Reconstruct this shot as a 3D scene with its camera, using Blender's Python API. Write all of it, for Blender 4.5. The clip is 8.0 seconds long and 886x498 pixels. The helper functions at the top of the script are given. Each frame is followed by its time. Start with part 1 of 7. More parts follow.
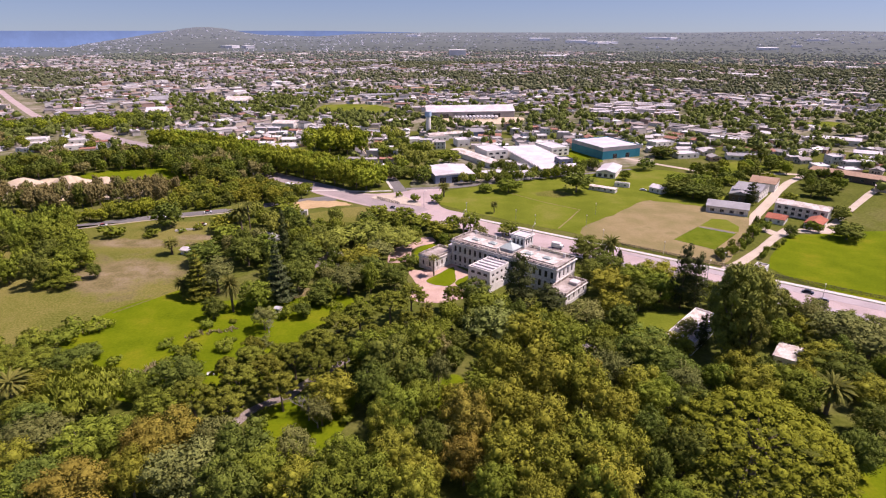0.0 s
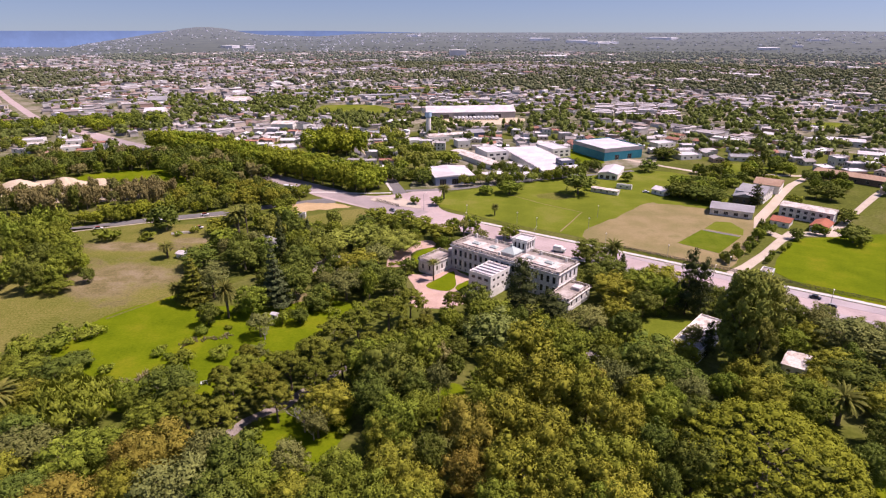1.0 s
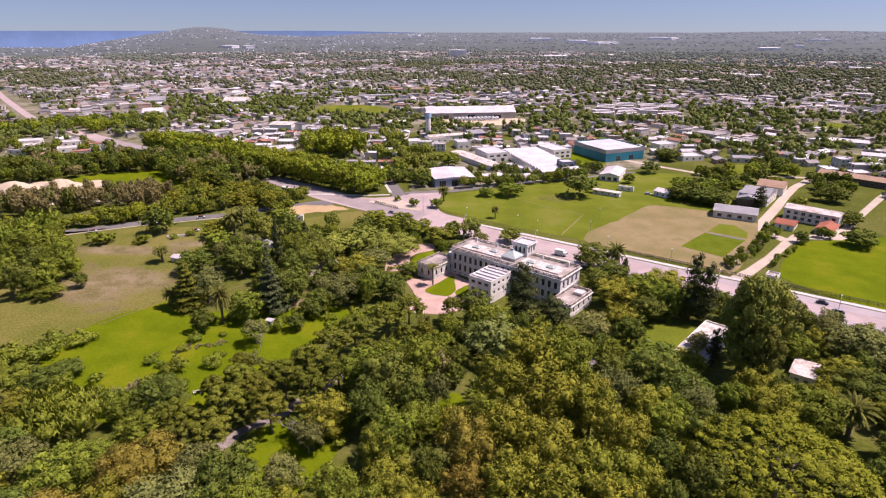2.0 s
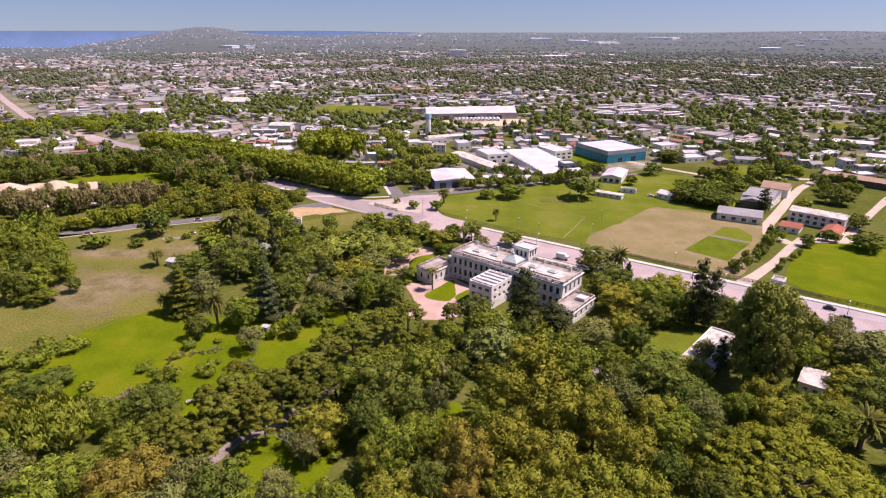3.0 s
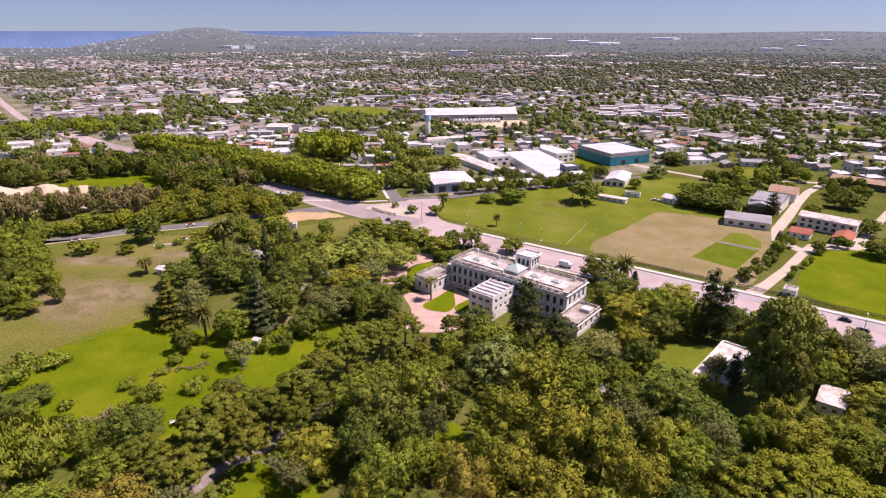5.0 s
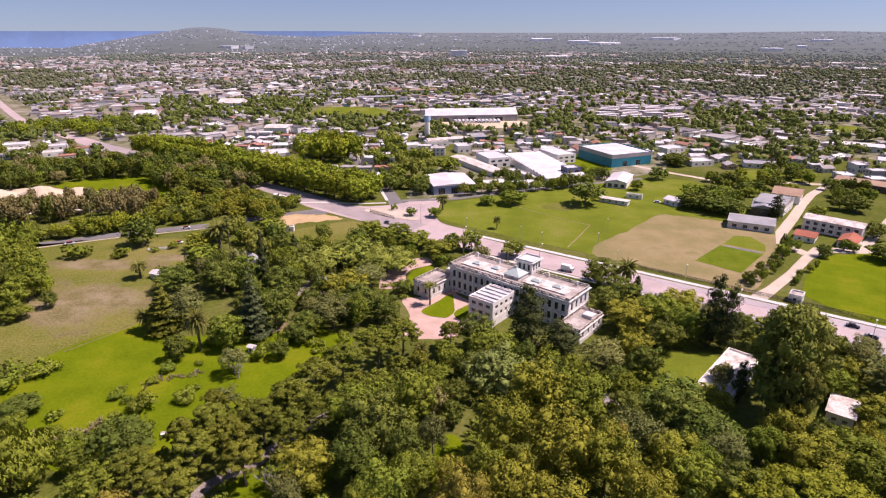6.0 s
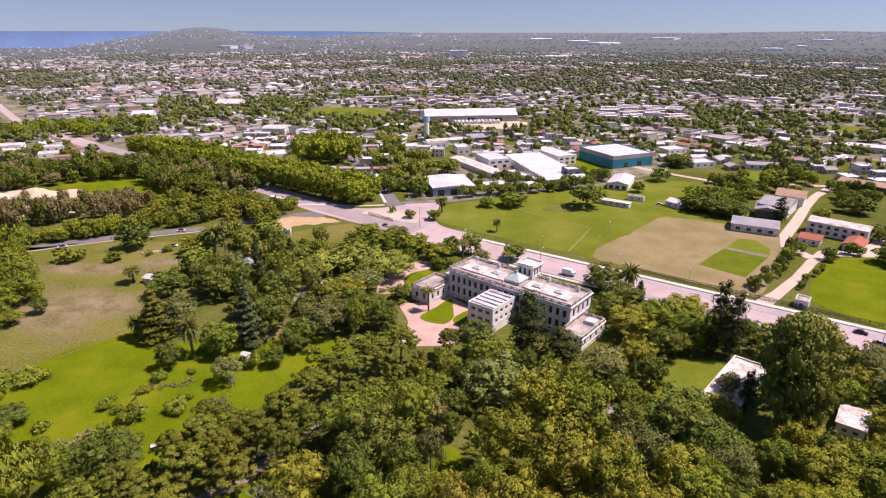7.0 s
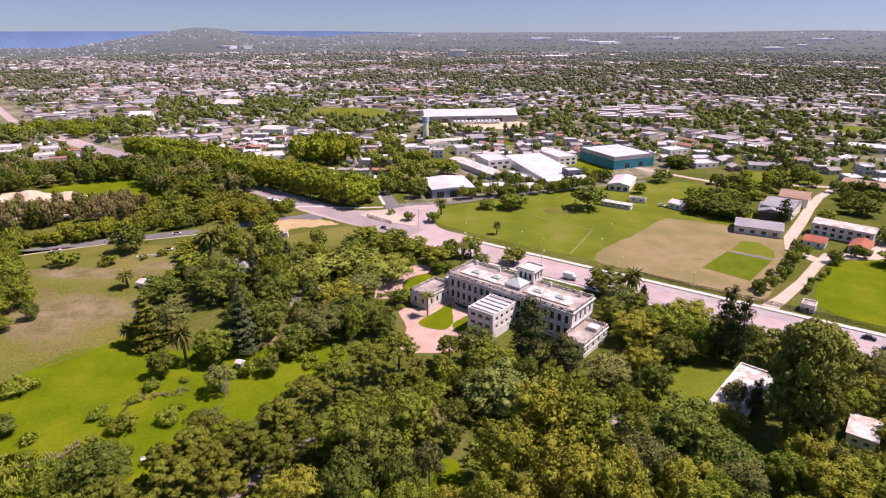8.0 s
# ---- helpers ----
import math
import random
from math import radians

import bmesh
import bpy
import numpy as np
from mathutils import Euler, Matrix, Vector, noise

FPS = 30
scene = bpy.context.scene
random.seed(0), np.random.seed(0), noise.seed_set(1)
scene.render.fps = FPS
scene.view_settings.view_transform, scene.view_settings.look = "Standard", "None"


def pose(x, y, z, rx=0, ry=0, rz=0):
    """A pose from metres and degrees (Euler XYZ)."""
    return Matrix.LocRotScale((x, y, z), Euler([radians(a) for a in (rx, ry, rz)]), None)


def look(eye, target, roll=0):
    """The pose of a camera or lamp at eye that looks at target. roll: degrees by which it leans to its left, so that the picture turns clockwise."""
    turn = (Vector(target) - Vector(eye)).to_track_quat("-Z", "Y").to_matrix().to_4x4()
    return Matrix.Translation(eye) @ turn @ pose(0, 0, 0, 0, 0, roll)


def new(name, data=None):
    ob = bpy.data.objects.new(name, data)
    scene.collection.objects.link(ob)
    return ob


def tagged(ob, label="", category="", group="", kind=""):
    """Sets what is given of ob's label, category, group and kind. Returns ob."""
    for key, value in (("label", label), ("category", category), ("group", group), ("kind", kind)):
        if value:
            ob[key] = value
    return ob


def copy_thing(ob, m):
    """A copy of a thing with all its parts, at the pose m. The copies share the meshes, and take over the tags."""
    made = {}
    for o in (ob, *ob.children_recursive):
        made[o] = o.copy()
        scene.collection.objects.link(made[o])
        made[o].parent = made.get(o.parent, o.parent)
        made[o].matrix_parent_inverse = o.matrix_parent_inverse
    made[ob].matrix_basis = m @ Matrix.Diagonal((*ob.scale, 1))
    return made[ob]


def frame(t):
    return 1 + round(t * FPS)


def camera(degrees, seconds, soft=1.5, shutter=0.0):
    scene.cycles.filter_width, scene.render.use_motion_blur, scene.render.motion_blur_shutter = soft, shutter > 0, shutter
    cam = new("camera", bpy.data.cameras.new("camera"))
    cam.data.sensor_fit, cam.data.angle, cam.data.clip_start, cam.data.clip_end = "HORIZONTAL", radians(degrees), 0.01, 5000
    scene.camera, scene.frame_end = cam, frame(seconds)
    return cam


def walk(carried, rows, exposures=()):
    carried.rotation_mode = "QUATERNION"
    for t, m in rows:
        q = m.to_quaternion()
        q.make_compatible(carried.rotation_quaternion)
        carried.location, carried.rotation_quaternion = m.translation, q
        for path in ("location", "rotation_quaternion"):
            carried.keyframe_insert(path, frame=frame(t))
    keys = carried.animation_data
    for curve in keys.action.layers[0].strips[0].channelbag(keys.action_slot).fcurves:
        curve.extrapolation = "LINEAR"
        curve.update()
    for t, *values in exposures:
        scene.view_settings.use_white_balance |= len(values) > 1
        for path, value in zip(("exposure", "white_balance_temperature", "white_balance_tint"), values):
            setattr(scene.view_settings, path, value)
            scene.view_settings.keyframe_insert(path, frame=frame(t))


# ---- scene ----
cam = camera(73.7, 8.0, soft=1.15)
PATH = [
    (0, (-0.567, -1.138, 98.639), (-0.604, 0.734, 97.936), 0.0),
    (0.5, (-0.601, 1.424, 98.597), (-0.639, 3.296, 97.895), 0.1),
    (1, (-0.529, 3.75, 98.618), (-0.567, 5.622, 97.915), 0.0),
    (1.5, (-0.428, 6.171, 98.604), (-0.466, 8.043, 97.901), 0.0),
    (3, (-0.174, 13.202, 98.577), (-0.214, 15.074, 97.874), 0.0),
    (3.5, (-0.192, 15.599, 98.451), (-0.232, 17.471, 97.749), 0.0),
    (4, (-0.059, 17.921, 98.386), (-0.099, 19.793, 97.684), 0.0),
    (4.5, (0.064, 20.299, 98.374), (0.023, 22.171, 97.672), -0.0),
    (6, (0.333, 27.442, 98.297), (0.292, 29.314, 97.595), -0.0),
    (6.5, (0.472, 29.868, 98.254), (0.431, 31.741, 97.552), -0.0),
    (7, (0.531, 32.326, 98.188), (0.491, 34.198, 97.486), -0.0),
    (7.5, (0.545, 34.644, 98.233), (0.506, 36.515, 97.53), -0.0),
    (8, (0.754, 36.902, 98.194), (0.714, 38.774, 97.491), -0.1),
]
walk(cam, [(t, look(eye, target, roll)) for t, eye, target, roll in PATH], exposures=[(0.0, 0.36, 6620, 37), (8.0, 0.42, 6620, 37)])


# ---- world and sun ----
SUN_DIR = Vector((0.58, 0.04, 0.95)).normalized()  # towards the sun
world = bpy.data.worlds.new("world")
scene.world = world
world.use_nodes = True
wn = world.node_tree
sky = wn.nodes.new("ShaderNodeTexSky")
sky.sky_type = "NISHITA"
sky.sun_disc = False
sky.sun_elevation = math.asin(SUN_DIR.z)
sky.sun_rotation = math.atan2(SUN_DIR.x, SUN_DIR.y)
sky.air_density, sky.dust_density, sky.ozone_density = 1.0, 0.5, 7.0
coord, lift = wn.nodes.new("ShaderNodeTexCoord"), wn.nodes.new("ShaderNodeVectorMath")
lift.inputs[1].default_value = (0.0, 0.0, 0.06)
wn.links.new(coord.outputs["Generated"], lift.inputs[0])
wn.links.new(lift.outputs[0], sky.inputs[0])
wn.nodes["Background"].inputs[1].default_value = 0.073
wn.links.new(sky.outputs[0], wn.nodes["Background"].inputs[0])
sun_data = bpy.data.lights.new("sun", "SUN")
sun_data.energy, sun_data.angle, sun_data.color = 4.8, radians(0.53), (1.0, 0.95, 0.87)
sun = new("sun", sun_data)
sun.matrix_world = look((0, 0, 400), Vector((0, 0, 400)) - SUN_DIR)


# ---- materials ----
def material(name, build):
    m = bpy.data.materials.new(name)
    m.use_nodes = True
    build(m.node_tree, m.node_tree.nodes["Principled BSDF"])
    return m


def ramp(nt, fac, stops, constant=False):
    r = nt.nodes.new("ShaderNodeValToRGB")
    if constant:
        r.color_ramp.interpolation = "CONSTANT"
    while len(r.color_ramp.elements) < len(stops):
        r.color_ramp.elements.new(0.5)
    for e, (p, c) in zip(r.color_ramp.elements, stops):
        e.position, e.color = p, (*c, 1)
    nt.links.new(fac, r.inputs[0])
    return r.outputs[0]


def noise_tex(nt, scale, detail=4.0, rough=0.55, obj=False):
    c = nt.nodes.new("ShaderNodeTexCoord")
    n = nt.nodes.new("ShaderNodeTexNoise")
    n.inputs["Scale"].default_value, n.inputs["Detail"].default_value, n.inputs["Roughness"].default_value = scale, detail, rough
    if obj:
        nt.links.new(c.outputs["Object"], n.inputs[0])
    else:
        g = nt.nodes.new("ShaderNodeNewGeometry")
        nt.links.new(g.outputs["Position"], n.inputs[0])
    return n.outputs[0]


def mix(nt, fac, a, b, blend="MIX"):
    m = nt.nodes.new("ShaderNodeMix")
    m.data_type, m.blend_type = "RGBA", blend
    for v, s in ((fac, m.inputs[0]), (a, m.inputs[6]), (b, m.inputs[7])):
        if isinstance(v, (int, float)):
            s.default_value = v
        elif isinstance(v, tuple):
            s.default_value = (*v, 1)
        else:
            nt.links.new(v, s)
    return m.outputs[2]


def bump(nt, bsdf, height, strength=0.4, distance=0.1):
    b = nt.nodes.new("ShaderNodeBump")
    b.inputs["Strength"].default_value, b.inputs["Distance"].default_value = strength, distance
    nt.links.new(height, b.inputs["Height"])
    nt.links.new(b.outputs[0], bsdf.inputs["Normal"])


def rough_metal(bsdf, rough, metal=0.0, spec=None):
    bsdf.inputs["Roughness"].default_value, bsdf.inputs["Metallic"].default_value = rough, metal
    if spec is not None:
        bsdf.inputs["Specular IOR Level"].default_value = spec


def two_scale(name, stops_large, stops_small, s_large, s_small, rough=0.9, fac=0.5, blend="MIX", bumps=0.3, dist=0.05, metal=0.0, spec=0.2):
    """Large patches mixed with a fine grain."""
    def build(nt, b):
        big = noise_tex(nt, s_large, 5, 0.6)
        small = noise_tex(nt, s_small, 4, 0.65)
        tight = lambda stops: [(0.5 + (p - 0.5) * 0.6, col) for p, col in stops]
        c = mix(nt, fac, ramp(nt, big, tight(stops_large)), ramp(nt, small, tight(stops_small)), blend)
        nt.links.new(c, b.inputs["Base Color"])
        rough_metal(b, rough, metal, spec)
        if bumps:
            bump(nt, b, small, bumps, dist)
    return material(name, build)


def foliage(name, dark, mid, light, tint=None):
    """Leaf clumps: shade varies from clump to clump, and from plant to plant."""
    def build(nt, b):
        g = nt.nodes.new("ShaderNodeNewGeometry")
        o = nt.nodes.new("ShaderNodeObjectInfo")
        near_mid = lambda col: tuple(0.55 * a + 0.45 * m for a, m in zip(col, mid))
        leaf = ramp(nt, g.outputs["Random Per Island"], [(0.0, near_mid(dark)), (0.5, mid), (1.0, near_mid(light))])
        hsv = nt.nodes.new("ShaderNodeHueSaturation")
        for out, lo, hi in (("Value", 0.80, 1.22), ("Hue", 0.492, 0.522)):
            mr = nt.nodes.new("ShaderNodeMapRange")
            mr.inputs[3].default_value, mr.inputs[4].default_value = lo, hi
            if out == "Hue":
                w = nt.nodes.new("ShaderNodeTexWhiteNoise")
                w.noise_dimensions = "1D"
                nt.links.new(o.outputs["Random"], w.inputs["W"])
                nt.links.new(w.outputs["Value"], mr.inputs[0])
            else:
                nt.links.new(o.outputs["Random"], mr.inputs[0])
            nt.links.new(mr.outputs[0], hsv.inputs[out])
        nt.links.new(leaf, hsv.inputs["Color"])
        patch_n = noise_tex(nt, 0.22, 3, 0.6)
        c = mix(nt, patch_n, hsv.outputs[0], tint or light, "MIX")
        c = mix(nt, 0.25, hsv.outputs[0], c)
        nt.links.new(c, b.inputs["Base Color"])
        rough_metal(b, 0.8, 0, 0.05)
        t = nt.nodes.new("ShaderNodeBsdfTranslucent")
        nt.links.new(c, t.inputs[0])
        ms = nt.nodes.new("ShaderNodeMixShader")
        ms.inputs[0].default_value = 0.14
        nt.links.new(b.outputs[0], ms.inputs[1])
        nt.links.new(t.outputs[0], ms.inputs[2])
        nt.links.new(ms.outputs[0], nt.nodes["Material Output"].inputs[0])
    return material(name, build)


def islands(name, stops, rough=0.8, wear=0.3, metal=0.0, wear_scale=0.35, wear_col=(0.12, 0.11, 0.10), obj=False):
    """A colour for each piece out of stops, with stains."""
    def build(nt, b):
        if obj:
            src = nt.nodes.new("ShaderNodeObjectInfo").outputs["Random"]
        else:
            src = nt.nodes.new("ShaderNodeNewGeometry").outputs["Random Per Island"]
        c = ramp(nt, src, stops, True)
        n = noise_tex(nt, wear_scale, 6, 0.7)
        f = ramp(nt, n, [(0.42, (0, 0, 0)), (0.75, (1, 1, 1))])
        m = nt.nodes.new("ShaderNodeMath")
        m.operation = "MULTIPLY"
        m.inputs[1].default_value = wear
        nt.links.new(f, m.inputs[0])
        nt.links.new(mix(nt, m.outputs[0], c, wear_col), b.inputs["Base Color"])
        rough_metal(b, rough, metal, 0.25)
    return material(name, build)


GREENS = dict(
    B=foliage("leaves_olive", (0.086, 0.110, 0.014), (0.174, 0.214, 0.023), (0.280, 0.312, 0.035)),
    D=foliage("leaves_dark", (0.062, 0.082, 0.013), (0.124, 0.156, 0.025), (0.214, 0.238, 0.038)),
    Y=foliage("leaves_yellow_green", (0.116, 0.120, 0.014), (0.236, 0.238, 0.026), (0.352, 0.346, 0.038)),
    L=foliage("leaves_light", (0.112, 0.126, 0.020), (0.222, 0.242, 0.038), (0.310, 0.330, 0.058)),
    G=foliage("leaves_grey_green", (0.094, 0.102, 0.028), (0.185, 0.194, 0.054), (0.27, 0.27, 0.078)),
    O=foliage("leaves_rusty", (0.130, 0.094, 0.015), (0.258, 0.194, 0.033), (0.330, 0.262, 0.048)),
    P=foliage("needles_olive", (0.075, 0.088, 0.012), (0.165, 0.182, 0.022), (0.270, 0.262, 0.033)),
    C=foliage("needles_dark", (0.032, 0.041, 0.014), (0.066, 0.080, 0.026), (0.118, 0.129, 0.037)),
    A=foliage("needles_blue_green", (0.041, 0.051, 0.020), (0.081, 0.101, 0.041), (0.135, 0.152, 0.055)),
    F=foliage("palm_fronds", (0.066, 0.074, 0.016), (0.138, 0.146, 0.030), (0.245, 0.222, 0.050)),
    U=foliage("leaves_dome", (0.090, 0.108, 0.009), (0.178, 0.206, 0.017), (0.262, 0.280, 0.026)),
    V=foliage("leaves_plane_tree", (0.113, 0.137, 0.012), (0.226, 0.266, 0.021), (0.325, 0.354, 0.033)),
    J=foliage("leaves_blue_green", (0.100, 0.124, 0.030), (0.198, 0.240, 0.058), (0.312, 0.350, 0.090)),
    H=foliage("leaves_brownish", (0.120, 0.104, 0.037), (0.245, 0.212, 0.076), (0.36, 0.305, 0.12)),
    E=foliage("leaves_gum", (0.075, 0.088, 0.017), (0.165, 0.182, 0.034), (0.285, 0.285, 0.052)),
)
FRUIT = two_scale("orange_fruit_stalks", [(0.3, (0.42, 0.17, 0.02)), (0.7, (0.55, 0.26, 0.04))], [(0.3, (0.35, 0.15, 0.02)), (0.7, (0.6, 0.3, 0.06))], 0.8, 5.0)
BARK = two_scale("bark", [(0.3, (0.10, 0.075, 0.05)), (0.7, (0.2, 0.16, 0.12))], [(0.3, (0.06, 0.045, 0.03)), (0.7, (0.22, 0.18, 0.14))], 0.8, 6.0)
GROUND = two_scale("scrub_ground", [(0.35, (0.075, 0.095, 0.012)), (0.52, (0.105, 0.125, 0.017)), (0.70, (0.15, 0.145, 0.045))],
                   [(0.3, (0.055, 0.065, 0.012)), (0.7, (0.145, 0.15, 0.035))], 0.03, 0.6, fac=0.45, spec=0.03)
TOWN_GROUND = two_scale("town_ground", [(0.36, (0.070, 0.082, 0.022)), (0.48, (0.120, 0.125, 0.045)), (0.58, (0.215, 0.185, 0.120)), (0.7, (0.33, 0.285, 0.225))],
                        [(0.35, (0.09, 0.10, 0.03)), (0.65, (0.32, 0.28, 0.21))], 0.02, 0.11, fac=0.5, bumps=0)
LAWN = two_scale("lawn_grass", [(0.3, (0.08, 0.122, 0.002)), (0.55, (0.117, 0.158, 0.003)), (0.8, (0.19, 0.19, 0.010))],
                 [(0.3, (0.085, 0.125, 0.002)), (0.7, (0.168, 0.205, 0.005))], 0.06, 1.2, fac=0.35, spec=0.03)
TURF = two_scale("watered_turf", [(0.3, (0.075, 0.115, 0.006)), (0.55, (0.105, 0.145, 0.009)), (0.8, (0.15, 0.165, 0.02))], [(0.3, (0.08, 0.11, 0.005)), (0.7, (0.14, 0.17, 0.012))], 0.12, 1.2, fac=0.35, spec=0.03)
PITCH = two_scale("pitch_grass", [(0.3, (0.107, 0.136, 0.010)), (0.55, (0.150, 0.176, 0.016)), (0.75, (0.202, 0.198, 0.040))],
                  [(0.3, (0.086, 0.114, 0.010)), (0.7, (0.163, 0.194, 0.024))], 0.045, 1.0, fac=0.35, spec=0.03)


def dry_meadow(nt, b):
    """Faded olive grass in streaks and tufts, with two barer brown stretches."""
    big = ramp(nt, noise_tex(nt, 0.03, 5, 0.6), [(0.40, (0.105, 0.125, 0.010)), (0.5, (0.15, 0.15, 0.022)), (0.60, (0.19, 0.17, 0.04))])
    bare = ramp(nt, noise_tex(nt, 0.10, 6, 0.7), [(0.40, (0.15, 0.12, 0.055)), (0.5, (0.215, 0.165, 0.09)), (0.60, (0.29, 0.22, 0.15))])
    g = nt.nodes.new("ShaderNodeNewGeometry")
    total = None
    for centre, size in (((-142, 228, 0), (26, 27, 10)), ((-158, 266, 0), (34, 7, 10)), ((-128, 276, 0), (14, 6, 10))):
        sub, div, ln = (nt.nodes.new("ShaderNodeVectorMath") for _ in range(3))
        sub.operation, div.operation, ln.operation = "SUBTRACT", "DIVIDE", "LENGTH"
        sub.inputs[1].default_value, div.inputs[1].default_value = centre, size
        nt.links.new(g.outputs["Position"], sub.inputs[0])
        nt.links.new(sub.outputs[0], div.inputs[0])
        nt.links.new(div.outputs[0], ln.inputs[0])
        if total is None:
            total = ln.outputs["Value"]
        else:
            least = nt.nodes.new("ShaderNodeMath")
            least.operation = "MINIMUM"
            nt.links.new(total, least.inputs[0])
            nt.links.new(ln.outputs["Value"], least.inputs[1])
            total = least.outputs[0]
    wob = nt.nodes.new("ShaderNodeMath")
    wob.operation = "MULTIPLY_ADD"
    wob.inputs[1].default_value, wob.inputs[2].default_value = 3.4, -1.7
    nt.links.new(noise_tex(nt, 0.05, 7, 0.7), wob.inputs[0])
    add = nt.nodes.new("ShaderNodeMath")
    nt.links.new(total, add.inputs[0])
    nt.links.new(wob.outputs[0], add.inputs[1])
    mask = ramp(nt, add.outputs[0], [(0.6, (1, 1, 1)), (1.0, (0, 0, 0))])
    fine_n = noise_tex(nt, 1.3, 5, 0.75)
    fine = ramp(nt, fine_n, [(0.40, (0.05, 0.06, 0.01)), (0.60, (0.29, 0.25, 0.10))])
    nt.links.new(mix(nt, 0.36, mix(nt, mask, big, bare), fine), b.inputs["Base Color"])
    rough_metal(b, 0.95, 0, 0.03)
    bump(nt, b, fine_n, 0.6, 0.25)


MEADOW = material("dry_meadow", dry_meadow)
DIRT = two_scale("dry_dirt", [(0.3, (0.176, 0.158, 0.048)), (0.5, (0.242, 0.193, 0.078)), (0.65, (0.295, 0.228, 0.110)), (0.8, (0.185, 0.166, 0.052))],
                 [(0.3, (0.167, 0.137, 0.060)), (0.7, (0.317, 0.241, 0.124))], 0.05, 1.4, fac=0.4)
ORANGE_DIRT = two_scale("orange_dirt", [(0.3, (0.40, 0.26, 0.12)), (0.7, (0.52, 0.37, 0.20))], [(0.3, (0.34, 0.24, 0.11)), (0.7, (0.56, 0.41, 0.24))], 0.15, 1.5)
SAND = two_scale("sand", [(0.3, (0.5, 0.4, 0.27)), (0.7, (0.62, 0.5, 0.35))], [(0.3, (0.42, 0.34, 0.22)), (0.7, (0.65, 0.54, 0.4))], 0.08, 2.0)
GRAVEL = two_scale("pink_gravel", [(0.3, (0.42, 0.27, 0.21)), (0.7, (0.56, 0.385, 0.31))], [(0.3, (0.36, 0.24, 0.19)), (0.7, (0.6, 0.43, 0.355))], 0.15, 3.0)
ROAD = two_scale("worn_road", [(0.3, (0.363, 0.285, 0.267)), (0.6, (0.484, 0.377, 0.354)), (0.8, (0.409, 0.336, 0.322))],
                 [(0.3, (0.326, 0.262, 0.248)), (0.7, (0.502, 0.396, 0.373))], 0.07, 1.5, fac=0.4, bumps=0.1)
# Greyer worn asphalt; part of the plane trees' shade is put into its colour.
GREY_SHADED_ROAD = two_scale("worn_grey_shaded_road", [(0.3, (0.27, 0.225, 0.215)), (0.7, (0.37, 0.305, 0.29))], [(0.3, (0.24, 0.205, 0.195)), (0.7, (0.39, 0.325, 0.31))], 0.08, 1.5, fac=0.4, bumps=0.1)
MAUVE_ROAD = two_scale("mauve_road", [(0.3, (0.33, 0.28, 0.28)), (0.7, (0.43, 0.37, 0.365))], [(0.3, (0.30, 0.26, 0.26)), (0.7, (0.45, 0.39, 0.385))], 0.08, 1.5, fac=0.4, bumps=0.1)
LANE = two_scale("dusty_lane", [(0.3, (0.42, 0.35, 0.26)), (0.7, (0.55, 0.46, 0.37))], [(0.3, (0.38, 0.32, 0.24)), (0.7, (0.58, 0.5, 0.4))], 0.1, 2.0)
ASPHALT = two_scale("grey_asphalt", [(0.3, (0.13, 0.12, 0.115)), (0.7, (0.21, 0.195, 0.185))], [(0.3, (0.11, 0.105, 0.10)), (0.7, (0.23, 0.22, 0.21))], 0.1, 2.0, bumps=0.1)
PATH_STONE = two_scale("stony_path", [(0.3, (0.17, 0.14, 0.12)), (0.7, (0.31, 0.26, 0.23))], [(0.3, (0.11, 0.09, 0.07)), (0.7, (0.38, 0.32, 0.28))], 0.3, 2.2, fac=0.5)
DRY_GRASS = islands("dry_grass", [(0.0, (0.30, 0.25, 0.11)), (0.3, (0.42, 0.35, 0.18)), (0.6, (0.24, 0.23, 0.07)), (0.85, (0.50, 0.43, 0.26))], wear=0.2)
GREY_BARK = two_scale("bare_grey_wood", [(0.3, (0.24, 0.21, 0.19)), (0.7, (0.36, 0.33, 0.30))], [(0.3, (0.18, 0.16, 0.14)), (0.7, (0.42, 0.38, 0.35))], 0.8, 6.0)
KERB = two_scale("pale_concrete", [(0.3, (0.5, 0.46, 0.42)), (0.7, (0.64, 0.6, 0.55))], [(0.3, (0.44, 0.41, 0.37)), (0.7, (0.66, 0.62, 0.57))], 0.2, 3.0)
STUCCO = two_scale("weathered_stucco", [(0.3, (0.56, 0.53, 0.48)), (0.55, (0.76, 0.74, 0.69)), (0.8, (0.46, 0.43, 0.39))],
                   [(0.35, (0.40, 0.375, 0.34)), (0.65, (0.78, 0.76, 0.71))], 0.35, 1.7, fac=0.4)
STAINED = two_scale("stained_parapet", [(0.3, (0.22, 0.18, 0.15)), (0.5, (0.42, 0.36, 0.30)), (0.7, (0.62, 0.56, 0.48))], [(0.35, (0.2, 0.17, 0.14)), (0.65, (0.62, 0.56, 0.49))], 0.5, 2.2, fac=0.45)
WHITE = two_scale("white_render", [(0.3, (0.66, 0.63, 0.57)), (0.7, (0.8, 0.78, 0.72))], [(0.3, (0.6, 0.57, 0.51)), (0.7, (0.8, 0.78, 0.72))], 0.3, 2.5, fac=0.35, bumps=0.1)
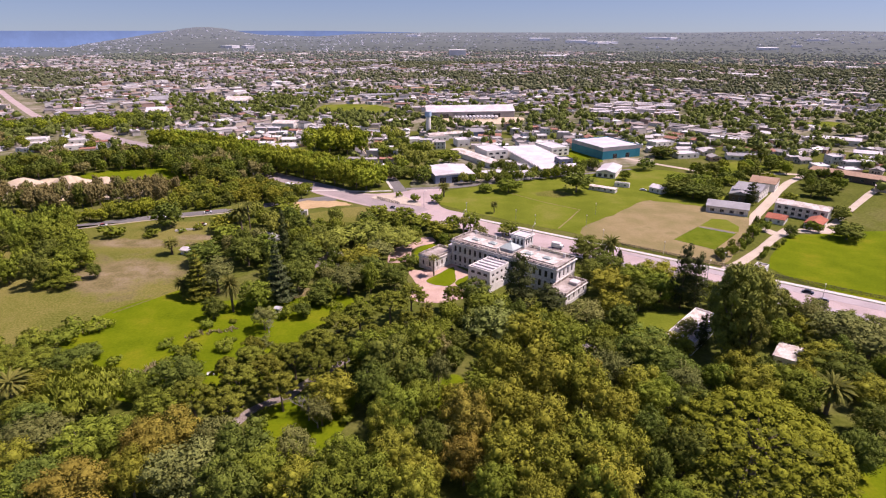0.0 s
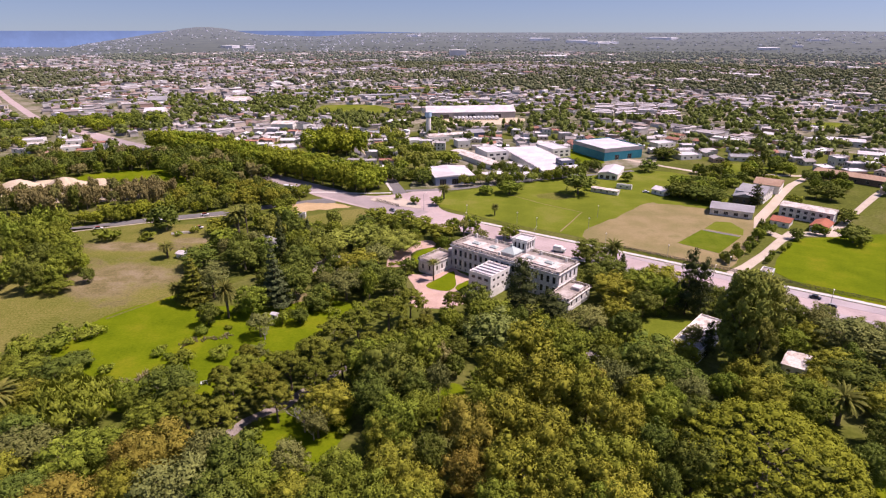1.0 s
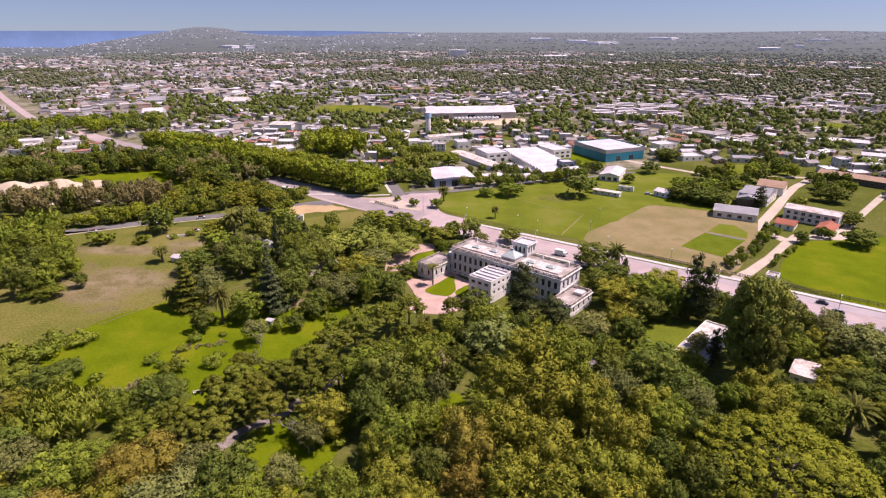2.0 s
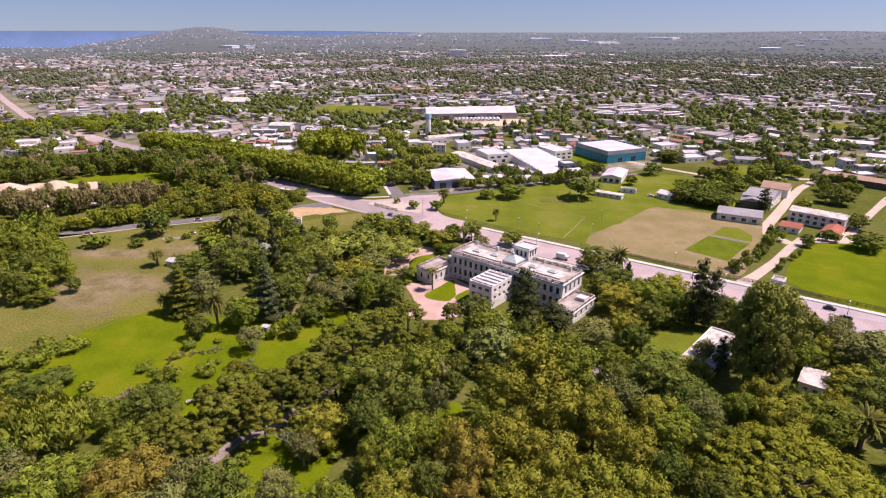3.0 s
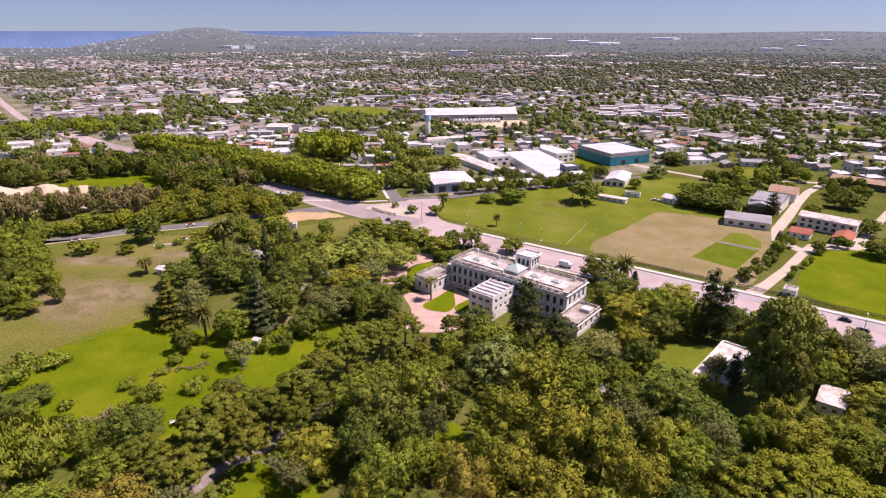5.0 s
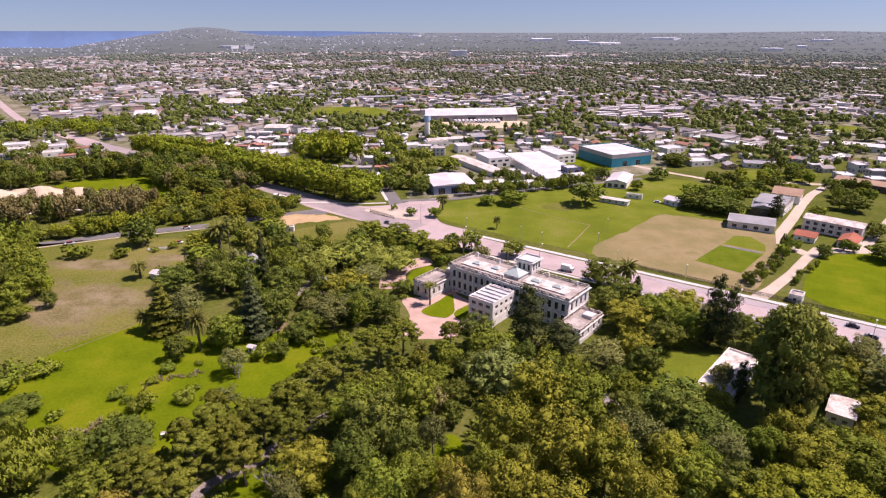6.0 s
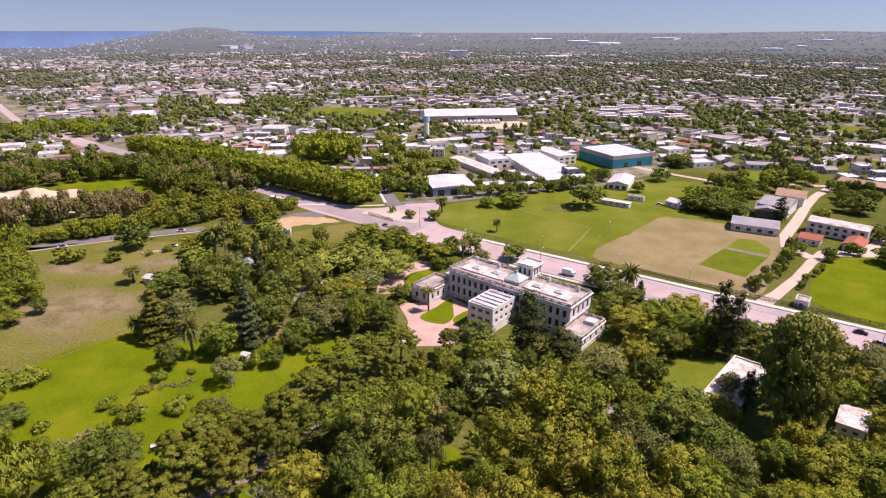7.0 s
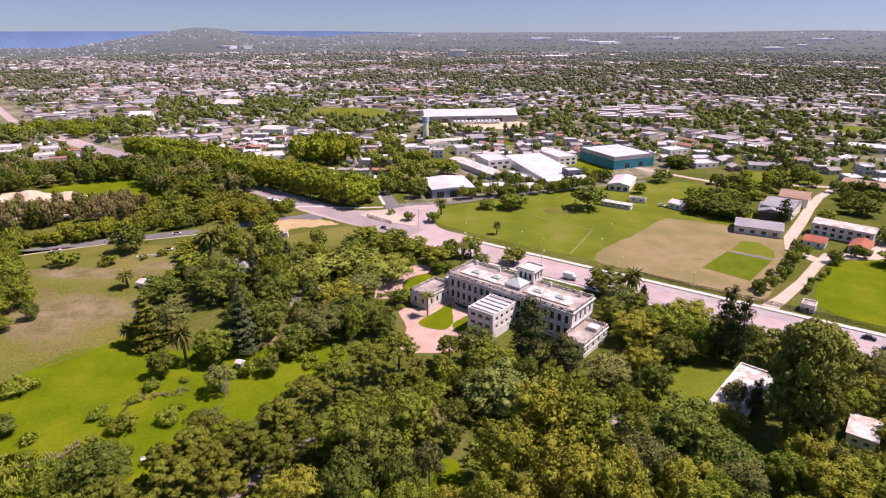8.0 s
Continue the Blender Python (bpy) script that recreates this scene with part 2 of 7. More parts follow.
ROOF_FELT = two_scale("stained_flat_roof", [(0.3, (0.19, 0.155, 0.13)), (0.5, (0.32, 0.27, 0.235)), (0.62, (0.42, 0.36, 0.32)), (0.8, (0.60, 0.54, 0.49))],
                      [(0.3, (0.22, 0.185, 0.16)), (0.7, (0.50, 0.44, 0.39))], 0.18, 2.0, fac=0.35, bumps=0.1)
ROOF_WHITE = two_scale("pale_sheet_roof", [(0.3, (0.50, 0.46, 0.45)), (0.5, (0.62, 0.57, 0.56)), (0.7, (0.70, 0.66, 0.65))], [(0.3, (0.48, 0.45, 0.44)), (0.7, (0.70, 0.67, 0.66))], 0.1, 1.5, rough=0.55, fac=0.3, bumps=0)
ROOF_PALE = two_scale("patched_pale_roof", [(0.3, (0.30, 0.23, 0.18)), (0.46, (0.50, 0.42, 0.36)), (0.56, (0.70, 0.65, 0.60)), (0.8, (0.56, 0.49, 0.43))],
                      [(0.3, (0.40, 0.33, 0.28)), (0.7, (0.74, 0.69, 0.64))], 0.25, 1.4, fac=0.4, bumps=0)
GREY_METAL = two_scale("grey_sheet", [(0.3, (0.26, 0.25, 0.25)), (0.7, (0.37, 0.36, 0.36))], [(0.3, (0.22, 0.21, 0.21)), (0.7, (0.40, 0.39, 0.385))], 0.15, 2.0, rough=0.5, fac=0.35, bumps=0)
BLUE_WALL = two_scale("blue_grey_wall", [(0.3, (0.22, 0.26, 0.38)), (0.7, (0.30, 0.34, 0.46))], [(0.3, (0.2, 0.24, 0.35)), (0.7, (0.32, 0.36, 0.48))], 0.2, 2.0, rough=0.6, bumps=0)
SLATE = two_scale("dark_blue_grey_wall", [(0.3, (0.11, 0.13, 0.18)), (0.7, (0.16, 0.18, 0.24))], [(0.3, (0.10, 0.12, 0.17)), (0.7, (0.18, 0.20, 0.26))], 0.2, 2.0, rough=0.6, bumps=0)
POOL_BLUE = two_scale("light_blue_paint", [(0.3, (0.30, 0.45, 0.58)), (0.7, (0.38, 0.53, 0.66))], [(0.3, (0.28, 0.42, 0.55)), (0.7, (0.42, 0.56, 0.68))], 0.2, 2.0, rough=0.6, bumps=0)
TEAL = two_scale("teal_sheet", [(0.3, (0.015, 0.17, 0.235)), (0.7, (0.03, 0.23, 0.29))], [(0.3, (0.013, 0.15, 0.21)), (0.7, (0.035, 0.25, 0.32))], 0.1, 1.2, rough=0.5, fac=0.3, bumps=0)
TILE_RED = two_scale("red_tile_roof", [(0.3, (0.323, 0.105, 0.060)), (0.7, (0.425, 0.150, 0.090))], [(0.3, (0.255, 0.083, 0.053)), (0.7, (0.468, 0.180, 0.112))], 0.2, 2.5)
RUST = two_scale("rusty_sheet", [(0.3, (0.3, 0.18, 0.11)), (0.7, (0.42, 0.28, 0.19))], [(0.3, (0.24, 0.15, 0.1)), (0.7, (0.46, 0.32, 0.22))], 0.15, 1.5, rough=0.7)
COPPER = two_scale("pale_green_roof", [(0.3, (0.36, 0.43, 0.40)), (0.7, (0.48, 0.54, 0.5))], [(0.3, (0.32, 0.4, 0.37)), (0.7, (0.5, 0.56, 0.53))], 0.4, 3.0, rough=0.6)


def plain_glass(nt, b):
    b.inputs["Base Color"].default_value = (0.022, 0.025, 0.03, 1)
    rough_metal(b, 0.12, 0, 0.5)


GLASS = material("dark_glass", plain_glass)
SHUTTER = two_scale("brown_joinery", [(0.3, (0.10, 0.075, 0.06)), (0.7, (0.17, 0.13, 0.10))], [(0.3, (0.08, 0.06, 0.05)), (0.7, (0.18, 0.14, 0.11))], 0.5, 4.0, rough=0.6)
STEEL = two_scale("galvanised_steel", [(0.3, (0.3, 0.3, 0.3)), (0.7, (0.42, 0.42, 0.42))], [(0.3, (0.28, 0.28, 0.28)), (0.7, (0.45, 0.45, 0.45))], 0.5, 4.0, rough=0.5, metal=0.4, bumps=0)
DARK_METAL = two_scale("dark_fence_metal", [(0.3, (0.05, 0.05, 0.045)), (0.7, (0.09, 0.085, 0.075))], [(0.3, (0.04, 0.04, 0.04)), (0.7, (0.1, 0.09, 0.08))], 0.5, 4.0, rough=0.6, bumps=0)
RUBBER = two_scale("tyre_rubber", [(0.3, (0.02, 0.02, 0.02)), (0.7, (0.035, 0.035, 0.035))], [(0.3, (0.02, 0.02, 0.02)), (0.7, (0.04, 0.04, 0.04))], 1, 9, bumps=0)
CITY_WALL = islands("town_walls", [(0.0, (0.70, 0.68, 0.65)), (0.30, (0.52, 0.48, 0.43)), (0.52, (0.60, 0.52, 0.43)), (0.70, (0.36, 0.33, 0.31)), (0.84, (0.44, 0.30, 0.23)), (0.93, (0.76, 0.74, 0.71))])
CITY_ROOF = islands("town_roofs", [(0.0, (0.35, 0.325, 0.31)), (0.2, (0.24, 0.22, 0.21)), (0.36, (0.68, 0.66, 0.64)), (0.46, (0.18, 0.165, 0.16)), (0.57, (0.34, 0.275, 0.24)), (0.72, (0.47, 0.435, 0.41)), (0.86, (0.29, 0.16, 0.115)), (0.92, (0.13, 0.125, 0.125))], wear=0.35)
HOUSE_WALL = islands("house_walls", [(0.0, (0.72, 0.69, 0.65)), (0.35, (0.58, 0.53, 0.46)), (0.55, (0.64, 0.55, 0.45)), (0.75, (0.46, 0.42, 0.38)), (0.88, (0.52, 0.33, 0.25))], obj=True)
HOUSE_ROOF = islands("house_roofs", [(0.0, (0.58, 0.55, 0.53)), (0.25, (0.42, 0.385, 0.36)), (0.45, (0.70, 0.68, 0.66)), (0.65, (0.33, 0.295, 0.275)), (0.85, (0.38, 0.18, 0.12))], wear=0.45, obj=True)
# Town leaves greyed and paled: distance haze is put into the base colour.
HAZED_TREES = foliage("hazed_town_leaves", (0.105, 0.122, 0.062), (0.150, 0.172, 0.086), (0.200, 0.220, 0.112))
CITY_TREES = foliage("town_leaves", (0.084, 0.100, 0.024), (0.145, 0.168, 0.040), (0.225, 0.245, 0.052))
CAR_PAINT = islands("car_paint", [(0.0, (0.7, 0.7, 0.7)), (0.4, (0.35, 0.36, 0.38)), (0.6, (0.03, 0.035, 0.06)), (0.8, (0.3, 0.03, 0.03))], rough=0.3, wear=0.1, obj=True)
WHITE_PAINT = two_scale("white_vehicle_paint", [(0.3, (0.7, 0.7, 0.7)), (0.7, (0.8, 0.8, 0.8))], [(0.3, (0.66, 0.66, 0.66)), (0.7, (0.8, 0.8, 0.8))], 0.5, 4, rough=0.35, bumps=0)


def haze_glow_mat(name, colour, glow, near_glow, far_glow, variation):
    """Far surfaces with haze painted in as faint bluish emission, stronger the farther off."""
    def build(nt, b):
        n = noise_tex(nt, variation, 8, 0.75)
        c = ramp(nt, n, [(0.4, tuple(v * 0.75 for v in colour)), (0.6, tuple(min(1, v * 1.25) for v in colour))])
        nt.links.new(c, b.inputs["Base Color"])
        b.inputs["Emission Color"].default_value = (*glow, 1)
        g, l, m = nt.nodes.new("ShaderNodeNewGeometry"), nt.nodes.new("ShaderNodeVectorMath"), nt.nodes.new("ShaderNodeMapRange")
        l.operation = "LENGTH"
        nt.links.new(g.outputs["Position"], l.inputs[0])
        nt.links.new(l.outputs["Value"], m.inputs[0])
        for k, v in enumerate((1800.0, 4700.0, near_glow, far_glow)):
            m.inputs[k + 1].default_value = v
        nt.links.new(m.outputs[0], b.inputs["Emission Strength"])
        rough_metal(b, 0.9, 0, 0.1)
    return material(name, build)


FAR_LAND = haze_glow_mat("hazy_far_land", (0.064, 0.074, 0.046), (0.36, 0.43, 0.60), 0.07, 0.29, 0.012)
FAR_LEAVES = haze_glow_mat("hazy_far_leaves", (0.105, 0.122, 0.060), (0.36, 0.43, 0.60), 0.07, 0.29, 0.02)
FAR_WALL = haze_glow_mat("hazy_far_walls", (0.5, 0.49, 0.49), (0.36, 0.43, 0.60), 0.07, 0.29, 0.01)
FAR_WHITE = haze_glow_mat("hazy_far_white", (0.72, 0.71, 0.70), (0.38, 0.44, 0.56), 0.04, 0.17, 0.01)
SEA = haze_glow_mat("hazy_sea", (0.07, 0.13, 0.24), (0.29, 0.43, 0.70), 0.28, 0.31, 0.002)


# ---- building helpers ----
NORMALS = {}


def link_mesh(name, verts, faces, mats, idx=None, smooth=False, normals=None):
    me = bpy.data.meshes.new(name)
    verts, faces = np.asarray(verts, float).reshape(-1, 3), np.asarray(faces, int)
    k = faces.shape[1]
    me.vertices.add(len(verts))
    me.vertices.foreach_set("co", verts.ravel())
    me.loops.add(faces.size)
    me.loops.foreach_set("vertex_index", faces.ravel())
    me.polygons.add(len(faces))
    me.polygons.foreach_set("loop_start", np.arange(0, faces.size, k))
    me.polygons.foreach_set("loop_total", np.full(len(faces), k))
    for m in mats:
        me.materials.append(m)
    if idx is not None:
        me.polygons.foreach_set("material_index", np.asarray(idx, int))
    me.polygons.foreach_set("use_smooth", np.full(len(faces), smooth, bool))
    me.update(calc_edges=True)
    if normals is None:
        me.validate()
    else:
        me.normals_split_custom_set_from_vertices(normals.tolist())
        NORMALS[me.name] = normals
    return me


def part(name, bm, mat, parent, label=""):
    """One mesh object under a thing or a part."""
    me = bpy.data.meshes.new(name)
    bm.to_mesh(me)
    bm.free()
    me.materials.append(mat)
    ob = new(name, me)
    ob.parent = parent
    return tagged(ob, label)


def structure(name, bm, mat, label, category=""):
    me = bpy.data.meshes.new(name)
    bm.to_mesh(me)
    bm.free()
    me.materials.append(mat)
    return tagged(new(name, me), label, category or name.replace("_", " "), kind="structure")


def add_box(bm, x0, x1, y0, y1, z0, z1, m=None):
    vs = [bm.verts.new((x, y, z)) for z in (z0, z1) for x, y in ((x0, y0), (x1, y0), (x1, y1), (x0, y1))]
    for a in ((3, 2, 1, 0), (4, 5, 6, 7), (0, 1, 5, 4), (1, 2, 6, 5), (2, 3, 7, 6), (3, 0, 4, 7)):
        bm.faces.new([vs[i] for i in a])
    if m is not None:
        bmesh.ops.transform(bm, matrix=m, verts=vs)
    return vs


def box_bm(*b, bevel=0.0):
    bm = bmesh.new()
    add_box(bm, *b)
    if bevel:
        bmesh.ops.bevel(bm, geom=bm.edges[:], offset=bevel, segments=1, affect="EDGES")
    return bm


def tube(bm, p, q, r0, r1, seg=8):
    p, q = Vector(p), Vector(q)
    t = (q - p).to_track_quat("Z", "Y").to_matrix()
    rings = []
    for c, r in ((p, r0), (q, r1)):
        rings.append([bm.verts.new(c + t @ Vector((r * math.cos(a * 2 * math.pi / seg), r * math.sin(a * 2 * math.pi / seg), 0))) for a in range(seg)])
    for i in range(seg):
        j = (i + 1) % seg
        bm.faces.new((rings[0][i], rings[0][j], rings[1][j], rings[1][i]))
    bm.faces.new(rings[1])
    bm.faces.new(rings[0][::-1])


def wall_run(bm, p, q, z0, z1, holes, depth=0.3):
    """A wall face from p to q, seen from its right-hand side, with reveals round rectangular holes (a0, a1, b0, b1)."""
    p, q = Vector((*p, 0)), Vector((*q, 0))
    u = (q - p).normalized()
    n = Vector((u.y, -u.x, 0))
    L = (q - p).length
    at = lambda a, z, d=0.0: bm.verts.new(p + u * a - n * d + Vector((0, 0, z)))
    xs = sorted({0.0, L, *(h[0] for h in holes), *(h[1] for h in holes)})
    for x0, x1 in zip(xs, xs[1:]):
        mid = (x0 + x1) / 2
        cuts = sorted([(h[2], h[3]) for h in holes if h[0] < mid < h[1]])
        z = z0
        for b0, b1 in cuts + [(z1, z1)]:
            if b0 - z > 1e-4:
                bm.faces.new((at(x0, z), at(x1, z), at(x1, b0), at(x0, b0)))
            z = b1
    for a0, a1, b0, b1 in holes:
        for (aa, za), (ab, zb) in (((a0, b0), (a0, b1)), ((a0, b1), (a1, b1)), ((a1, b1), (a1, b0)), ((a1, b0), (a0, b0))):
            bm.faces.new((at(aa, za), at(ab, zb), at(ab, zb, depth), at(aa, za, depth)))
    return p, u, n


def pane_mesh(w, h, bars=(1, 2), fr=0.09):
    """Frame and glass of a window of that size, its face to -y, its foot at z = 0, as two bmeshes."""
    f, g = bmesh.new(), bmesh.new()
    add_box(f, -w / 2, w / 2, -0.05, 0.05, 0, fr), add_box(f, -w / 2, w / 2, -0.05, 0.05, h - fr, h)
    add_box(f, -w / 2, -w / 2 + fr, -0.05, 0.05, fr, h - fr), add_box(f, w / 2 - fr, w / 2, -0.05, 0.05, fr, h - fr)
    for i in range(1, bars[0] + 1):
        x = -w / 2 + w * i / (bars[0] + 1)
        add_box(f, x - 0.04, x + 0.04, -0.04, 0.04, fr, h - fr)
    for i in range(1, bars[1] + 1):
        z = h * i / (bars[1] + 1)
        add_box(f, -w / 2 + fr, w / 2 - fr, -0.03, 0.03, z - 0.035, z + 0.035)
    add_box(g, -w / 2 + 0.02, w / 2 - 0.02, 0.0, 0.02, 0.02, h - 0.02)
    return f, g


WINDOW_MESHES = {}


def window(parent, p, u, n, a0, a1, b0, b1, depth, frame_mat=None, name="window", bars=(1, 2)):
    """One window in its hole: the glass, and its frame as a part of it. Alike windows share meshes."""
    w, h = round(a1 - a0, 3), round(b1 - b0, 3)
    frame_mat = frame_mat or SHUTTER
    key = (w, h, frame_mat.name, bars)
    if key not in WINDOW_MESHES:
        f, g = pane_mesh(w, h, bars)
        pair = []
        for nm, bm, mat in (("window", g, GLASS), ("window_frame", f, frame_mat)):
            me = bpy.data.meshes.new(nm)
            bm.to_mesh(me)
            bm.free()
            me.materials.append(mat)
            pair.append(me)
        WINDOW_MESHES[key] = pair
    g, f = WINDOW_MESHES[key]
    c = p + u * ((a0 + a1) / 2) - n * (depth - 0.06) + Vector((0, 0, b0))
    m = Matrix(((u.x, -n.x, 0, c.x), (u.y, -n.y, 0, c.y), (0, 0, 1, c.z), (0, 0, 0, 1)))
    pane = new(name, g)
    pane.parent, pane.matrix_local = parent, m
    fr = new("window_frame", f)
    fr.parent = pane
    return pane


def thing(name, m, label, category, group=""):
    ob = new(name)
    ob.matrix_world = m
    return tagged(ob, label, category, group)


def block(root, x0, x1, y0, y1, z0, z1, wall_mat, rows, depth=0.3, frame_mat=None, sides="fblr", parapet=0.0, roof_mat=None, roof_name="roof", wall_name="wall", bars=(1, 2), glazed=True):
    """A storeyed block in root's frame. rows: (side letters, count, width, sill, head, margin)."""
    bm = bmesh.new()
    runs = {"f": ((x0, y0), (x1, y0)), "r": ((x1, y0), (x1, y1)), "b": ((x1, y1), (x0, y1)), "l": ((x0, y1), (x0, y0))}
    todo = []
    for s, (p, q) in runs.items():
        L = math.dist(p, q)
        holes = []
        if s in sides:
            for letters, count, w, b0, b1, margin in rows:
                if s in letters:
                    for i in range(count):
                        c = margin + (L - 2 * margin) * (i + 0.5) / count
                        holes.append((c - w / 2, c + w / 2, b0, b1))
        pp, u, n = wall_run(bm, p, q, z0, z1, holes, depth)
        todo += [(pp, u, n, *h) for h in holes]
    if parapet:
        for a in ((x0, x1, y0, y0 + 0.3), (x0, x1, y1 - 0.3, y1), (x0, x0 + 0.3, y0 + 0.3, y1 - 0.3), (x1 - 0.3, x1, y0 + 0.3, y1 - 0.3)):
            add_box(bm, *a, z1, z1 + parapet)
    wall = part(wall_name, bm, wall_mat, root)
    if roof_mat:
        part(roof_name, box_bm(x0 + 0.31, x1 - 0.31, y0 + 0.31, y1 - 0.31, z1 - 0.3, z1 + 0.05), roof_mat, root)
    if glazed:
        for pp, u, n, a0, a1, b0, b1 in todo:
            window(root, pp, u, n, a0, a1, b0, b1, depth, frame_mat, bars=bars)
    return wall


# ---- terrain ----
EYE_Z, PITCH_DOWN, FOCAL = 98.4, radians(20.57), 1046.0
CREST = ((-900, 60), (-300, 84), (100, 85), (150, 77), (200, 70), (250, 62), (285, 57), (320, 51), (345, 48.5), (370, 48.5), (395, 51), (430, 58), (460, 62),
         (560, 65), (640, 60), (760, 58), (1000, 58), (1250, 58), (1330, 56.5), (1450, 55), (1568, 56.5), (2400, 57))


def crest_z(x, y):
    """Height of the skyline 4850 m off in the direction of x, y."""
    r = np.hypot(x, y)
    c = np.maximum(y / np.maximum(r, 1e-6), 0.15)
    across = 807 + 1117 * np.clip(x / np.maximum(y, 1e-6), -3, 3)
    down = np.interp(across, [p[0] for p in CREST], [p[1] for p in CREST])
    a = PITCH_DOWN + np.arctan((down - 441) / FOCAL)
    return np.where(y > 0.15 * r, EYE_Z - 4850 * c * np.tan(a), 55.0)


def land_z(x, y):
    """The lie of the land: level, and rising far off to the hills on the skyline."""
    x, y = np.asarray(x, float), np.asarray(y, float)
    r = np.hypot(x, y)
    f = np.clip((r - 2300) / (4850 - 2300), 0, 1)
    return crest_z(x, y) * f ** 1.6


def sector_sheet(name, radii, spans, mat, zf, label, category):
    r, a = np.meshgrid(radii, spans, indexing="ij")
    x, y = r * np.sin(a), r * np.cos(a)
    v = np.stack([x, y, zf(x, y)], -1).reshape(-1, 3)
    n, m = r.shape
    i = np.arange(n - 1)[:, None] * m + np.arange(m - 1)[None]
    q = np.stack([i, i + m, i + m + 1, i + 1], -1).reshape(-1, 4)[:, ::-1]
    me = link_mesh(name, v, q, [mat], smooth=True)
    return tagged(new(name, me), label, category, kind="structure")


full = np.linspace(-math.pi, math.pi, 721)
sector_sheet("ground", np.array([0.5, 100.0, 200.0, 300.0, 450.0, 600.0]), full, GROUND, land_z, "green and brown scrubby ground reaching far off", "ground")
sector_sheet("ground_town", np.array([600.0, 1000.0, 1500.0, 2000.0, 2300.0, 2450.0, 2600.0]), full, TOWN_GROUND, land_z, "dusty and grassy ground between town houses", "ground")
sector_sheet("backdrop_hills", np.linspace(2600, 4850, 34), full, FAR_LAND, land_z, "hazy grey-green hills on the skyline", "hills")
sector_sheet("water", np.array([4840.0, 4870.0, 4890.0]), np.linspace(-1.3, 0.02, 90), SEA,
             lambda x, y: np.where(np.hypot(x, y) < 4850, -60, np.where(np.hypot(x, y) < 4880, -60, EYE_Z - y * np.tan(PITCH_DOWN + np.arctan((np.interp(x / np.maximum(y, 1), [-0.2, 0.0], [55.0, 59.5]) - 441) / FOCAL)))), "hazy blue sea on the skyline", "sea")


def smooth_loop(pts, steps=5, jitter=0.0, seed=0):
    rnd = random.Random(seed)
    out, n = [], len(pts)
    for i in range(n):
        p0, p1, p2, p3 = (Vector(pts[(i + k) % n]) for k in (-1, 0, 1, 2))
        for s in range(steps):
            t = s / steps
            v = 0.5 * ((2 * p1) + (p2 - p0) * t + (2 * p0 - 5 * p1 + 4 * p2 - p3) * t * t + (3 * p1 - p0 - 3 * p2 + p3) * t ** 3)
            out.append((v.x + rnd.uniform(-jitter, jitter), v.y + rnd.uniform(-jitter, jitter)))
    return out


def patch(name, pts, mat, z, label, category, jitter=0.5, steps=5):
    """A lawn, yard or bare patch lying on the ground."""
    pts = smooth_loop(pts, steps, jitter, len(pts)) if steps > 1 else pts
    bm = bmesh.new()
    top = [bm.verts.new((x, y, z)) for x, y in pts]
    low = [bm.verts.new((x, y, -0.1)) for x, y in pts]
    n = len(pts)
    for i in range(n):
        j = (i + 1) % n
        bm.faces.new((low[i], low[j], top[j], top[i]))
    f = bm.faces.new(top)
    bmesh.ops.triangulate(bm, faces=[f])
    bmesh.ops.recalc_face_normals(bm, faces=bm.faces[:])
    return structure(name, bm, mat, label, category)


def strip(name, pts, widths, mat, z, label, category):
    """A road or path of varying width along a line."""
    bm = bmesh.new()
    rows = []
    for i, (p, w) in enumerate(zip(pts, widths)):
        a, b = Vector(pts[max(i - 1, 0)]), Vector(pts[min(i + 1, len(pts) - 1)])
        d = (b - a).normalized()
        n = Vector((-d.y, d.x))
        l, r = Vector(p) + n * w / 2, Vector(p) - n * w / 2
        rows.append([bm.verts.new(c) for c in ((*l, -0.1), (*l, z), (*r, z), (*r, -0.1))])
    for a, b in zip(rows, rows[1:]):
        for k in range(3):
            bm.faces.new((a[k], a[k + 1], b[k + 1], b[k]))
    bmesh.ops.recalc_face_normals(bm, faces=bm.faces[:])
    return structure(name, bm, mat, label, category)


patch("meadow", [(-230, 284), (-204, 291), (-169, 300), (-132, 301), (-118, 290), (-118, 262), (-112, 222), (-112, 213), (-127, 193), (-129, 178), (-142, 170), (-175, 170), (-200, 200), (-215, 250)],
      MEADOW, 0.05, "faded olive meadow with bare brown stretches", "meadow", 1.2)
patch("lawn_park", [(-110, 214), (-127, 194), (-132, 176), (-122, 148), (-104, 140), (-76, 138), (-58, 150), (-50, 178), (-34, 198), (-38, 206), (-58, 212), (-68, 214), (-80, 204), (-94, 204), (-104, 208)],
      LAWN, 0.08, "bright green mown lawn in the park", "lawn", 0.7)
patch("lawn_clearing", [(-52, 112), (-54, 126), (-50, 136), (-42, 140), (-30, 144), (-28, 132), (-31, 122), (-36, 114), (-44, 108)], LAWN, 0.08, "sunlit green lawn in a clearing", "lawn", 0.6)
patch("lawn_side", [(52, 172), (58, 190), (72, 197), (86, 194), (80, 184), (72, 176), (62, 168)], PITCH, 0.08, "yellowish green lawn beside a low building", "lawn", 0.5)
patch("lawn_edge", [(86, 98), (94, 112), (112, 120), (116, 104), (100, 94)], LAWN, 0.08, "bright green lawn among trees", "lawn", 0.5)
patch("lawn_mid", [(-4, 132), (-4, 150), (2, 152), (3, 136)], LAWN, 0.08, "narrow green lawn between tall trees", "lawn", 0.4)
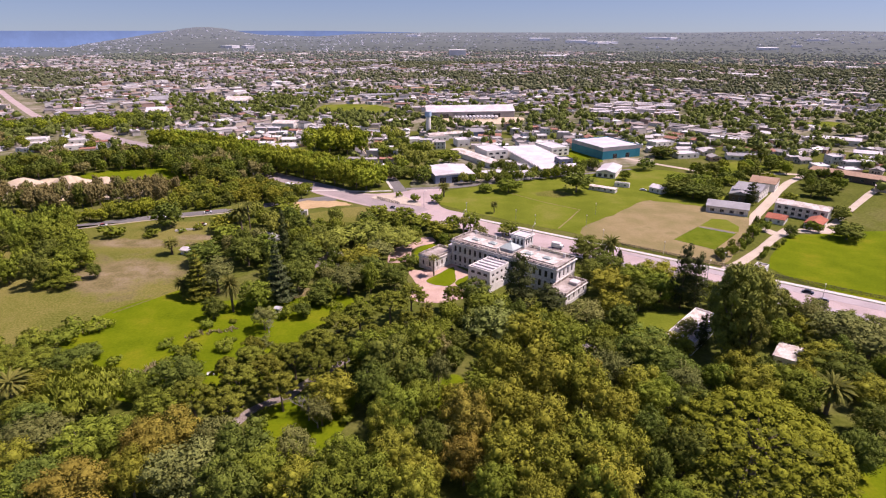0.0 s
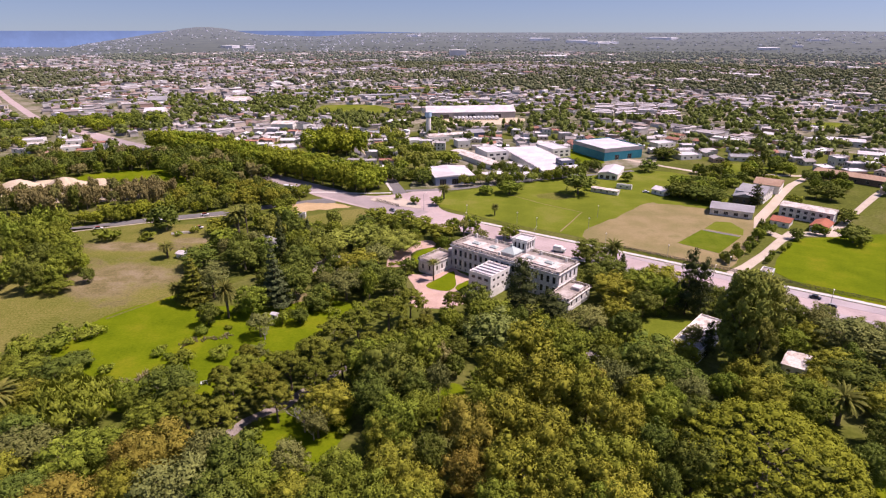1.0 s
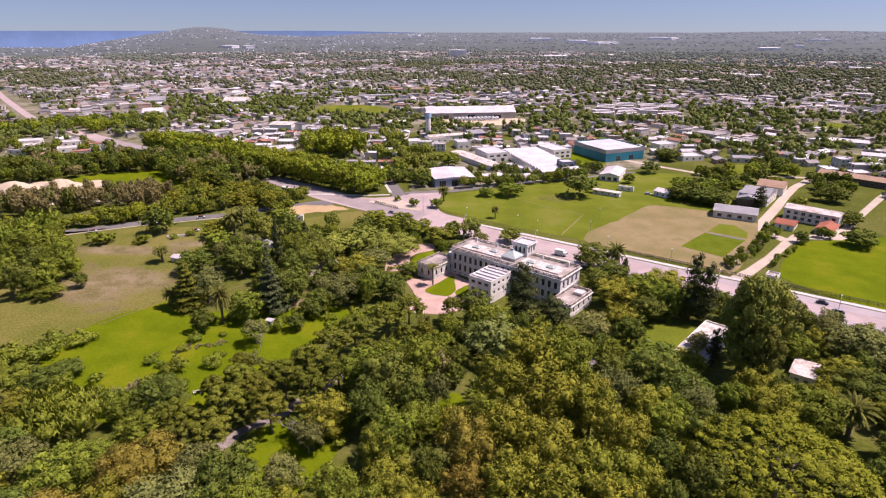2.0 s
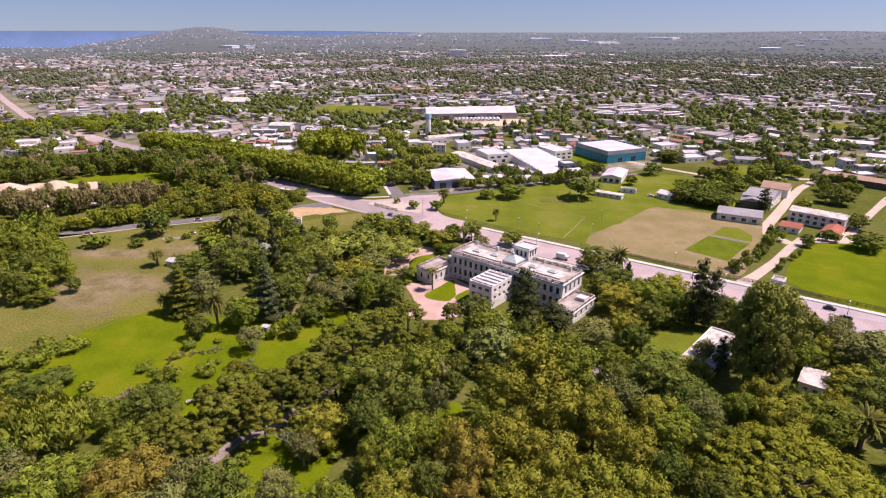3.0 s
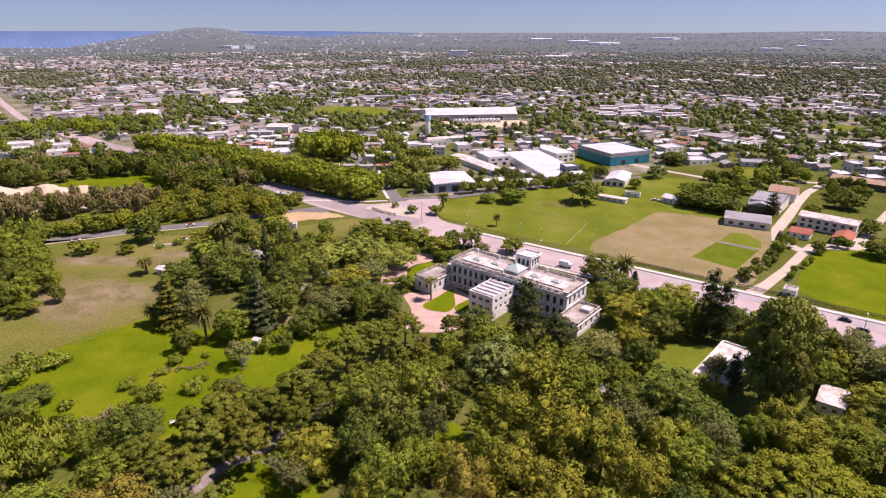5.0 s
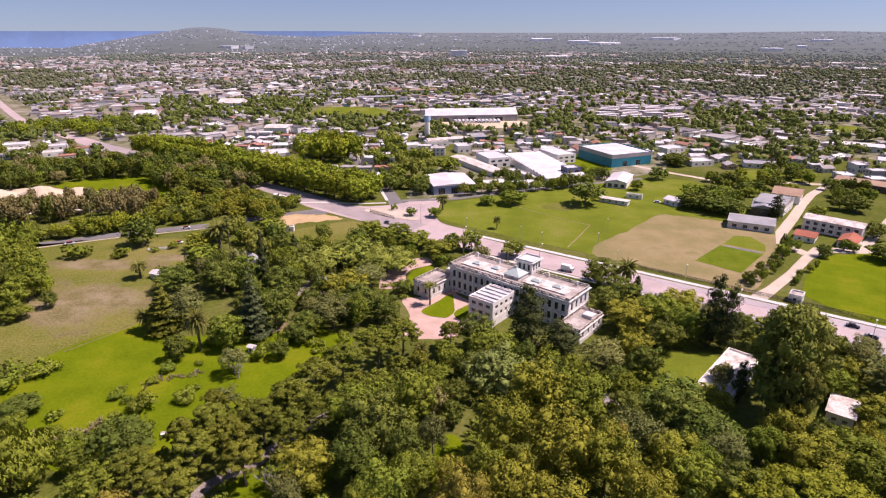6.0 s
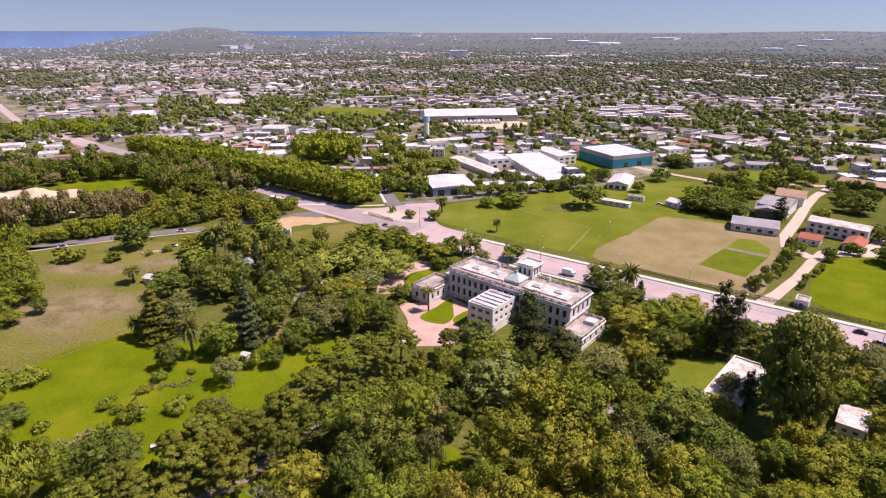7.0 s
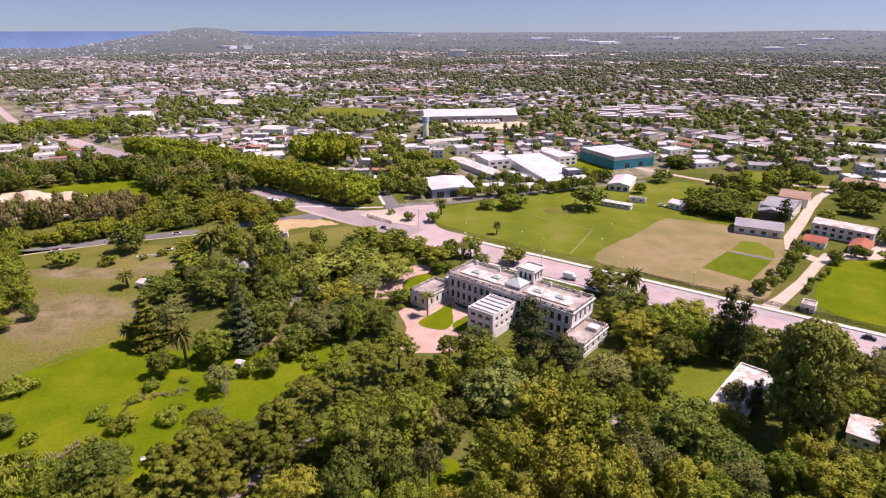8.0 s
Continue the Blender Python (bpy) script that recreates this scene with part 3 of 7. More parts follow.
patch("pavement_court", [(-20, 234), (-12, 236), (-2, 243), (2, 238), (10, 226), (8, 211), (-6, 203), (-17, 206), (-16, 220)], GRAVEL, 0.06, "pinkish gravel forecourt of the mansion", "forecourt", 0.3)
patch("lawn_court", [(-12, 223), (-7, 231), (-1, 239), (0, 231), (0, 223), (-4, 218.5)], LAWN, 0.1, "small green lawn in the forecourt", "lawn", 0.15)
patch("lawn_annex", [(0, 222), (3, 227), (6, 229), (7, 222), (3, 217)], LAWN, 0.1, "small green lawn beside the annex", "lawn", 0.15)
patch("pavement_side", [(-30, 244), (-29, 262), (-22, 274), (-12, 278), (-10, 270), (-20, 262), (-20, 247)], GRAVEL, 0.06, "pinkish gravel drive beside the mansion", "drive", 0.3)
patch("lawn_drive", [(-19, 250), (-18, 262), (-11, 268), (-9, 262), (-14, 252)], LAWN, 0.08, "green verge beside the drive", "lawn", 0.2)
patch("pavement_terrace", [(-60, 233), (-62, 249), (-56, 253), (-47, 248), (-45, 238), (-52, 233)], PATH_STONE, 0.06, "worn pinkish paved terrace among trees", "terrace", 0.2)
patch("sand_pit", [(-310, 345), (-300, 385), (-280, 396), (-252, 396), (-226, 392), (-200, 384), (-188, 366), (-200, 346), (-250, 340)], SAND, 0.05, "pale sandy bare ground behind trees", "sand", 0.8)
patch("lawn_far_park", [(-254, 394), (-264, 412), (-228, 432), (-200, 424), (-186, 400), (-170, 372), (-160, 352), (-172, 352), (-190, 378), (-205, 388)], LAWN, 0.09, "green clearing behind the tree belt", "lawn", 0.8)
patch("dirt_corner", [(-100, 326), (-97, 338), (-84, 344), (-66, 340), (-62, 334), (-76, 330), (-88, 324)], ORANGE_DIRT, 0.09, "bare sandy corner beside the avenue", "bare ground", 1.6)
patch("lawn_corner", [(-86, 312), (-75, 321), (-56, 331), (-45, 320), (-46, 302), (-72, 304)], MEADOW, 0.06, "faded rough grass beside the avenue", "grass", 0.5)
patch("pitch_grass", [(-8, 336), (-12, 346), (-4, 368), (16, 379), (73, 408), (120, 430), (152, 430), (170, 410), (160, 380), (168, 350), (160, 310), (120, 246), (96, 262), (65, 283), (30, 306)],
      PITCH, 0.05, "green grass sports ground", "sports ground", 0.3)
patch("dirt_field", [(64, 286), (88, 317), (112, 344), (122, 346), (147, 333), (164, 310), (160, 297), (138, 268), (121, 246), (117, 243), (96, 260)], DIRT, 0.09, "dry tan worn playing field", "playing field", 0.9, 7)
patch("pitch_square", [(108.3, 277), (128, 297.5), (143.6, 286.7), (122.6, 262.9)], TURF, 0.13, "bright green watered square on the worn field", "turf", 0.25, 1)
patch("pitch_strip", [(130.1, 299.4), (140.9, 311.5), (148.2, 309.9), (149.7, 297.9), (145.2, 288.4)], PITCH, 0.13, "faded green corner of the worn field", "turf", 0.25, 1)
strip("mud_strip", [(128.5, 297), (135.3, 292.4), (142.8, 287)], [0.9, 2.4, 2.0], ASPHALT, 0.15, "dark strip across the watered square", "ground")
patch("lawn_right", [(139, 235), (146, 256), (168, 282), (185, 287), (220, 292), (290, 290), (300, 200), (260, 150), (170, 200)], LAWN, 0.06, "wide bright green lawn behind a fence", "lawn", 0.5)
patch("far_field", [(-168, 724), (-178, 812), (-109, 815), (-80, 756), (-122, 720)], PITCH, 0.06, "distant green playing field among houses", "playing field", 0.8, 2)
patch("pavement_yard", [(-26, 372), (-20, 440), (20, 540), (70, 560), (160, 530), (160, 470), (130, 440), (80, 416), (30, 392)], TOWN_GROUND, 0.04, "pale dusty yard between school buildings", "yard", 0.6)
patch("grass_teal", [(84, 470), (86, 520), (98, 520), (116, 466), (108, 456)], LAWN, 0.07, "green grass beside the teal hall", "grass", 0.4)

# the avenue: one straight run with its two kerbs, and a bend under the plane trees
AV = Vector((0.827, -0.562))
AN = Vector((0.562, 0.827))


def av(s, n):
    """A place s metres along the avenue and n metres across it."""
    return AV * s + AN * n


strip("road_west", [(-330, 556), (-262, 506), (-200, 461), (-155, 428), av(-330, 264), av(-260, 258), av(-190, 252.8)], [14, 14, 14, 14, 15, 16, 17], GREY_SHADED_ROAD, 0.066, "grey asphalt avenue shaded by plane trees", "road")
strip("road", [av(-196, 253), av(-150, 251.5), av(-60, 251), av(0, 250.3), av(120, 248.5), av(330, 247)], [17, 17, 18.5, 20, 23, 24], ROAD, 0.07, "wide worn pinkish asphalt avenue", "road")
strip("pavement_far", [av(-170, 262), av(-100, 262.2), av(0, 262), av(330, 262)], [2.4, 2.4, 2.4, 2.4], KERB, 0.2, "pale concrete pavement along the avenue", "pavement")
strip("pavement_near", [av(-150, 241), av(-60, 240.3), av(0, 239.1), av(120, 235.8), av(330, 233.8)], [1.6, 1.6, 1.6, 1.6, 1.6], KERB, 0.2, "narrow pale concrete kerb path", "pavement")
patch("road_junction", [(-92, 364), (-71, 365), (-53, 360), (-36, 364), (-25, 372), (-10, 378), (-9, 362), (-11, 346), (-6, 328), (10, 314), (-13, 309), (-48, 330)], ROAD, 0.062, "worn pinkish road junction beside the avenue", "road", 0.2)
patch("traffic_island", [(-52, 352), (-38, 357), (-25, 346), (-20, 333), (-32, 337), (-45, 345)], LANE, 0.2, "sandy traffic island with low shrubs", "traffic island", 0.3)
strip("road_side", [(-34, 362), (-42, 392), (-52, 424), (-75, 480), (-110, 560)], [9, 7.5, 7, 7, 7], ASPHALT, 0.055, "grey side street between trees and a workshop", "road")
strip("pavement_side_street", [(-41, 372), (-47, 394), (-57, 426)], [1.8, 1.8, 1.8], KERB, 0.16, "pale pavement of the side street", "pavement")
strip("pavement_trees", [(-113, 364), (-85, 367.5), (-57, 365), (-41, 367)], [2.0, 2.2, 2.2, 2.0], KERB, 0.17, "pale pavement below plane trees", "pavement")
strip("road_lane_near", [av(-95, 244.2), av(-60, 243.6), av(0, 242.8), av(120, 241.5), av(330, 240.4)], [1.0, 4.6, 6.2, 7.0, 7.0], MAUVE_ROAD, 0.1, "mauve-grey worn carriageway of the avenue", "road lane")
strip("road_lane_far", [av(-95, 258.4), av(-55, 257.6), av(0, 257), av(120, 256.4), av(330, 255.4)], [1.0, 4.6, 6.2, 6.8, 6.8], MAUVE_ROAD, 0.1, "mauve-grey worn carriageway of the avenue", "road lane")
strip("lane_gate", [(118, 238), (128, 247), (144, 263), (160, 281), (172, 292), (190, 291), (200, 294)], [6, 4.6, 4.2, 4.4, 7, 8, 5], LANE, 0.12, "pale dusty lane past a gate", "lane")
strip("lane_houses", [(163, 286), (159, 300), (167, 317), (186, 342), (204.5, 367.6), (223.3, 391.5), (260, 428)], [6, 6, 5.6, 5.6, 5.2, 5, 5], LANE, 0.1, "pale dusty lane between houses", "lane")
strip("lane_right", [(190, 290), (203, 304), (214, 316), (235, 338), (262, 366), (330, 430)], [7, 4.5, 4, 4, 4.5, 5], LANE, 0.09, "pale dusty lane beside a lawn", "lane")
strip("lane_field", [(96, 520), (150, 455), (175, 430), (230, 420), (300, 410)], [5, 5, 5, 5, 5], LANE, 0.05, "pale track beyond the playing fields", "lane")
strip("lane_school", [(-32, 372), (0, 377), (40, 396), (80, 412), (130, 432)], [5, 4, 4, 4, 4], ASPHALT, 0.09, "grey lane along the playing field", "lane")
strip("road_park", [(-330, 232), (-240, 270), (-205, 289), (-170, 307), (-126, 324), (-104, 338), (-74, 350)], [8, 8, 7.5, 7.5, 7.5, 8, 12], ASPHALT, 0.05, "grey asphalt road behind the meadow", "road")
strip("pavement_park", [(-328, 228), (-238, 265), (-204, 284), (-168, 302), (-124, 319)], [1.0, 1.0, 1.0, 1.0, 1.0], LANE, 0.18, "pale path along the park road", "pavement")
strip("path_park", [(-126, 192), (-111, 213), (-100, 226)], [1.2, 1.2, 1.0], MEADOW, 0.1, "trodden path between lawn and meadow", "path")
strip("path_pines", [(-66, 119), (-63.2, 122.9), (-60.5, 125.4), (-58, 129.6), (-56, 134), (-51.9, 138.1), (-47.1, 141.8), (-44.6, 147), (-39.5, 153.6), (-36.6, 158), (-30, 165.8)], [3, 3, 3.2, 3.4, 3, 3, 3.4, 3, 2.8, 2.6, 2.4], PATH_STONE, 0.1, "grey stony path below pines", "path")
strip("path_pitch", [(54, 293), (63, 310), (70, 324), (72, 327), (53, 343), (32, 366)], [0.7, 0.7, 0.6, 0.6, 0.5, 0.5], DIRT, 0.1, "trodden path across the sports ground", "path")
strip("road_town", [(-258, 490), (-300, 530), (-360, 582), (-440, 640), (-520, 725), (-640, 860), (-760, 1000)], [20, 17, 14, 10, 9, 9, 9], ROAD, 0.06, "wide pale street into the town", "road")


def hedge_fence(name, a, b, h, label, step=3.0):
    root = thing(name, pose(*a, 0, 0, 0, math.degrees(math.atan2(b[1] - a[1], b[0] - a[0]))), label, "fence")
    L = math.dist(a, b)
    rails = bmesh.new()
    for z in (0.25, 0.6, 0.95, 1.3):
        add_box(rails, 0, L, -0.03, 0.03, z * h / 1.4, z * h / 1.4 + 0.16)
    part("rail", rails, DARK_METAL, root)
    post = bpy.data.meshes.new("post")
    bm = box_bm(-0.07, 0.07, -0.07, 0.07, 0, h + 0.1, bevel=0.015)
    bm.to_mesh(post)
    bm.free()
    post.materials.append(DARK_METAL)
    for i in range(int(L / step) + 1):
        o = new("post", post)
        o.parent, o.location = root, (i * step, 0, 0)
    return root


hedge_fence("metal_fence", av(-90, 266.5), av(111, 265.5), 1.5, "dark metal fence along the sports ground")
hedge_fence("metal_fence", av(130, 265.5), av(300, 265.5), 1.5, "dark metal fence along the green lawn")
patch("bare_pitch", [(50, 358), (56, 366), (66, 368), (74, 362), (70, 356), (60, 354)], MEADOW, 0.09, "bare trodden patch on the sports ground", "bare ground", 2.2, 3)
patch("bare_cedar", [(-68, 206), (-66, 213), (-60, 216), (-54, 213), (-58, 208), (-64, 205)], DIRT, 0.1, "bare sandy ground below conifers", "bare ground", 0.4)
hedge_fence("metal_railing", (-48, 348.5), (-33, 336), 1.6, "dark railing on the traffic island", 1.6)


# ---- the mansion ----
MANSION = Matrix(((0.783, 0.622, 0, -1.6), (-0.622, 0.783, 0, 243.0), (0, 0, 1, 0), (0, 0, 0, 1)))


def cornice(bm, x0, x1, y0, y1, z, out, t):
    """A moulding that runs round a block, as one closed ring."""
    rect = lambda e, zz: [bm.verts.new(c) for c in ((x0 - e, y0 - e, zz), (x1 + e, y0 - e, zz), (x1 + e, y1 + e, zz), (x0 - e, y1 + e, zz))]
    rings = [rect(-0.04, z), rect(out * 0.7, z), rect(out, z + t * 0.6), rect(out, z + t), rect(-0.04, z + t)]
    for a, b in zip(rings, rings[1:] + rings[:1]):
        for i in range(4):
            k = (i + 1) % 4
            bm.faces.new((a[i], a[k], b[k], b[i]))


def balustrade(root, x0, x1, y0, y1, z, step=1.1, posts=True):
    """A pierced parapet: rails, balusters and piers."""
    rails = bmesh.new()
    for zz, t in ((z, 0.22), (z + 0.85, 0.16)):
        for a in ((x0, x1, y0, y0 + 0.32), (x0, x1, y1 - 0.32, y1), (x0, x0 + 0.32, y0 + 0.32, y1 - 0.32), (x1 - 0.32, x1, y0 + 0.32, y1 - 0.32)):
            add_box(rails, *a, zz, zz + t)
    k = 0.45
    for p, q in (((x0 + 0.16, y0 + 0.16), (x1 - 0.16, y0 + 0.16)), ((x0 + 0.16, y1 - 0.16), (x1 - 0.16, y1 - 0.16)), ((x0 + 0.16, y0 + 0.16), (x0 + 0.16, y1 - 0.16)), ((x1 - 0.16, y0 + 0.16), (x1 - 0.16, y1 - 0.16))):
        L = math.dist(p, q)
        for i in range(int(L / k)):
            t = (i + 0.5) * k / L
            x, y = p[0] + (q[0] - p[0]) * t, p[1] + (q[1] - p[1]) * t
            add_box(rails, x - 0.07, x + 0.07, y - 0.07, y + 0.07, z + 0.22, z + 0.85)
        for i in range(int(L / 3.2) + 1):
            t = min(1, i * 3.2 / L)
            x, y = p[0] + (q[0] - p[0]) * t, p[1] + (q[1] - p[1]) * t
            add_box(rails, x - 0.28, x + 0.28, y - 0.28, y + 0.28, z, z + 1.12)
    return part("balustrade", rails, STAINED, root)


def mansion():
    root = thing("mansion", MANSION, "weathered white neoclassical mansion with balustraded flat roof", "mansion")
    X1, Y1, H = 52.2, 15.0, 10.9
    rows = [("f", 19, 1.42, 6.4, 9.3, 0.8), ("f", 19, 1.42, 2.1, 5.0, 0.8), ("b", 19, 1.3, 6.5, 9.3, 0.8), ("b", 19, 1.3, 2.2, 5.0, 0.8),
            ("r", 4, 1.3, 6.5, 9.3, 0.8), ("l", 4, 1.3, 6.5, 9.3, 0.8), ("f", 19, 1.0, 0.4, 1.2, 0.8)]
    block(root, 0, X1, 0, Y1, -0.3, H, STUCCO, rows, depth=0.45, roof_mat=ROOF_FELT, parapet=0.0)
    bm = bmesh.new()
    cornice(bm, 0, X1, 0, Y1, H - 0.25, 0.7, 0.28)
    cornice(bm, 0, X1, 0, Y1, H - 0.75, 0.3, 0.5)
    cornice(bm, 0, X1, 0, Y1, 5.55, 0.25, 0.35)
    cornice(bm, 0, X1, 0, Y1, 1.35, 0.2, 0.3)
    part("cornice", bm, STUCCO, root)
    # pilasters between the bays
    me = None
    for i in range(20):
        x = 0.8 + 50.6 * i / 19
        bm = bmesh.new()
        add_box(bm, -0.24, 0.24, -0.24, 0.02, 1.65, 10.1)
        add_box(bm, -0.32, 0.32, -0.32, 0.0, 9.55, 10.1)
        add_box(bm, -0.32, 0.32, -0.32, 0.0, 5.9, 6.3)
        if me is None:
            o = part("pilaster", bm, STUCCO, root)
            me = o.data
        else:
            bm.free()
            o = new("pilaster", me)
            o.parent = root
        o.location = (x, 0, 0)
    hood = None
    for i in range(19):
        x = 0.8 + 50.6 * (i + 0.5) / 19
        for z in (9.35, 5.05):
            if hood is None:
                bm = bmesh.new()
                add_box(bm, -0.9, 0.9, -0.35, 0.0, 0, 0.14)
                vs = [bm.verts.new(c) for c in ((-0.9, -0.3, 0.14), (0.9, -0.3, 0.14), (0, -0.3, 0.42), (-0.9, 0, 0.14), (0.9, 0, 0.14), (0, 0, 0.42))]
                for a in ((0, 1, 2), (0, 2, 5, 3), (1, 4, 5, 2)):
                    bm.faces.new([vs[q] for q in a])
                o = part("window_hood", bm, STUCCO, root)
                hood = o.data
            else:
                o = new("window_hood", hood)
                o.parent = root
            o.location = (x, 0, z)
    balustrade(root, -0.1, X1 + 0.1, -0.1, Y1 + 0.1, H + 0.03)
    # raised roof of the halls, skylights and vents
    bm = bmesh.new()
    add_box(bm, 3.0, 21.5, 3.2, 10.2, H, H + 0.5)
    add_box(bm, 31.0, 49.0, 3.2, 10.2, H, H + 0.5)
    part("raised_roof", bm, ROOF_PALE, root, "pale raised flat roof")
    for x, y in ((8.5, 6.6), (17, 7.2), (35.5, 6.5), (44, 6.8)):
        bm = bmesh.new()
        add_box(bm, -1.7, 1.7, -1.1, 1.1, 0, 0.45)
        vs = [bm.verts.new(c) for c in ((-1.7, -1.1, 0.45), (1.7, -1.1, 0.45), (1.7, 1.1, 0.45), (-1.7, 1.1, 0.45), (-0.8, 0, 1.1), (0.8, 0, 1.1))]
        for a in ((0, 1, 5, 4), (2, 3, 4, 5), (1, 2, 5), (3, 0, 4)):
            bm.faces.new([vs[q] for q in a])
        o = part("skylight", bm, COPPER, root, "pale glazed roof lantern")
        o.location = (x, y, H + 0.5)
    for x, y in ((3, 14), (14, 13.6), (36, 13.8), (48, 13.4), (24, 1.2)):
        o = part("chimney", box_bm(-0.45, 0.45, -0.35, 0.35, 0, 1.9, bevel=0.06), STUCCO, root)
        o.location = (x, y, H)
    # glazed pyramid over the stair hall
    bm = bmesh.new()
    add_box(bm, 22.9, 29.3, 3.9, 10.1, H, H + 1.3)
    part("lantern_base", bm, STUCCO, root)
    bm = bmesh.new()
    vs = [bm.verts.new(c) for c in ((22.5, 3.5, H + 1.3), (29.7, 3.5, H + 1.3), (29.7, 10.5, H + 1.3), (22.5, 10.5, H + 1.3), (26.1, 7.0, H + 3.6))]
    for a in ((0, 1, 4), (1, 2, 4), (2, 3, 4), (3, 0, 4), (3, 2, 1, 0)):
        bm.faces.new([vs[q] for q in a])
    add_box(bm, 25.75, 26.45, 6.65, 7.35, H + 3.3, H + 4.2)
    part("pyramid_roof", bm, COPPER, root, "pale green pyramid roof")
    # quoin blocks beside the windows
    quoin = None
    for i in range(19):
        x = 0.8 + 50.6 * (i + 0.5) / 19
        for z in (2.5, 3.4, 4.3, 6.8, 7.7, 8.6):
            for sgn in (-1, 1):
                if quoin is None:
                    o = part("quoin", box_bm(-0.17, 0.17, -0.16, 0.02, 0, 0.45, bevel=0.03), WHITE, root)
                    quoin = o.data
                else:
                    o = new("quoin", quoin)
                    o.parent = root
                o.location = (x + sgn * 0.89, 0, z)
    # the belvedere
    block(root, 23.3, 30.2, 11.5, 18.2, H, 15.7, STUCCO, [("flr", 3, 1.0, 12.2, 14.7, 0.5), ("b", 3, 1.0, 12.2, 14.7, 0.5)], depth=0.4, wall_name="belvedere_wall", roof_mat=ROOF_WHITE, roof_name="belvedere_roof")
    bm = bmesh.new()
    cornice(bm, 23.3, 30.2, 11.5, 18.2, 15.45, 0.6, 0.3)
    cornice(bm, 23.3, 30.2, 11.5, 18.2, 15.75, 0.25, 0.55)
    part("belvedere_cornice", bm, STUCCO, root)
    # low wings at the two ends
    for x0, x1, y0, y1, h in ((-8.6, -0.02, -12.0, 2.2, 5.6), (X1 + 0.02, 60.4, -7.0, 10.0, 4.6)):
        block(root, x0, x1, y0, y1, -0.3, h, STUCCO, [("f", 2, 1.1, 1.9, 4.0, 0.6), ("l", 4, 1.1, 1.9, 4.0, 0.6), ("r", 4, 1.1, 1.9, 4.0, 0.6)], depth=0.35, wall_name="wing_wall", roof_mat=ROOF_FELT, roof_name="wing_roof")
        bm = bmesh.new()
        cornice(bm, x0, x1, y0, y1, h - 0.2, 0.45, 0.25)
        cornice(bm, x0, x1, y0, y1, 1.2, 0.15, 0.3)
        part("wing_cornice", bm, STUCCO, root)
        balustrade(root, x0 + 0.02, x1 - 0.02, y0 + 0.02, y1 - 0.02, h + 0.06)
    o = part("skylight", box_bm(-1.8, 1.8, -1.8, 1.8, 0, 1.3, bevel=0.15), ROOF_WHITE, root, "white box skylight")
    o.location = (57.4, 5.5, 4.6)
    o = part("stair_house", box_bm(-1.6, 1.6, -2.6, 2.6, 0, 2.6, bevel=0.06), ROOF_WHITE, root)
    o.location = (-2.3, 5.0, 5.0)
    return root


mansion()


def annex():
    root = thing("annex_building", MANSION @ pose(20.7, -15.0, 0), "plain white three-storey annex with a ribbed flat roof", "building")
    rows = [("f", 3, 1.9, 6.6, 7.8, 0.7), ("f", 3, 1.9, 3.6, 4.9, 0.7), ("r", 4, 1.5, 6.6, 7.7, 0.8), ("r", 4, 1.3, 3.7, 4.8, 0.8), ("l", 4, 1.4, 6.6, 7.7, 0.8), ("f", 2, 1.2, 0.5, 2.4, 1.5)]
    block(root, 0, 10.5, 0, 13.6, -0.3, 8.7, WHITE, rows, depth=0.3, roof_mat=ROOF_WHITE, parapet=0.5, bars=(2, 1))
    for i in range(5):
        part("roof_rib", box_bm(0.4, 10.1, 1.2 + i * 2.7, 1.75 + i * 2.7, 8.74, 9.3, bevel=0.05), ROOF_WHITE, root)
    bm = bmesh.new()
    cornice(bm, 0, 10.5, 0, 13.6, 5.6, 0.12, 0.25)
    part("string_course", bm, WHITE, root)
    bm = bmesh.new()
    cornice(bm, 0, 10.5, 0, 13.6, 2.9, 0.12, 0.2)
    part("string_course", bm, WHITE, root)
    return root


annex()


def turned(a, b, z=0.0):
    """A frame at a whose x axis runs to b."""
    return pose(a[0], a[1], z, 0, 0, math.degrees(math.atan2(b[1] - a[1], b[0] - a[0])))


def gabled(bm, x0, x1, y0, y1, z, rise, over=0.4, thick=0.18, along="x"):
    """A pitched roof slab whose ridge runs along x or y."""
    if along == "x":
        m = (y0 + y1) / 2
        prof = [(y0 - over, z), (m, z + rise), (y1 + over, z)]
        pts = lambda e, t: [((x0 - over if e == 0 else x1 + over), p, q + t) for p, q in prof]
    else:
        m = (x0 + x1) / 2
        prof = [(x0 - over, z), (m, z + rise), (x1 + over, z)]
        pts = lambda e, t: [(p, (y0 - over if e == 0 else y1 + over), q + t) for p, q in prof]
    r = [[bm.verts.new(c) for c in pts(e, t)] for e in (0, 1) for t in (0, thick)]
    lo0, hi0, lo1, hi1 = r
    for k in (0, 1):
        bm.faces.new((hi0[k], hi0[k + 1], hi1[k + 1], hi1[k]))
        bm.faces.new((lo0[k], lo1[k], lo1[k + 1], lo0[k + 1]))
        bm.faces.new((lo0[k], lo0[k + 1], hi0[k + 1], hi0[k]))
        bm.faces.new((lo1[k], hi1[k], hi1[k + 1], lo1[k + 1]))
    bm.faces.new((lo0[0], hi0[0], hi1[0], lo1[0]))
    bm.faces.new((lo0[2], lo1[2], hi1[2], hi0[2]))
    for e in (0, 1):
        tri = [bm.verts.new(c) for c in pts(e, -0.01)]
        bm.faces.new(tri)
    bmesh.ops.recalc_face_normals(bm, faces=bm.faces[:])


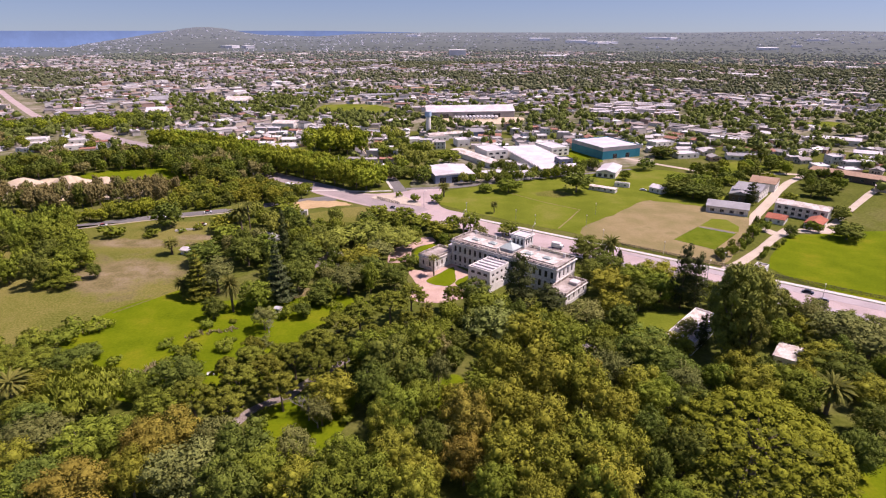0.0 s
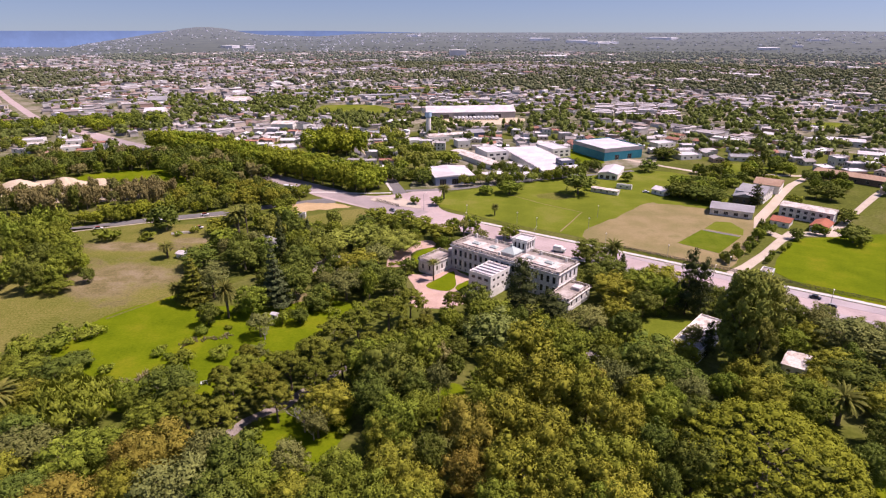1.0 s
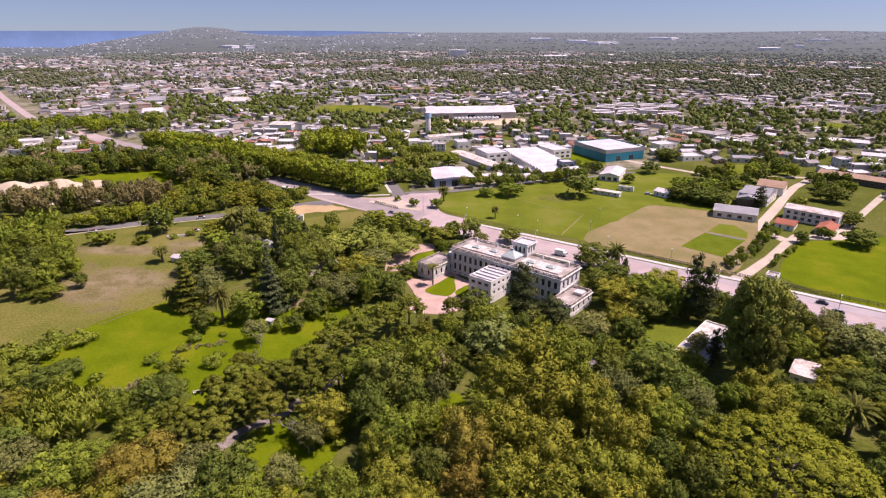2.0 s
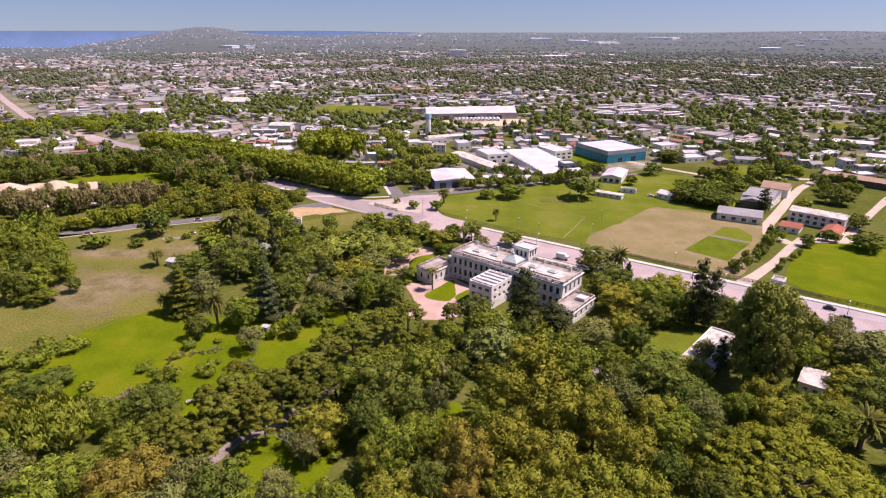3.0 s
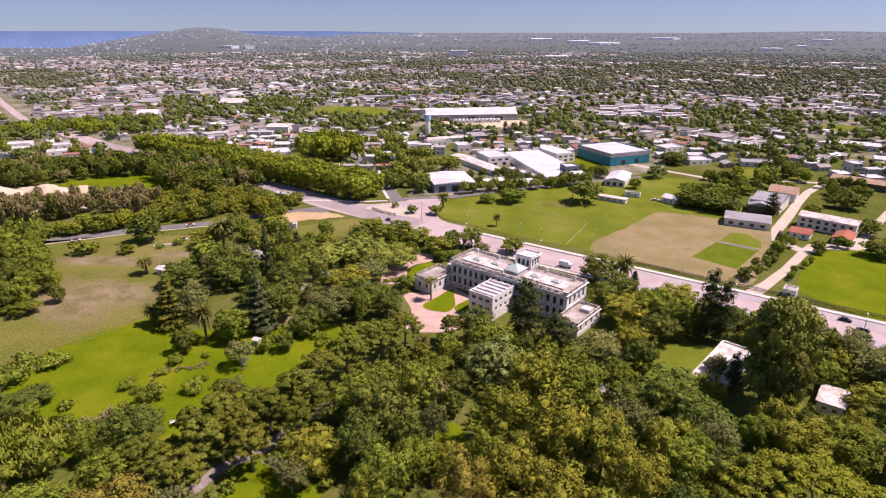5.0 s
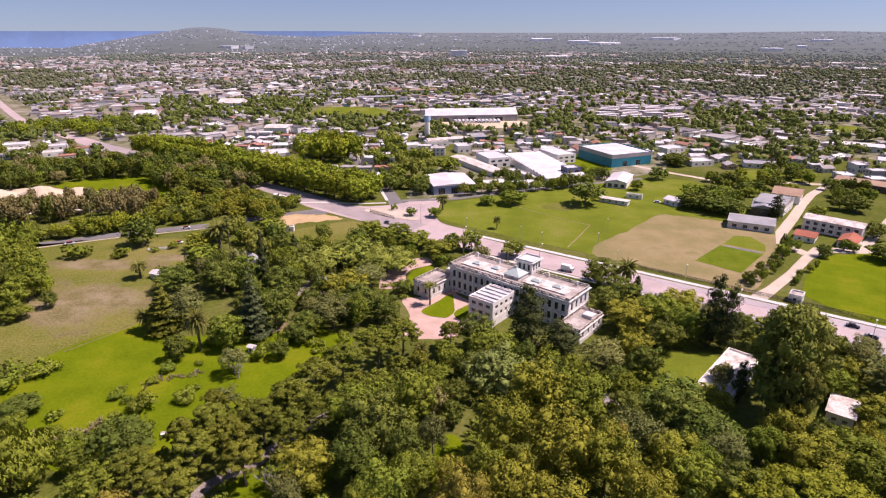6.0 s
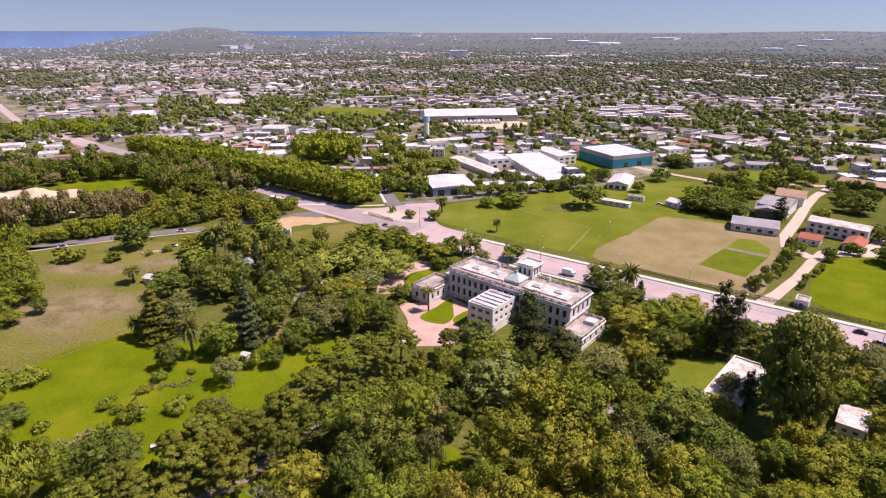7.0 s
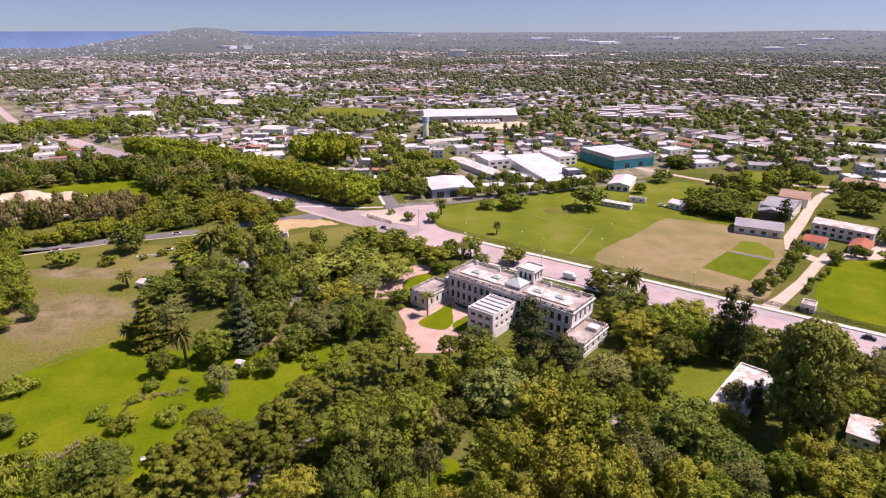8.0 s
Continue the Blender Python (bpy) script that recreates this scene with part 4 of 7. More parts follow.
FOOTPRINTS = [((MANSION @ pose(-9, -15, 0)).inverted(), 70, 34)]


def hall(name, m, w, d, h, rise, wall_mat, roof_mat, label, rows=(), along="x", category="building", ribs=0, flat=False):
    root = thing(name, m, label, category)
    FOOTPRINTS.append((m.inverted(), w, d))
    block(root, 0, w, 0, d, -0.3, h, wall_mat, list(rows), depth=0.2, glazed=True, bars=(2, 0), frame_mat=GREY_METAL, roof_mat=roof_mat if flat else None, parapet=0.6 if flat else 0.0)
    if not flat:
        bm = bmesh.new()
        gabled(bm, 0, w, 0, d, h, rise, along=along)
        part("roof", bm, roof_mat, root)
    for i in range(ribs):
        part("roof_monitor", box_bm(1, w - 1, d * (i + 0.5) / ribs - 0.6, d * (i + 0.5) / ribs + 0.6, h + rise * 0.5, h + rise * 0.5 + 1.2, bevel=0.1), roof_mat, root)
    return root


teal = hall("teal_hall", turned((116.5, 465), (150.5, 480.5)), 37, 42, 9.0, 0, TEAL, ROOF_WHITE, "large teal metal sports hall with a pale roof", [("f", 2, 4.0, 0.2, 4.0, 6.0)], flat=True)
for name, args in (("cladding_band", (-0.06, 37.06, -0.06, 0.0)), ("cladding_band", (-0.06, 37.06, 42.0, 42.06)), ("cladding_band", (-0.06, 0.0, 0.0, 42.0)), ("cladding_band", (37.0, 37.06, 0.0, 42.0))):
    part(name, box_bm(*args, 6.6, 9.62), GREY_METAL, teal, "grey metal upper band")
hall("warehouse", turned((-33, 688), (69, 702)), 103, 26, 7.0, 6.0, GREY_METAL, ROOF_WHITE, "long pale warehouse with a pitched sheet roof", [("f", 3, 9.0, 0.2, 4.6, 6.0)], ribs=1)
hall("workshop_hall", turned((-13.2, 385.5), (12.9, 391.5)), 26.8, 31, 5.6, 1.0, BLUE_WALL, ROOF_WHITE, "blue-grey workshop hall with a white sheet roof", [("f", 3, 4.5, 0.2, 4.2, 1.0)], along="y")
hall("school_block", turned((24.9, 462.7), (42.1, 469.4)), 18.5, 24.5, 6.6, 0, WHITE, ROOF_WHITE, "white two-storey school block with a flat roof", [("f", 3, 3.2, 3.9, 5.4, 0.8), ("f", 2, 3.0, 0.3, 2.6, 1.5), ("r", 6, 2.4, 3.9, 5.6, 0.5)], flat=True)
hall("school_canopy", turned((26.6, 432.1), (36.6, 437.7)), 11, 62, 3.6, 0.9, WHITE, ROOF_PALE, "long low school wing with a pinkish roof", [("f", 2, 3.0, 0.4, 2.6, 0.8), ("r", 14, 3.0, 0.4, 2.6, 0.5)], along="y")
hall("school_block", turned((78.1, 476.6), (93.3, 483.6)), 16.7, 26, 6.6, 0, WHITE, ROOF_WHITE, "white flat-roofed school block beside the teal hall", [("f", 3, 2.8, 3.8, 5.2, 0.6), ("r", 5, 2.4, 3.8, 5.2, 0.5), ("f", 3, 2.6, 0.6, 2.4, 0.6)], flat=True)
hall("school_passage", turned((52.1, 421.5), (57.6, 424.9)), 6, 27.5, 2.8, 0, WHITE, ROOF_WHITE, "low white flat-roofed passage beside the hall", [("f", 1, 2.4, 0.3, 2.2, 0.8)], flat=True)
sawtooth = hall("sawtooth_hall", turned((60.5, 411), (61.464, 411.267)), 29, 80, 4.2, 0, WHITE, None, "broad white hall with a sawtooth sheet roof", [("f", 6, 3.0, 1.0, 3.2, 0.5)], flat=True)
for k in range(14):
    y0, y1 = 0.35 + k * 5.68, 0.35 + (k + 1) * 5.68
    bm = bmesh.new()
    vs = [bm.verts.new(c) for c in ((-0.2, y0, 4.0), (29.2, y0, 4.0), (29.2, y1, 4.0), (-0.2, y1, 4.0), (-0.2, y0, 4.6), (29.2, y0, 4.6), (29.2, y1 - 0.2, 6.2), (-0.2, y1 - 0.2, 6.2))]
    for a in ((3, 2, 1, 0), (4, 5, 6, 7), (0, 1, 5, 4), (1, 2, 6, 5), (2, 3, 7, 6), (3, 0, 4, 7)):
        bm.faces.new([vs[q] for q in a])
    part("roof_bay", bm, ROOF_WHITE, sawtooth)
hall("blue_stair_block", turned((75.5, 421), (85, 423.6)), 9.8, 10, 9.0, 0, SLATE, ROOF_WHITE, "dark blue-grey stair block", [("f", 2, 2.8, 5.6, 7.8, 0.5), ("l", 2, 2.6, 5.6, 7.8, 0.5)], flat=True)
hall("arched_hall", turned((99, 408), (110, 403)), 13, 26, 4.0, 1.6, WHITE, ROOF_WHITE, "white hall with a low rounded gable beside trees", [("f", 3, 2.4, 0.4, 2.8, 0.5)], along="y")
hall("yard_house", turned((42, 398), (54, 403)), 14, 12, 3.0, 0.5, WHITE, ROOF_WHITE, "low white house beside the school lane", [("f", 3, 1.6, 0.8, 2.2, 0.5)])
hall("yard_house", turned((20, 402), (34, 408)), 15, 9, 3.0, 0.5, WHITE, ROOF_WHITE, "low white house with a pale flat roof", [("f", 3, 1.6, 0.8, 2.2, 0.5)])
hall("clubhouse", turned((142.8, 325), (162, 315.2)), 21.6, 15, 3.8, 1.6, STUCCO, GREY_METAL, "long house with a grey sheet roof", [("f", 4, 2.2, 0.9, 2.6, 0.8)])
hall("gable_house", turned((182, 345), (196, 362)), 22, 15, 6.0, 2.6, WHITE, GREY_METAL, "tall white gabled house beside the lane", [("f", 4, 1.2, 1.0, 2.6, 0.8), ("f", 4, 1.2, 3.8, 5.2, 0.8)], along="y")
hall("gable_house", turned((203, 368), (214, 384)), 19, 15, 5.0, 2.4, WHITE, RUST, "white gabled house with a rusty roof beside the lane", [("f", 4, 1.2, 1.0, 2.6, 0.8)], along="y")
hall("dark_house", turned((166, 349), (176, 343.5)), 12, 20, 4.2, 1.8, SHUTTER, GREY_METAL, "dark-walled house with a grey pitched roof", [("f", 3, 1.2, 1.0, 2.6, 0.8)], along="y")
hall("barracks_house", turned((179.5, 322), (198, 305)), 26, 11, 6.4, 1.4, STUCCO, ROOF_PALE, "two-storey house with a worn pale grey roof", [("f", 7, 1.8, 3.8, 5.4, 0.6), ("f", 7, 1.8, 1.0, 2.8, 0.6)])
hall("red_roof_house", turned((167, 306), (174, 300.5)), 9, 10.5, 2.8, 1.6, WHITE, TILE_RED, "small house with a red tiled roof", [("f", 2, 1.1, 0.9, 2.2, 0.6), ("r", 3, 1.1, 0.9, 2.2, 0.6)])
hall("red_roof_house", turned((183, 297.5), (188.5, 292.5)), 8, 13, 2.8, 1.7, WHITE, TILE_RED, "small house with a red tiled gable roof", [("f", 2, 1.1, 0.9, 2.2, 0.6)], along="y")
hall("rusty_shed", turned((251, 416), (290, 375)), 58, 14, 4.0, 1.8, SHUTTER, RUST, "long shed with a rusty brown roof", [("f", 8, 2.0, 1.0, 2.6, 0.6)])
hall("white_house", turned((124, 369), (130, 361)), 9, 8, 3.0, 1.6, WHITE, ROOF_WHITE, "small white house beside the pitch", [("f", 2, 1.2, 1.0, 2.2, 0.6), ("r", 2, 1.2, 1.0, 2.2, 0.6)])
hall("changing_hut", turned((86.6, 373), (100.8, 363.5)), 17.2, 4.5, 2.5, 0.4, STUCCO, ROOF_PALE, "long low changing hut beside the pitch", [("f", 4, 1.2, 1.0, 2.0, 0.6)])
hall("white_container", turned((105, 381.5), (113, 377.5)), 9.5, 2.8, 2.4, 0, WHITE, ROOF_WHITE, "white container cabin beside the pitch", [("f", 2, 1.2, 1.0, 2.0, 0.6)], flat=True)
hall("flat_roof_building", turned((75.7, 165.7), (93.7, 186.2)), 27.3, 9.5, 3.6, 0, WHITE, ROOF_PALE, "long low building with a pale stained flat roof", [("f", 5, 1.2, 1.0, 2.6, 0.8), ("b", 5, 1.2, 1.0, 2.6, 0.8), ("l", 2, 1.2, 1.0, 2.6, 0.8)], flat=True)
hall("shed_white", turned((99.1, 161.2), (104.5, 157.0)), 6.2, 10, 3.2, 0.5, WHITE, ROOF_PALE, "white-roofed shed among trees", [("f", 2, 1.2, 1.0, 2.0, 0.6)])
hall("gatehouse", turned((127.7, 235.4), (132.7, 231.4)), 4.6, 5.4, 2.8, 0, STUCCO, ROOF_FELT, "small pale gatehouse beside the lane", [("f", 1, 1.2, 1.0, 2.0, 0.6), ("r", 2, 1.2, 1.0, 2.0, 0.6)], flat=True)
hall("garden_hut", turned((-127, 252), (-122, 250)), 5, 4, 2.2, 0.8, WHITE, ROOF_WHITE, "small white hut at the meadow's edge", [("f", 1, 1.0, 0.8, 1.8, 0.6)])
hall("garden_shrine", turned((-66.2, 193), (-64.5, 192.4)), 1.8, 1.6, 1.9, 0.5, WHITE, ROOF_WHITE, "tiny white hut on the lawn", [("f", 1, 0.9, 0.2, 1.8, 0.4)])
hall("white_villa", turned((-89, 260), (-83.5, 262)), 6, 7, 3.6, 1.8, WHITE, GREY_METAL, "small cream house with a grey roof among tall trees", [("f", 2, 1.0, 1.0, 2.4, 0.6), ("r", 2, 1.0, 1.0, 2.4, 0.6)], along="y")
hall("park_house", turned((-98, 268), (-91, 271)), 8, 6, 3.0, 0.5, WHITE, ROOF_FELT, "low pale house among tall trees", [("f", 2, 1.0, 1.0, 2.2, 0.6)])
hall("park_house", turned((-79, 269), (-74, 271)), 6, 5, 3.0, 0.5, WHITE, ROOF_WHITE, "low white house among tall trees", [("f", 2, 1.0, 1.0, 2.2, 0.6)])
hall("dark_pavilion", turned((-58, 247), (-51, 246)), 7, 4, 2.2, 0.4, SHUTTER, GREY_METAL, "small dark pavilion beside a paved terrace", [("f", 3, 1.4, 0.6, 1.9, 0.4), ("r", 1, 1.4, 0.6, 1.9, 0.4)])
hall("white_cabin", turned((-86.5, 312), (-82.2, 312.5)), 4.2, 3, 2.4, 0, WHITE, ROOF_WHITE, "white cabin on rough grass beside trees", [("f", 1, 1.0, 0.9, 1.9, 0.5)], flat=True)
hall("garden_shed", turned((-69.5, 283), (-66.5, 284)), 3.4, 3, 2.4, 0.5, SHUTTER, GREY_METAL, "small dark garden shed", [("f", 1, 1.0, 0.3, 1.9, 0.5)])
hall("brown_cottage", turned((40.8, 163), (45, 163.6)), 4.4, 4.4, 2.8, 1.0, STUCCO, ROOF_FELT, "small grey roof among trees", [("f", 1, 1.0, 0.9, 2.0, 0.6)])


def water_tower():
    root = thing("water_tower", pose(-26, 573, 0), "tall pale water tower with a light blue top", "water tower")
    bm = bmesh.new()
    tube(bm, (0, 0, -0.3), (0, 0, 18), 2.5, 2.4, 20)
    part("shaft", bm, WHITE, root)
    bm = bmesh.new()
    tube(bm, (0, 0, 18), (0, 0, 19.2), 2.45, 3.1, 20)
    tube(bm, (0, 0, 19.2), (0, 0, 23.5), 3.1, 3.1, 20)
    part("tank", bm, POOL_BLUE, root, "light blue tank")
    bm = bmesh.new()
    tube(bm, (0, 0, 23.5), (0, 0, 24.3), 3.2, 0.6, 20)
    part("roof", bm, ROOF_WHITE, root)


water_tower()


def street_lamp_model():
    root = thing("street_lamp", pose(0, 0, 0), "tall grey steel street lamp beside the avenue", "street lamp", "street lamps")
    bm = bmesh.new()
    tube(bm, (0, 0, 0), (0, 0, 9.5), 0.14, 0.08, 8)
    part("pole", bm, STEEL, root)
    bm = bmesh.new()
    tube(bm, (0, 0, 9.4), (0, 1.8, 10.2), 0.06, 0.05, 6)
    part("arm", bm, STEEL, root)
    part("lamp_head", box_bm(-0.2, 0.2, 1.6, 2.6, 10.12, 10.32, bevel=0.05), WHITE, root)
    return root


lamp = street_lamp_model()
spots = [av(s, n) for s, n in ((-160, 243), (-120, 242.5), (-80, 241.6), (-40, 241), (0, 240.2), (40, 239), (80, 238), (117, 237.3), (150, 236.8), (-200, 262), (185, 236.5))]
for i, p in enumerate(spots):
    m = pose(p.x, p.y, 0, 0, 0, -34.2)
    if i == 0:
        lamp.matrix_world = m
    else:
        copy_thing(lamp, m)


def car_model():
    root = thing("car", pose(0, 0, 0), "small passenger car on the road", "car", "cars")
    bm = bmesh.new()
    add_box(bm, -2.1, 2.1, -0.85, 0.85, 0.3, 0.85)
    bmesh.ops.bevel(bm, geom=bm.edges[:], offset=0.14, segments=2, affect="EDGES")
    part("body", bm, CAR_PAINT, root)
    bm = bmesh.new()
    vs = add_box(bm, -1.5, 1.1, -0.76, 0.76, 0.84, 1.42)
    for v in vs[4:]:
        v.co.x = v.co.x * 0.68 - 0.1
        v.co.y *= 0.86
    part("windows", bm, GLASS, root)
    part("roof", box_bm(-1.1, 0.62, -0.62, 0.62, 1.41, 1.47, bevel=0.02), CAR_PAINT, root)
    for x in (-1.3, 1.3):
        for y in (-0.8, 0.8):
            bm = bmesh.new()
            tube(bm, (0, -0.1, 0), (0, 0.1, 0), 0.31, 0.31, 12)
            o = part("wheel", bm, RUBBER, root)
            o.location = (x, y, 0.31)
    return root


car = car_model()
for i, (x, y, a, dz) in enumerate(((-36, 327.5, -34, 0.07), (139.5, 214.5, -34, 0.07), (-186, 292, 28, 0.05), (-158, 305, 24, 0.05), (-30, 281, 60, 0.06), (-26, 276, 60, 0.06), (-134, 294.5, 10, 0.05), (-214, 282, 28, 0.05), (-140, 317, 22, 0.05), (121, 371, -20, 0.05), (141, 207, 146, 0.07))):
    m = pose(x, y, dz, 0, 0, a)
    if i == 0:
        car.matrix_world = m
    else:
        copy_thing(car, m)


def van():
    root = thing("van", pose(48.5, 263.5, 0.07, 0, 0, -34), "white box van standing on the avenue", "van")
    part("box", box_bm(-2.6, 1.6, -1.1, 1.1, 0.6, 2.9, bevel=0.08), WHITE_PAINT, root)
    part("cab", box_bm(1.62, 3.1, -1.05, 1.05, 0.5, 2.1, bevel=0.2), WHITE_PAINT, root)
    part("windscreen", box_bm(2.95, 3.12, -0.85, 0.85, 1.3, 1.95, bevel=0.02), GLASS, root)
    for x in (-1.7, 2.2):
        for y in (-0.95, 0.95):
            bm = bmesh.new()
            tube(bm, (0, -0.13, 0), (0, 0.13, 0), 0.42, 0.42, 12)
            o = part("wheel", bm, RUBBER, root)
            o.location = (x, y, 0.42)


van()


def bench():
    root = thing("bench", pose(-73.8, 151.4, 0.08, 0, 0, 20), "white concrete bench on the lawn", "bench")
    part("seat", box_bm(-1.1, 1.1, -0.35, 0.35, 0.42, 0.55, bevel=0.03), WHITE, root)
    part("backrest", box_bm(-1.1, 1.1, 0.28, 0.38, 0.56, 1.0, bevel=0.03), WHITE, root)
    for x in (-0.8, 0.8):
        o = part("leg", box_bm(-0.12, 0.12, -0.3, 0.3, 0, 0.42, bevel=0.02), WHITE, root)
        o.location = (x, 0, 0)


bench()


def field_lamp_model():
    root = thing("field_lamp", pose(0, 0, 0), "slim pale field lamp post beside the pitch", "lamp post", "field lamps")
    bm = bmesh.new()
    tube(bm, (0, 0, 0), (0, 0, 6.4), 0.09, 0.06, 8)
    part("pole", bm, STEEL, root)
    part("lamp_head", box_bm(-0.3, 0.3, -0.25, 0.25, 6.3, 6.75, bevel=0.08), WHITE, root)
    return root


field_lamp = field_lamp_model()
for i, (x, y) in enumerate(((32.8, 305), (6.3, 318), (68.8, 295.5), (78.6, 318), (96.3, 256), (72, 272), (42, 296), (118, 242))):
    if i == 0:
        field_lamp.matrix_world = pose(x, y, 0)
    else:
        copy_thing(field_lamp, pose(x, y, 0))


def trough():
    root = thing("concrete_trough", turned((-144, 284), (-135.3, 287)), "long low pale concrete trough on the meadow", "trough")
    bm = bmesh.new()
    for b in ((0, 9.2, 0, 0.2, -0.1, 0.75), (0, 9.2, 1.3, 1.5, -0.1, 0.75), (0, 0.2, 0.2, 1.3, -0.1, 0.75), (9.0, 9.2, 0.2, 1.3, -0.1, 0.75), (0.2, 9.0, 0.2, 1.3, -0.1, 0.4)):
        add_box(bm, *b)
    part("basin", bm, KERB, root)
    for x in (1.5, 4.6, 7.7):
        o = part("foot", box_bm(-0.25, 0.25, -0.1, 1.6, -0.1, 0.3, bevel=0.03), KERB, root)
        o.location = (x, 0, 0)


trough()


def bus():
    root = thing("bus", pose(-106, 372, 0.07, 0, 0, -36), "white city bus under the plane trees", "bus")
    part("body", box_bm(-5.8, 5.8, -1.25, 1.25, 0.4, 3.1, bevel=0.15), WHITE_PAINT, root)
    for y in (-1.27, 1.27):
        part("side_windows", box_bm(-5.2, 5.2, y - 0.02, y + 0.02, 1.6, 2.5, bevel=0.01), GLASS, root)
    part("windscreen", box_bm(5.76, 5.83, -1.05, 1.05, 1.2, 2.7, bevel=0.01), GLASS, root)
    for x in (-3.4, 3.6):
        for y in (-1.1, 1.1):
            bm = bmesh.new()
            tube(bm, (0, -0.15, 0), (0, 0.15, 0), 0.48, 0.48, 14)
            o = part("wheel", bm, RUBBER, root)
            o.location = (x, y, 0.48)


bus()


# ---- the warehouse yard and the near town ----
patch("sand_yard", [(-14, 700), (-12, 645), (32, 650), (67, 656), (74, 702)], SAND, 0.06, "orange sandy yard before the warehouse", "yard", 0.6)
patch("lane_town", [(-92, 530), (-86, 532), (-72, 508), (-62, 478), (-70, 474), (-80, 504)], SAND, 0.06, "sandy lane between trees and houses", "lane", 0.4)
patch("field_town", [(362, 628), (366, 658), (416, 672), (424, 648), (392, 634)], PITCH, 0.06, "green field among distant houses", "field", 0.8)
patch("field_town_far", [(450, 850), (512, 962), (566, 950), (500, 846)], PITCH, 0.06, "faded green field beyond houses", "field", 0.8)
patch("lawn_lane", [(188, 428), (196, 450), (226, 458), (238, 430), (212, 420)], PITCH, 0.06, "rough green grass between houses", "grass", 0.6)


def truck_model():
    root = thing("truck", pose(0, 0, 0), "white box truck in a sandy yard", "truck", "trucks before the warehouse")
    part("cargo_box", box_bm(-4.2, 2.2, -1.25, 1.25, 0.9, 3.6, bevel=0.06), WHITE_PAINT, root)
    part("cab", box_bm(2.3, 4.2, -1.2, 1.2, 0.6, 2.8, bevel=0.2), WHITE_PAINT, root)
    part("windscreen", box_bm(4.05, 4.23, -1.0, 1.0, 1.6, 2.5, bevel=0.02), GLASS, root)
    part("chassis", box_bm(-4.0, 3.9, -0.5, 0.5, 0.55, 0.9), DARK_METAL, root)
    for x in (-2.8, 3.1):
        for y in (-1.05, 1.05):
            bm = bmesh.new()
            tube(bm, (0, -0.15, 0), (0, 0.15, 0), 0.5, 0.5, 12)
            o = part("wheel", bm, RUBBER, root)
            o.location = (x, y, 0.5)
    return root


truck = truck_model()
truck.matrix_world = pose(0, 682, 0.06, 0, 0, -80)
for i in range(1, 12):
    copy_thing(truck, pose(0 + i * 4.3, 682 + i * 0.62, 0.06, 0, 0, -80))

